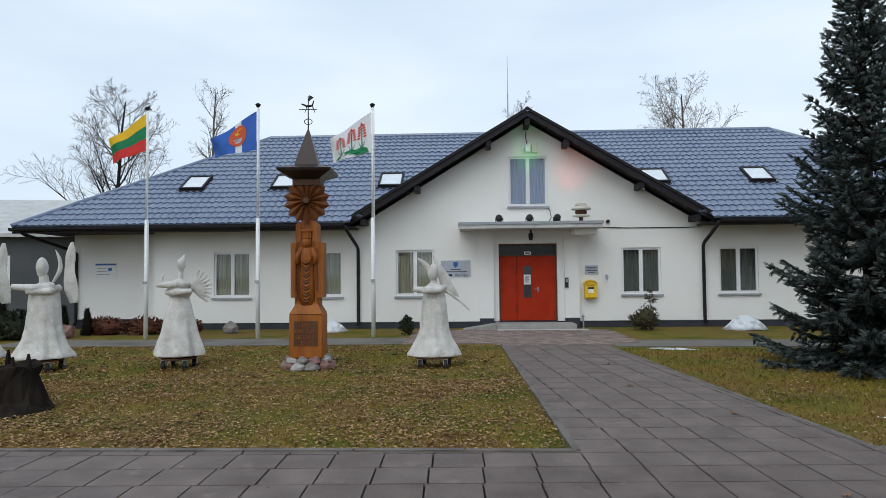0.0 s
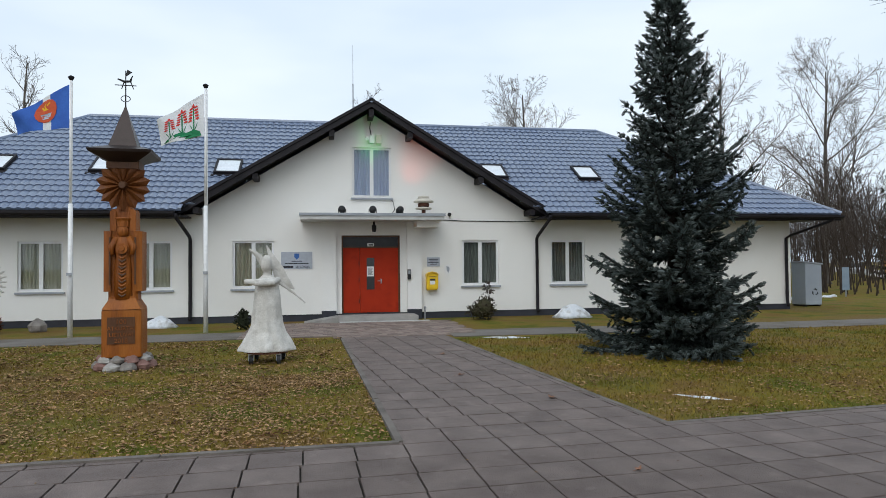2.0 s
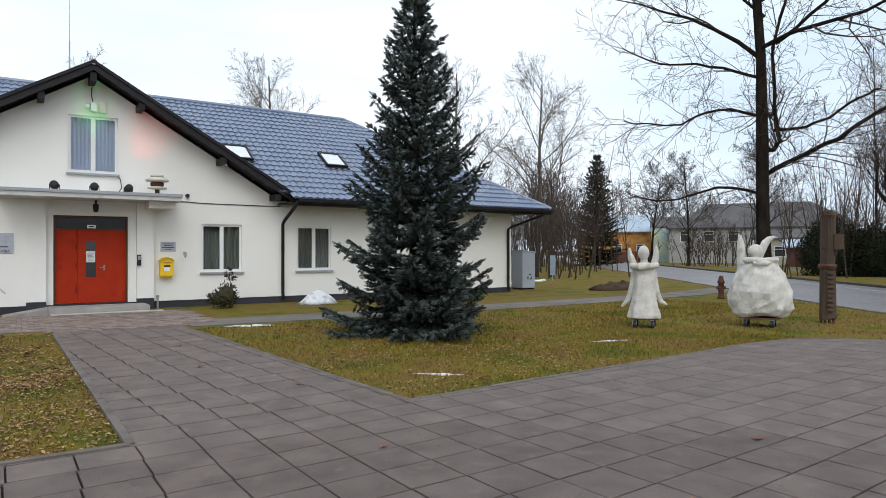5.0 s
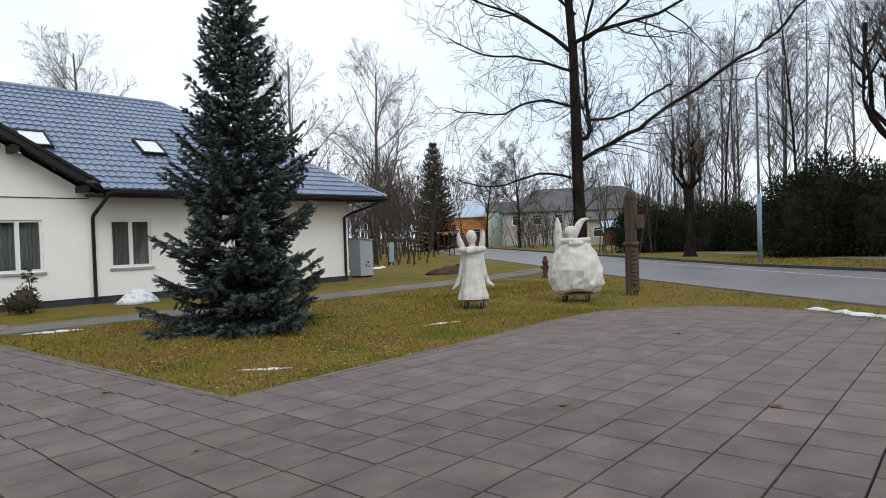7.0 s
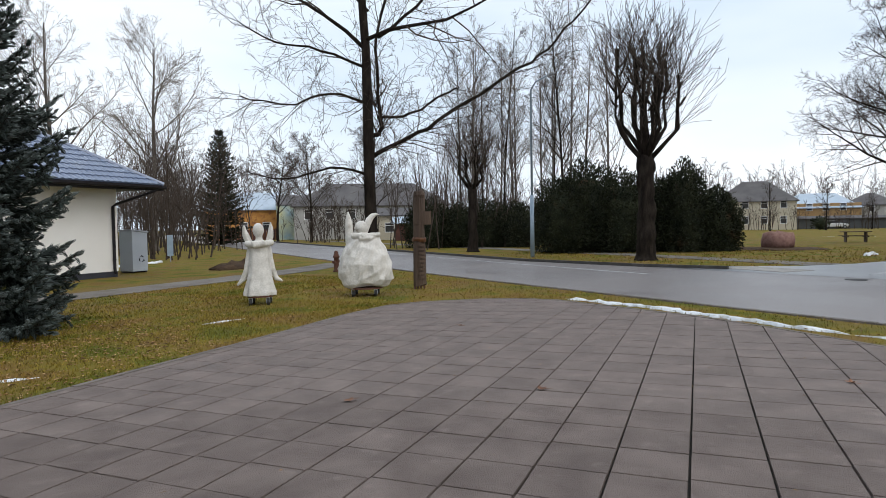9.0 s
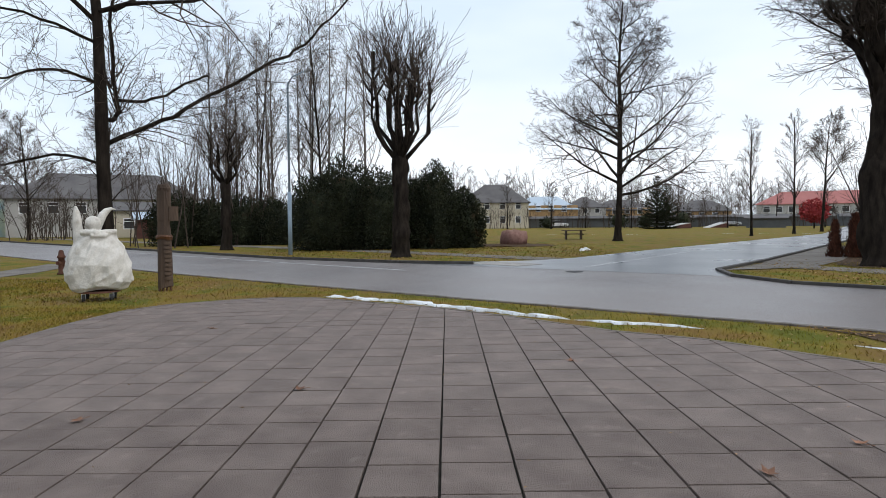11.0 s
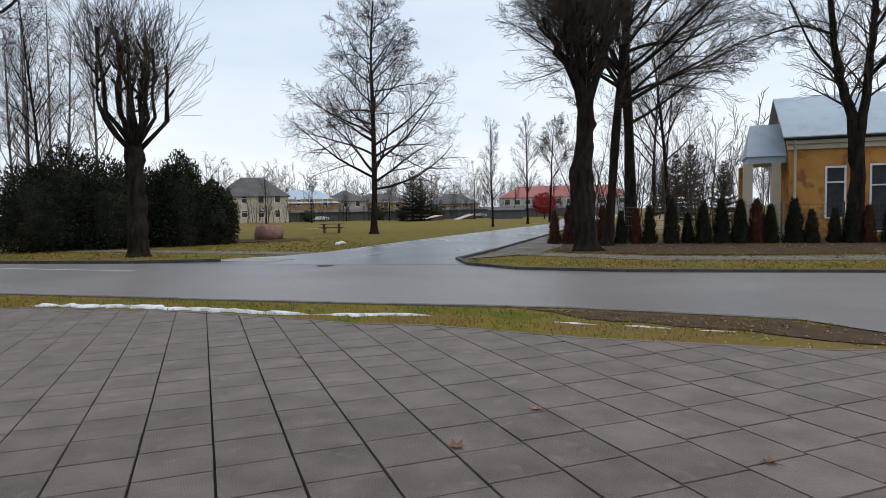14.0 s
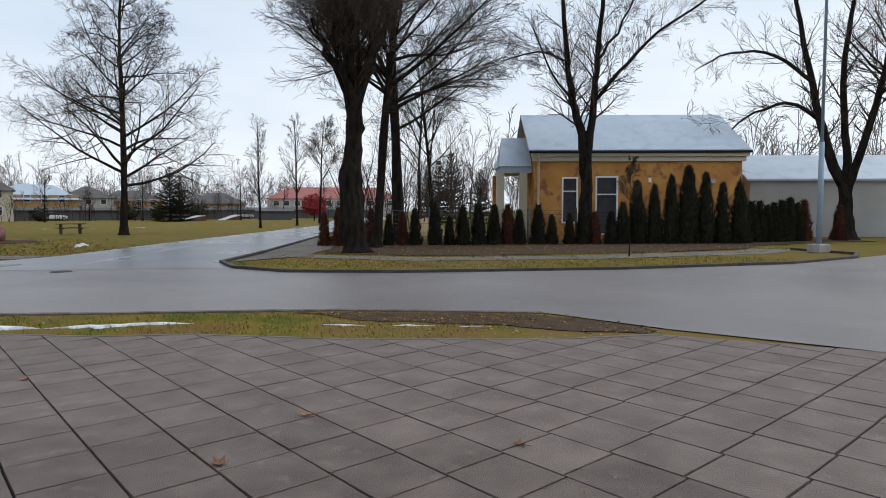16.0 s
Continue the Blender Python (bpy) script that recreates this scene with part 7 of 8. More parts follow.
part("trunk", Bag().tube([(0, 0, 0), (0, 0, 2)], [0.12, 0.08], 8), bark, scene.objects["red_shrub"])

# thuja hedge at the corner
for i in range(22):
    u = i / 21
    x, y = 27.3 - 7.6 * u, -13.9 - 12.6 * u
    kind = 2 if i in (0, 1, 3, 5, 12, 18, 22) else i % 2
    thuja(x + random.uniform(-0.12, 0.12), y + random.uniform(-0.12, 0.12), kind, random.uniform(0.8, 1.22), "rusty brown young thuja in the hedge" if kind == 2 else "dark green young thuja in the hedge")
for i in range(7):
    u = i / 6
    thuja(19.9 - 3.0 * u, -26.7 - 3.9 * u, 3, (0.98, 0.85, 0.95, 1.22, 1.0, 0.85, 0.98)[i], "tall dark green thuja in the hedge")
for i in range(9):
    u = i / 8
    thuja(17.2 - 1.0 * u, -31.5 - 4.2 * u, 0 if i != 8 else 2, random.uniform(1.15, 1.4), "dark green young thuja beside the hall")
for x, y, kind, s in ((15.2, -37.5, 2, 1.2), (12.2, -38, 0, 1.3), (11.2, -38.6, 0, 1.1)):
    thuja(x, y, kind, s, "thuja shrub beside the hall")

# leafless scrub: too many to count
def scrub(name, spots, h, seed, n, material, label):
    rng = random.Random(seed)
    b = Bag()
    for x, y, w in spots:
        for k in range(n):
            p = Vector((x + rng.gauss(0, w), y + rng.gauss(0, w), 0))
            d = Vector((rng.gauss(0, 0.12), rng.gauss(0, 0.12), 1)).normalized()
            grow(b, rng, p, d, h * rng.uniform(0.45, 1.05), 0.05, 2, [(0,) * 5, (0,) * 5, (9, 0.32, 34, 0.04, 0.06), (4, 0.45, 38, 0.03, 0.14), (0, 0, 0, 0, 0.15)], b)
    return tagged(part(name, b, material), label, "scrub", kind="stuff")


scrub("scrub_by_road", [(31, 34, 2.5), (36, 38, 2.5), (40, 43, 3), (45, 48, 3), (50, 54, 4), (27, 29.5, 1.2)], 8.0, 1, 22, twig_mat, "brown leafless scrub along the road")
scrub("scrub_behind_bushes", [(46, 19, 2.0), (48, 14, 2.5), (50, 23, 2.5), (42, 22, 1.8)], 9.0, 2, 20, twig_mat, "brown leafless scrub behind the evergreens")
THIN[0] = 0.035
scrub("far_wood", [(150 + 14 * i, 30 - 22 * i, 9) for i in range(9)] + [(95, 95, 9), (110, 85, 9), (125, 70, 9), (135, 55, 9), (75, 80, 8), (60, 72, 7), (60, -70, 8), (80, -85, 9), (40, -80, 8)], 13.0, 3, 55, twig_hazed, "far leafless woodland, greyed by painted haze")
THIN[0] = 0.014
scrub("garden_scrub", [(122, -4, 2.5), (125, -16, 3), (128, -26, 3), (124, -34, 3), (126, -44, 3), (60, 40, 2), (66, 46, 2), (132, -62, 4), (140, -75, 4)], 5.0, 4, 26, twig_mat, "leafless garden bushes before the far houses")
THIN[0] = 0.008
scrub("yard_scrub", [(33, -20, 1.6), (37, -25, 2.0), (42, -31, 2.4), (36, -31, 2.0), (48, -34, 2.5), (54, -40, 3.0)], 7.5, 5, 15, twig_mat, "brown leafless scrub in the yard behind the hedge")
for k, (x, y, h) in enumerate(((62, -46, 7.5), (66, -51, 9.0), (58, -49, 6.5), (70, -50, 7.0))):
    spruce(x, y, h, h * 0.26, 86 + k, "dark conifer behind the yard", yew_mat, whorls=20, dense=0.9)
for dx, dy, z, r, rz in ((0, 0, 1.4, 1.8, 1.8), (1, -5, 1.2, 1.5, 1.6), (2, -12, 1.5, 2, 2.0), (0, 13, 1.0, 1.4, 1.4)):
    bush("garden_evergreen", 121 + dx, -24 + dy, [(0, 0, z, r, r, rz)], 130, 0.45, yew_mat, "dark rounded garden evergreen before the far houses", group="evergreens", seed=12)
rng = random.Random(8)
for k in range(9):
    bare_tree(118 + rng.uniform(-6, 6), 4 - 7.5 * k, rng.uniform(6, 9.5), 0.1, SLIM if k % 2 else ROUND, 140 + k, "small bare tree at the edge of the field", limbs_from=0.25)


# ---- houses round about ----
def house(name, x, y, rz, w, d, h, rise, wall, roof, label, wins=(), over=0.4, hip=False, extra=None):
    """A house with its long front along local x, facing local -y. wins: (x, z, width, height)."""
    t = thing(name, x, y, 0, rz, label, "house", "houses")
    b = Bag()
    us = sorted({-w / 2, w / 2, *[q[0] - q[2] / 2 for q in wins], *[q[0] + q[2] / 2 for q in wins]})
    zs = sorted({0, h, *[q[1] for q in wins], *[q[1] + q[3] for q in wins]})
    for u0, u1 in zip(us, us[1:]):
        for z0, z1 in zip(zs, zs[1:]):
            uc, zc = (u0 + u1) / 2, (z0 + z1) / 2
            if not any(abs(uc - q[0]) < q[2] / 2 and q[1] < zc < q[1] + q[3] for q in wins):
                b.add([(u0, -d / 2, z0), (u1, -d / 2, z0), (u1, -d / 2, z1), (u0, -d / 2, z1)], [(0, 1, 2, 3)])
    b.add([(-w / 2, -d / 2, 0), (-w / 2, d / 2, 0), (w / 2, d / 2, 0), (w / 2, -d / 2, 0), (-w / 2, -d / 2, h), (-w / 2, d / 2, h), (w / 2, d / 2, h), (w / 2, -d / 2, h)], [(0, 1, 5, 4), (1, 2, 6, 5), (2, 3, 7, 6)])
    if not hip:
        for s in (-1, 1):
            b.add([(s * w / 2, -d / 2, h), (s * w / 2, d / 2, h), (s * w / 2, 0, h + rise)], [(0, 1, 2)])
    part("wall", b, wall, t)
    r = Bag()
    e, k = over, rise / (d / 2)
    in_ = (d / 2 if hip else 0)
    for lift in (0.0, 0.12):
        c = [(-w / 2 - e, -d / 2 - e, h - e * k + lift), (w / 2 + e, -d / 2 - e, h - e * k + lift), (w / 2 + e, d / 2 + e, h - e * k + lift), (-w / 2 - e, d / 2 + e, h - e * k + lift), (-w / 2 - e + (in_ + e if hip else 0), 0, h + rise + lift), (w / 2 + e - (in_ + e if hip else 0), 0, h + rise + lift)]
        r.add(c, [(0, 1, 5, 4), (2, 3, 4, 5)] + ([(1, 2, 5), (3, 0, 4)] if hip else []))
    r.add([(-w / 2 - e, -d / 2 - e, h - e * k), (w / 2 + e, -d / 2 - e, h - e * k), (w / 2 + e, -d / 2 - e, h - e * k + 0.12), (-w / 2 - e, -d / 2 - e, h - e * k + 0.12)], [(0, 1, 2, 3)])
    part("roof", r, roof, t)
    for q in wins:
        ww = part("window", Bag().box(q[0] - q[2] / 2, q[0] + q[2] / 2, -d / 2 + 0.08, -d / 2 + 0.1, q[1], q[1] + q[3]), dark_room, t)
        x0, x1, z0, z1, e2 = q[0] - q[2] / 2, q[0] + q[2] / 2, q[1], q[1] + q[3], 0.09
        part("frame", Bag().box(x0, x1, -d / 2 - 0.02, -d / 2 + 0.07, z0, z0 + e2).box(x0, x1, -d / 2 - 0.02, -d / 2 + 0.07, z1 - e2, z1).box(x0, x0 + e2, -d / 2 - 0.02, -d / 2 + 0.07, z0 + e2, z1 - e2).box(x1 - e2, x1, -d / 2 - 0.02, -d / 2 + 0.07, z0 + e2, z1 - e2).box(x0 + e2, x1 - e2, -d / 2 - 0.02, -d / 2 + 0.07, z0 + (z1 - z0) * 0.68, z0 + (z1 - z0) * 0.68 + 0.07), white_plastic, ww)
    return t


# the yellow house behind the hedge: front from (26.4, -26.0) to (19.4, -35.2)
yx, yy, ya = 25.9, -33.0, math.degrees(math.atan2(-35.2 + 26.0, 19.4 - 26.4))
yh = house("yellow_house", yx, yy, ya, 11.4, 8.0, 5.0, 2.3, yellow_wall, blue_roof, "old yellow plastered house with a pale blue tin roof", [(-3.75, 0.9, 0.9, 2.55), (-1.72, 0.25, 1.25, 3.25)], over=0.35)
part("cornice", Bag().box(-5.9, 5.9, -4.3, -4.0, 4.55, 4.74).box(-5.85, 5.85, -4.16, -4.0, 4.3, 4.55), cream_wall, yh)
part("gutter", Bag().tube([(-6.05, -4.42, 4.8), (6.05, -4.42, 4.8)], [0.07, 0.07], 8), dark_trim, yh)
part("downpipe", Bag().tube([(-5.5, -4.1, 0), (-5.5, -4.1, 4.3), (-5.6, -4.4, 4.75)], [0.06] * 3, 8), cream_wall, yh)
part("wall_lamp", Bag().box(3.9, 4.2, -4.14, -4.0, 3.1, 3.3), steel, yh)
part("wall_lamp", Bag().box(0.55, 0.7, -4.1, -4.0, 3.15, 3.4), paper, yh)
pf = Bag()
pf.box(-7.5, -5.72, -3.0, 0.5, 3.75, 4.1)
pf.add([(-7.6, -3.15, 4.1), (-5.75, -3.15, 4.1), (-5.75, 0.6, 4.1), (-7.6, 0.6, 4.1), (-7.3, -1.2, 5.9), (-5.75, -1.2, 5.9)], [(0, 1, 5, 4), (2, 3, 4, 5), (3, 0, 4), (0, 3, 2, 1)])
part("porch_roof", pf, blue_roof, yh)
for px, py in ((-7.5, -2.8), (-6.2, -2.8), (-7.5, 0.2)):
    part("porch_post", Bag().box(px - 0.22, px + 0.22, py - 0.2, py + 0.2, 0, 3.75), cream_wall if py < 0 else yellow_wall, yh)
hall = house("grey_hall", 17.0, -43.2, ya, 15.0, 6.0, 3.5, 1.5, grey_wall, blue_roof, "long grey plastered hall with a low pale roof", over=0.3)
hall.location = (18.4, -46.2, 0)
sand = Bag().lathe([(1.5, 0), (1.1, 0.5), (0.5, 1.0), (0.1, 1.15)], (31.5, -22.5, 0), 20, wob=0.2)
tagged(part("sand_heap", sand, mat("sand", [(0.42, 0.30, 0.17), (0.5, 0.37, 0.22)], 4, 0.95, 0.6, 50), smooth=True), "heap of pale sand in the yard", "sand heap", kind="stuff")
# mesh fence behind the hedge
fen = thing("mesh_fence", 0, 0, 0, 0, "grey wire mesh fence behind the thuja hedge", "fence")
FA, FB = Vector((28.6, -14.6)), Vector((16.4, -36.0))
for k in range(11):
    p = FA.lerp(FB, k / 10)
    part("post", Bag().box(p.x - 0.03, p.x + 0.03, p.y - 0.03, p.y + 0.03, 0, 1.75), dark_wall, fen)
for k in range(8):
    z = 0.15 + 0.21 * k
    part("wire", Bag().tube([(FA.x, FA.y, z), (FB.x, FB.y, z)], [0.008, 0.008], 4), dark_wall, fen)
wv = Bag()
for k in range(240):
    p = FA.lerp(FB, k / 239)
    wv.tube([(p.x, p.y, 0.1), (p.x, p.y, 1.7)], [0.004, 0.004], 3, cap=False)
tagged(part("wire_uprights", wv, dark_wall, fen), kind="stuff")

# far side of the road
def rows_of(n, w, z, ww, wh):
    return [(-w / 2 + w * (k + 0.5) / n, z, ww, wh) for k in range(n)]


house("grey_house", 80.5, 48.5, -58 - 90 + 90 + 0, 21, 9, 4.7, 3.0, grey_wall, slate_roof, "long grey house with a dark slate roof", rows_of(7, 20, 2.7, 1.2, 1.4), hip=True)
house("yellow_annexe", 72.0, 38.5, -60, 9, 5, 3.0, 0.8, cream_wall, slate_roof, "low cream annexe in front of the grey house", [(-2, 0.9, 1.2, 1.2)])
house("brown_shed", 66.5, 33.5, -62, 6, 4, 2.0, 0.6, brown_boards, blue_roof, "brown boarded shed with a pale roof")
house("mural_house", 77.0, 59.5, -50, 5, 8, 4.8, 1.5, mural, slate_roof, "end wall painted with a pale blue mural", over=0.1)
house("yellow_block", 78.0, 68.0, -45, 14, 7, 4.6, 2.4, yellow_wall, blue_roof, "yellow house with a pale blue roof up the road", rows_of(4, 13, 1.2, 1.2, 1.4), hip=True)
fnc = thing("board_fence", 74.5, 61.0, 0, -45, "dark board fence in front of the yellow house", "fence")
for k in range(40):
    part("board", Bag().box(-8 + 0.4 * k, -7.64 + 0.4 * k, -0.02, 0.02, 0, 1.5), brown_boards, fnc)
house("cream_house", 131, -1.5, -90, 13, 9, 5.2, 3.4, cream_wall, slate_roof, "cream house with a dark hipped roof at the field's end", rows_of(4, 12, 1.0, 1.1, 1.4) + rows_of(4, 12, 3.7, 1.1, 1.3), hip=True)
house("orange_house", 145, -12.5, -92, 14, 8, 4.0, 2.6, ochre_wall, blue_roof, "orange house with a blue hipped roof", rows_of(4, 11, 3.3, 1.1, 1.4), hip=True)
house("white_house", 150, -22, -95, 9, 8, 4.4, 2.2, grey_wall, slate_roof, "pale house at the field's end", rows_of(3, 8, 3.0, 1.1, 1.4), hip=True)
house("orange_house_far", 155, -31, -97, 13, 8, 3.8, 2.2, ochre_wall, slate_roof, "orange house at the field's end", rows_of(4, 11, 2.8, 1.1, 1.4), hip=True)
house("low_sheds", 134, -22, -96, 40, 4, 1.8, 0.4, dark_wall, slate_roof, "row of low dark sheds along the field")
house("low_sheds_far", 138, -56, -108, 46, 4, 1.9, 0.4, dark_wall, slate_roof, "long dark board fence and sheds beyond the field")
house("low_garage", 114, -47.2, -112, 6, 4, 1.6, 0.3, dark_wall, slate_roof, "low dark garage at the field's edge")
house("cream_cottage", 150, -48, -106, 12, 8, 3.4, 2.2, ochre_wall, slate_roof, "yellow cottage beyond the sheds", rows_of(3, 8, 1.8, 1.1, 1.2), hip=True)
house("red_school", 187, -97, -117, 40, 12, 5.6, 3.4, grey_wall, red_roof, "long pale building with a red roof", rows_of(12, 38, 3.2, 1.8, 1.7), hip=True)
house("dark_barn", -19.8, 25.0, 12, 12, 10, 3.1, 1.6, dark_wall, canopy_grey, "dark grey building with a pale sheet roof", [(3.0, 1.0, 1.2, 1.4)], over=0.3)
house("cottage_up_road", 118, 112, -45, 9, 8, 3.2, 2.4, brown_boards, red_roof, "small brown cottage far up the road")


def parked_car(x, y, rz, material, label):
    t = thing("parked_car", x, y, 0, rz, label, "car", "parked cars")
    bevel(part("body", Bag().prism([(-2.1, 0.35), (-2.1, 0.85), (-1.9, 0.95), (-1.3, 1.0), (0.9, 0.98), (1.9, 0.85), (2.1, 0.6), (2.1, 0.35)], -0.85, 0.85, Matrix.Rotation(radians(90), 4, "X")), material, t), 0.08)
    bevel(part("cabin", Bag().prism([(-1.6, 0.98), (-1.1, 1.45), (0.2, 1.48), (0.9, 0.97)], -0.72, 0.72, Matrix.Rotation(radians(90), 4, "X")), dark_room, t), 0.06)
    part("roof_panel", Bag().box(-1.05, 0.2, -0.7, 0.7, 1.47, 1.51), material, t)
    for sx in (-1.3, 1.35):
        for sy in (-0.8, 0.8):
            w = part("wheel", Bag().tube([(sx, sy - 0.1, 0.32), (sx, sy + 0.1, 0.32)], [0.32, 0.32], 16), black_rubber, t)
            part("rim", Bag().tube([(sx, sy - 0.105, 0.32), (sx, sy + 0.105, 0.32)], [0.19, 0.19], 12), steel, w)


parked_car(57.5, 61.5, 55, car_silver, "small silver car parked up the road")
parked_car(131, -14, -80, mat("white_car_paint", [(0.6, 0.62, 0.64), (0.7, 0.7, 0.71)], 2, 0.3), "white car parked by the far houses")
parked_car(138, -50, -100, car_silver, "silver car parked beyond the field")

# ---- old snow ----
def snow_patch(pts_w, h, seed, label="thin melting patch of old snow"):
    """An uneven low sheet of snow along a line: (x, y, half width)."""
    b = Bag()
    vs = []
    line = []
    for (x0, y0, w0), (x1, y1, w1) in zip(pts_w, pts_w[1:]):
        k = max(2, int(math.hypot(x1 - x0, y1 - y0) / 0.12))
        line += [(x0 + (x1 - x0) * i / k, y0 + (y1 - y0) * i / k, w0 + (w1 - w0) * i / k) for i in range(k)]
    line.append(pts_w[-1])
    a = Vector(pts_w[-1][:2]) - Vector(pts_w[0][:2])
    nn = Vector((-a.y, a.x)).normalized()
    for i, (x, y, w) in enumerate(line):
        w *= 0.8
        e0 = w * max(0.0, 0.5 + 1.5 * noise.noise(Vector((i * 0.27, seed, 0))) + 1.1 * noise.noise(Vector((i * 0.9, seed, 5))))
        e1 = w * max(0.0, 0.5 + 1.5 * noise.noise(Vector((i * 0.31, seed + 9, 0))) + 1.1 * noise.noise(Vector((i * 0.8, seed, 9))))
        taper = min(1.0, i / 3, (len(line) - 1 - i) / 3)
        for j in range(7):
            u = j / 6
            off = (-e0 + (e0 + e1) * u) * taper
            z = h * math.sin(math.pi * u) ** 0.6 * (0.6 + 0.6 * noise.noise(Vector((x * 4, y * 4, seed)))) * taper
            vs.append((x + nn.x * off, y + nn.y * off, max(z, 0.0) + (0.006 if 0 < j < 6 else -0.02)))
    b.add(vs, [(i * 7 + j, i * 7 + j + 1, i * 7 + 8 + j, i * 7 + 7 + j) for i in range(len(line) - 1) for j in range(6)])
    return tagged(part("snow_patch", b, snow_mat, smooth=True), label, "snow", "snow patches")


snow_patch([(13.9, 3.45, 0.16), (12.9, 1.6, 0.22), (11.8, 0.15, 0.16), (11.1, -0.75, 0.12), (10.8, -1.3, 0.1)], 0.07, 1, "long strip of old snow along the edge of the square")
snow_patch([(10.75, -1.35, 0.12), (10.4, -2.1, 0.16), (10.1, -2.8, 0.1), (9.95, -3.1, 0.06)], 0.05, 2, "strip of old snow on the verge")
snow_patch([(8.75, -4.5, 0.08), (8.3, -4.95, 0.1)], 0.025, 3)
snow_patch([(8.1, -5.25, 0.1), (7.7, -5.7, 0.08)], 0.025, 4)
snow_patch([(7.45, -5.95, 0.08), (7.2, -6.3, 0.06)], 0.025, 5)
snow_patch([(3.75, 14.1, 0.12), (4.1, 13.9, 0.25), (4.75, 13.75, 0.1)], 0.05, 6)
snow_patch([(4.45, 7.4, 0.06), (4.65, 7.15, 0.17), (4.95, 6.95, 0.1)], 0.03, 7)
snow_patch([(-1.2, 14.55, 0.06), (-0.8, 14.45, 0.12), (-0.3, 14.5, 0.05)], 0.02, 8)
snow_patch([(18.5, 24.2, 0.3), (21.5, 25.6, 0.5), (24, 26.5, 0.3)], 0.1, 9)
snow_patch([(19.2, 12.6, 0.1), (20.1, 12.5, 0.15), (20.6, 12.7, 0.08)], 0.04, 10)
snow_patch([(33, -4.6, 0.15), (34, -5.0, 0.3), (34.7, -5.4, 0.12)], 0.18, 11)
snow_patch([(8.5, 8.2, 0.05), (9.0, 8.1, 0.08), (9.3, 8.0, 0.04)], 0.02, 12)
for x, y, r, h in ((7.75, 18.75, 0.62, 0.36), (-4.05, 18.8, 0.5, 0.28)):
    t = Bag().lathe([(r, 0), (r * 0.85, h * 0.3), (r * 0.5, h * 0.75), (r * 0.15, h), (0.03, h * 1.02)], (0, 0, 0), 20, sy=0.75, wob=0.06)
    o = part("snow_heap", t, snow_mat, smooth=True)
    o.location = (x, y, 0)
    tagged(o, "small heap of old snow by the house wall", "snow", "snow heaps")
mud = Bag().lathe([(1.6, 0), (1.2, 0.16), (0.6, 0.24), (0.1, 0.26)], (0, 0, 0), 20, sy=0.5, wob=0.18)
o = part("soil_heap", mud, litter_soil, smooth=True)
o.location = (21.0, 18.6, 0)
tagged(o, "low heap of dark soil on the lawn", "soil heap")

# ---- paving ----
# the joints run in two slowly turning directions: row i, column j
def slab_corner(i, j):
    k = max(-13.0, min(10.0, i))
    x = 6.013 + 0.0788 * k - 0.4826 * j + 0.0016 * k * k - 0.0040 * k * j
    y = 0.394 - 0.4639 * k - 0.0295 * j - 0.0028 * k * k - 0.0013 * k * j
    return Vector((x + (i - k) * 0.045, y - (i - k) * 0.462))


tile_pts = []
for inset, z in ((0.017, -0.022), (0.017, 0.003), (0.0195, 0.0055)):
    for a, b in ((inset, inset), (1 - inset, inset), (1 - inset, 1 - inset), (inset, 1 - inset)):
        tile_pts.append((a - 0.5, b - 0.5, z))
tile_faces = [(0, 1, 5, 4), (1, 2, 6, 5), (2, 3, 7, 6), (3, 0, 4, 7), (4, 5, 9, 8), (5, 6, 10, 9), (6, 7, 11, 10), (7, 4, 8, 11), (8, 9, 10, 11)]
tile_mesh = Bag().add(tile_pts, tile_faces).mesh("paving_slab", slab)
rng = random.Random(77)
far_tiles = Bag()
near = []


def clip_poly(poly, cut, keep=1):
    """The part of a polygon on one side of an edge line."""
    ax, ay, e = cut
    out = []
    side = [keep * (e.x * (py - ay) - e.y * (px - ax)) for px, py in poly]
    for q in range(len(poly)):
        p0, p1, s0, s1 = poly[q - 1], poly[q], side[q - 1], side[q]
        if (s0 <= 0) != (s1 <= 0):
            f = s0 / (s0 - s1)
            out.append((p0[0] + (p1[0] - p0[0]) * f, p0[1] + (p1[1] - p0[1]) * f))
        if s1 <= 0:
            out.append(p1)
    return out


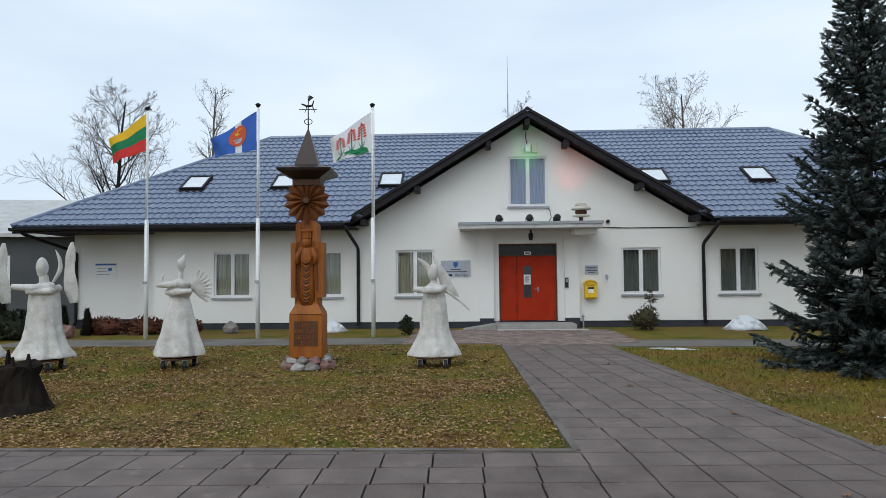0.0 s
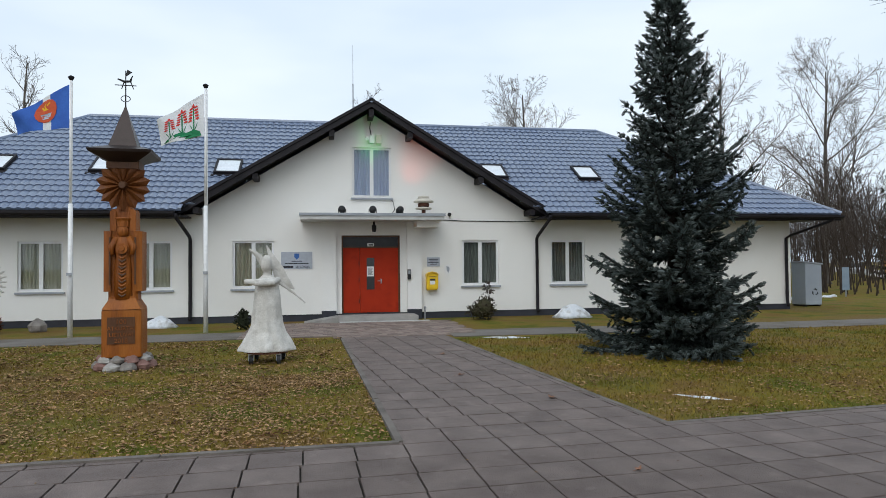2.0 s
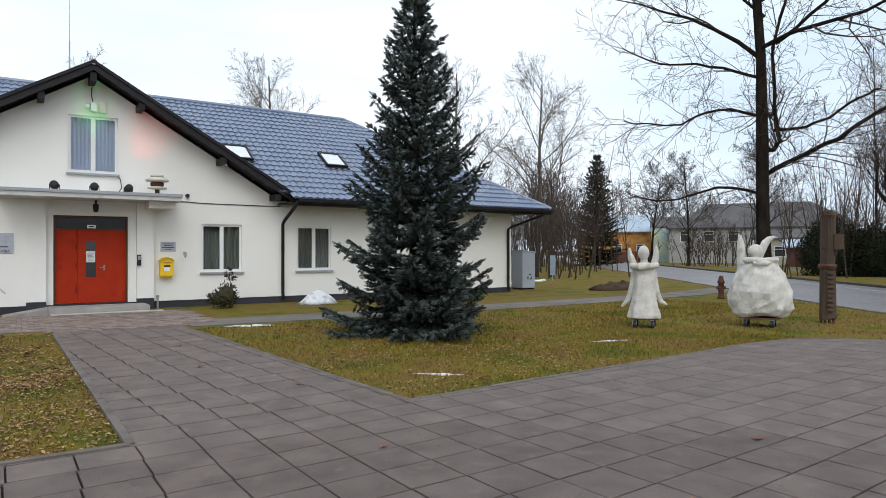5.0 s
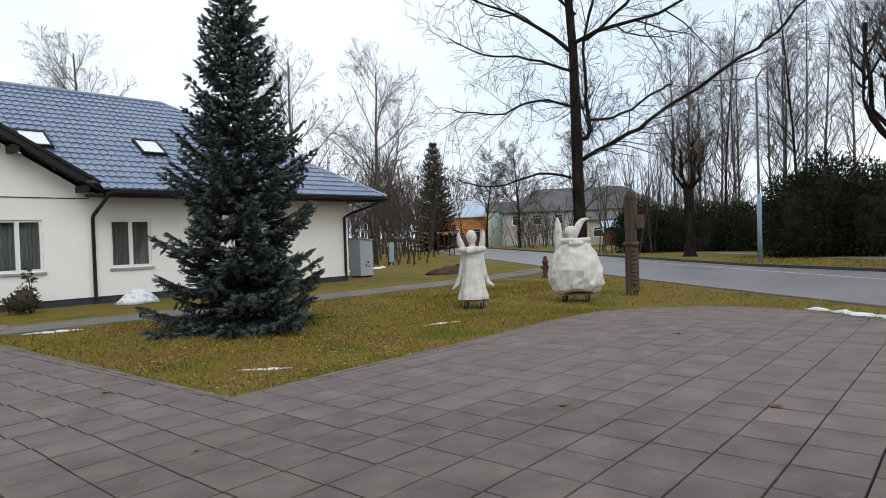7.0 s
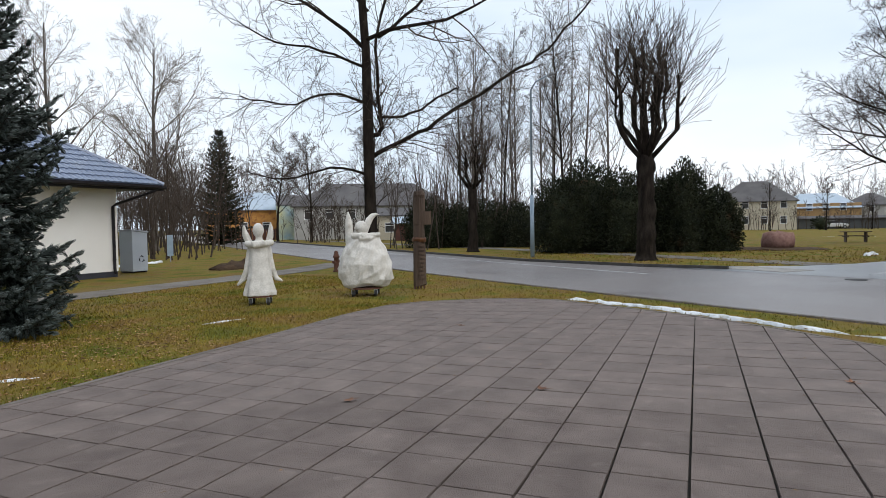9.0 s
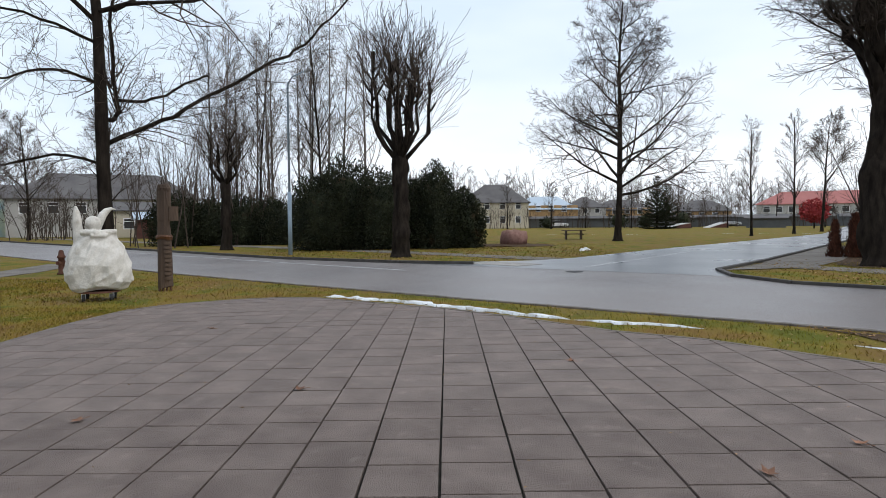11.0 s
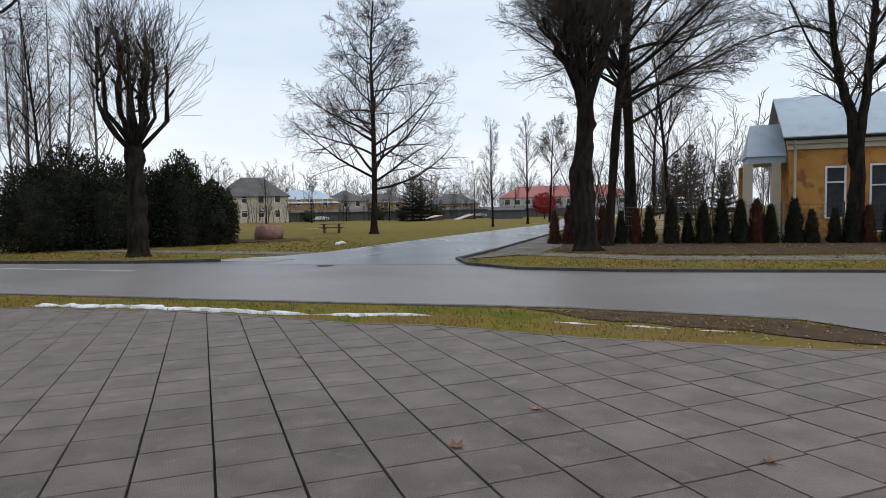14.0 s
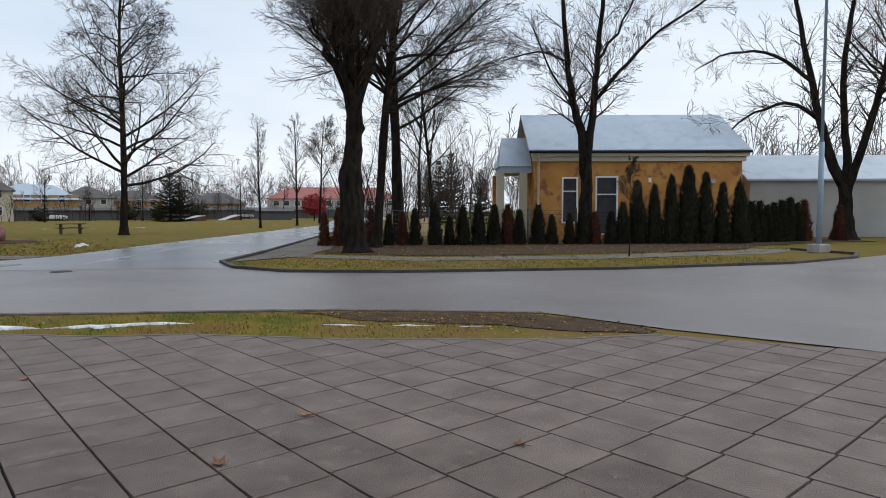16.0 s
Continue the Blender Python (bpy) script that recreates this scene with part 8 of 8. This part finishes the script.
for i in range(-34, 28):
    for j in range(-20, 44):
        c00, c10, c01 = slab_corner(i + 1, j + 1), slab_corner(i + 1, j), slab_corner(i, j + 1)
        TU, TV = c10 - c00, c01 - c00
        x, y = c00 + TU * 0.5 + TV * 0.5
        if x < -14 or y < -11:
            continue
        corners = [(x + a * TU.x + b * TV.x, y + a * TU.y + b * TV.y) for a in (-0.46, 0.46) for b in (-0.46, 0.46)]
        hit = [inside(cx, cy, PLAZA) for cx, cy in corners]
        if not any(hit):
            continue
        turn = math.degrees(math.atan2(TU.y, TU.x)) + rng.gauss(0, 0.12)
        m = pose(x, y, 0.024 + rng.uniform(-0.0015, 0.0015), rng.gauss(0, 0.12), rng.gauss(0, 0.12), turn) @ Matrix.Diagonal((TU.length * rng.uniform(0.99, 1.0), TV.length * rng.uniform(0.99, 1.0), 1, 1))
        if all(hit):
            near.append(((x - 1.5) ** 2 + (y - 0.8) ** 2, i, j, m))
        else:
            # slab cut along the edging
            poly = [(x + a * TU.x + b * TV.x, y + a * TU.y + b * TV.y) for a, b in ((-0.48, -0.48), (0.48, -0.48), (0.48, 0.48), (-0.48, 0.48))]
            cuts = []
            for (ax, ay), (bx_, by_) in zip(PLAZA, PLAZA[1:]):
                e = Vector((bx_ - ax, by_ - ay))
                w = max(0.0, min(1.0, Vector((x - ax, y - ay)).dot(e) / e.length_squared))
                if (Vector((x - ax, y - ay)) - e * w).length <= 0.34:
                    cuts.append((ax, ay, e))
            pieces = [poly]
            if len(cuts) == 2 and cuts[0][2].cross(cuts[1][2]) > 0:
                # inner corner of the edging: two pieces
                pieces = [clip_poly(poly, cuts[0]), clip_poly(clip_poly(poly, cuts[0], -1), cuts[1])]
            else:
                for c in cuts:
                    pieces = [clip_poly(pieces[0], c)]
            for p in pieces:
                if len(p) >= 3:
                    far_tiles.prism(p, 0.0, 0.03)
near.sort(key=lambda q: q[0])
for k, (_, i, j, m) in enumerate(near):
    if k < 300:
        o = new("paving_slab", tile_mesh)
        o.parent = bed
        o.matrix_basis = m
    else:
        far_tiles.add([m @ Vector(q) for q in tile_pts], tile_faces)
ft = part("paving_slabs_beyond", far_tiles, slab_joined, bed)
tagged(ft, kind="stuff")
# small pavers before the step
pav = Bag()
for i in range(26):
    for j in range(24):
        x, y = -1.6 + 0.21 * i + (0.1 if j % 2 else 0), 14.75 + 0.165 * j
        if x > 3.7 + 0.12 * (j % 3) or (0.72 - 0.3 < x < 3.3 and y > 18.5) or (y < 15.0 and (x < 0.5 or x > 3.1)):
            continue
        z = 0.026 + rng.uniform(-0.004, 0.004)
        pav.box(x, x + 0.2, y, y + 0.155, -0.01, z)
pv = part("small_pavers", pav, brick_paver)
tagged(pv, "worn reddish grey paving bricks before the entrance", "paving", kind="stuff")

# ---- grass, leaves ----
def in_lawn(x, y):
    return not (inside(x, y, PLAZA) or inside(x, y, ROAD) or inside(x, y, SIDE))


def busy(x, y):
    return (y > 17.9 and -13 < x < 17) or (14.85 < y < 16.6 and x < 0.2) or (14.0 < y < 15.9 and x > 3 and x < 24) or (-1.6 < x < 3.9 and y > 14.7)


grass = Bag()
rng = random.Random(3)
def blades(n, x0, x1, y0, y1, hh, ww):
    for k in range(n):
        x, y = rng.uniform(x0, x1), rng.uniform(y0, y1)
        if not in_lawn(x, y) or busy(x, y):
            continue
        g = noise.noise(Vector((x * 0.5, y * 0.5, 4)))
        if rng.random() > 0.75 + 0.5 * g:
            continue
        a = rng.uniform(0, 6.28)
        h, w = hh * rng.uniform(0.4, 1.2), ww * rng.uniform(0.6, 1.3)
        lx, ly = rng.gauss(0, 0.6) * h, rng.gauss(0, 0.6) * h
        ca, sa = math.cos(a) * w, math.sin(a) * w
        grass.add([(x - ca, y - sa, -0.01), (x + ca, y + sa, -0.01), (x + lx, y + ly, h)], [(0, 1, 2)])


blades(26000, -8, 0.95, 5.87, 10, 0.045, 0.007)
blades(18000, -10, 0.9, 10, 15, 0.05, 0.0095)
blades(40000, 3.1, 12, 6.0, 10, 0.045, 0.008)
blades(30000, 3.1, 18, 10, 14.6, 0.05, 0.012)
blades(32000, 7, 15.5, -8, 5, 0.05, 0.009)
blades(16000, 11, 20, 3, 12, 0.05, 0.012)
blades(16000, 10, 24, -22, -7, 0.06, 0.018)
blades(9000, 22, 44, -6, 12, 0.07, 0.03)
tagged(part("grass_blades", grass, blade_mat), "short dry and green grass blades of the lawn", "grass", kind="stuff")
leaves = Bag()
def litter(n, x0, x1, y0, y1, size, where=None, z=0.012):
    for k in range(n):
        x, y = rng.uniform(x0, x1), rng.uniform(y0, y1)
        if where is None:
            if not in_lawn(x, y) or busy(x, y):
                continue
            if rng.random() > 0.55 + 0.7 * noise.noise(Vector((x * 0.7, y * 0.7, 1))):
                continue
        elif not inside(x, y, where):
            continue
        a, s = rng.uniform(0, 6.28), size * rng.uniform(0.5, 1.3)
        c, d = math.cos(a) * s, math.sin(a) * s
        zz = z + rng.uniform(0, 0.012)
        cu = s * rng.uniform(0.1, 0.7)
        leaves.add([(x - c, y - d, zz), (x + d * 0.55, y - c * 0.55, zz + cu), (x + c, y + d, zz + 0.3 * cu), (x - d * 0.55, y + c * 0.55, zz + cu * 0.8)], [(0, 1, 2), (0, 2, 3)])


litter(36000, -8, 0.95, 5.87, 10, 0.027)
litter(12000, -11, 0.9, 10, 15, 0.04)
litter(2600, 3.2, 8, 6.0, 9, 0.026)
litter(2400, 3.2, 18, 6.5, 14.5, 0.034)
litter(2600, 7, 15, -8, 5, 0.026)
litter(900, 4.2, 9.2, 8.6, 13.2, 0.035)
litter(420, -3, 13.5, -9, 6.2, 0.014, PLAZA, 0.032)
litter(5500, 13, 26, -30, -9, 0.05)
litter(1500, 5.5, 10, -8, -4.5, 0.028)
litter(1600, 24, 42, -8, 10, 0.06)
tagged(part("fallen_leaves", leaves, leaf_mat), "brown and yellow fallen leaves strewn over the lawn", "leaves", kind="stuff")
for k, (x, y, a, s) in enumerate(((4.49, -1.69, 10, 0.075), (5.05, -2.53, 50, 0.06), (6.31, 1.73, 120, 0.07), (2.2, 9.2, 30, 0.08), (2.35, 11.4, 70, 0.08), (2.9, 7.4, 100, 0.07), (5.3, 3.2, 160, 0.07), (3.6, -3.4, 20, 0.06), (7.6, -0.9, 60, 0.06), (2.6, 4.7, 35, 0.05), (9.6, 4.0, 80, 0.07))):
    b = Bag()
    pts = []
    for q in range(10):
        r = s * (1.0 if q % 2 == 0 else 0.55)
        pts.append((r * math.cos(2 * math.pi * q / 10), 0.8 * r * math.sin(2 * math.pi * q / 10), 0.012 + (0.025 if q % 2 == 0 else 0.0) * rng.random()))
    b.add([(0, 0, 0.004), *pts], [(0, 1 + q, 1 + (q + 1) % 10) for q in range(10)])
    b.tube([(0, 0, 0.006), (-s * 1.5, 0.1 * s, 0.012)], [0.002, 0.002], 4)
    o = part("fallen_leaf", b, leaf_brown)
    o.matrix_basis = pose(x, y, 0.032, 0, 0, a)
    tagged(o, "single curled brown leaf lying on the paving", "leaf", "single leaves")
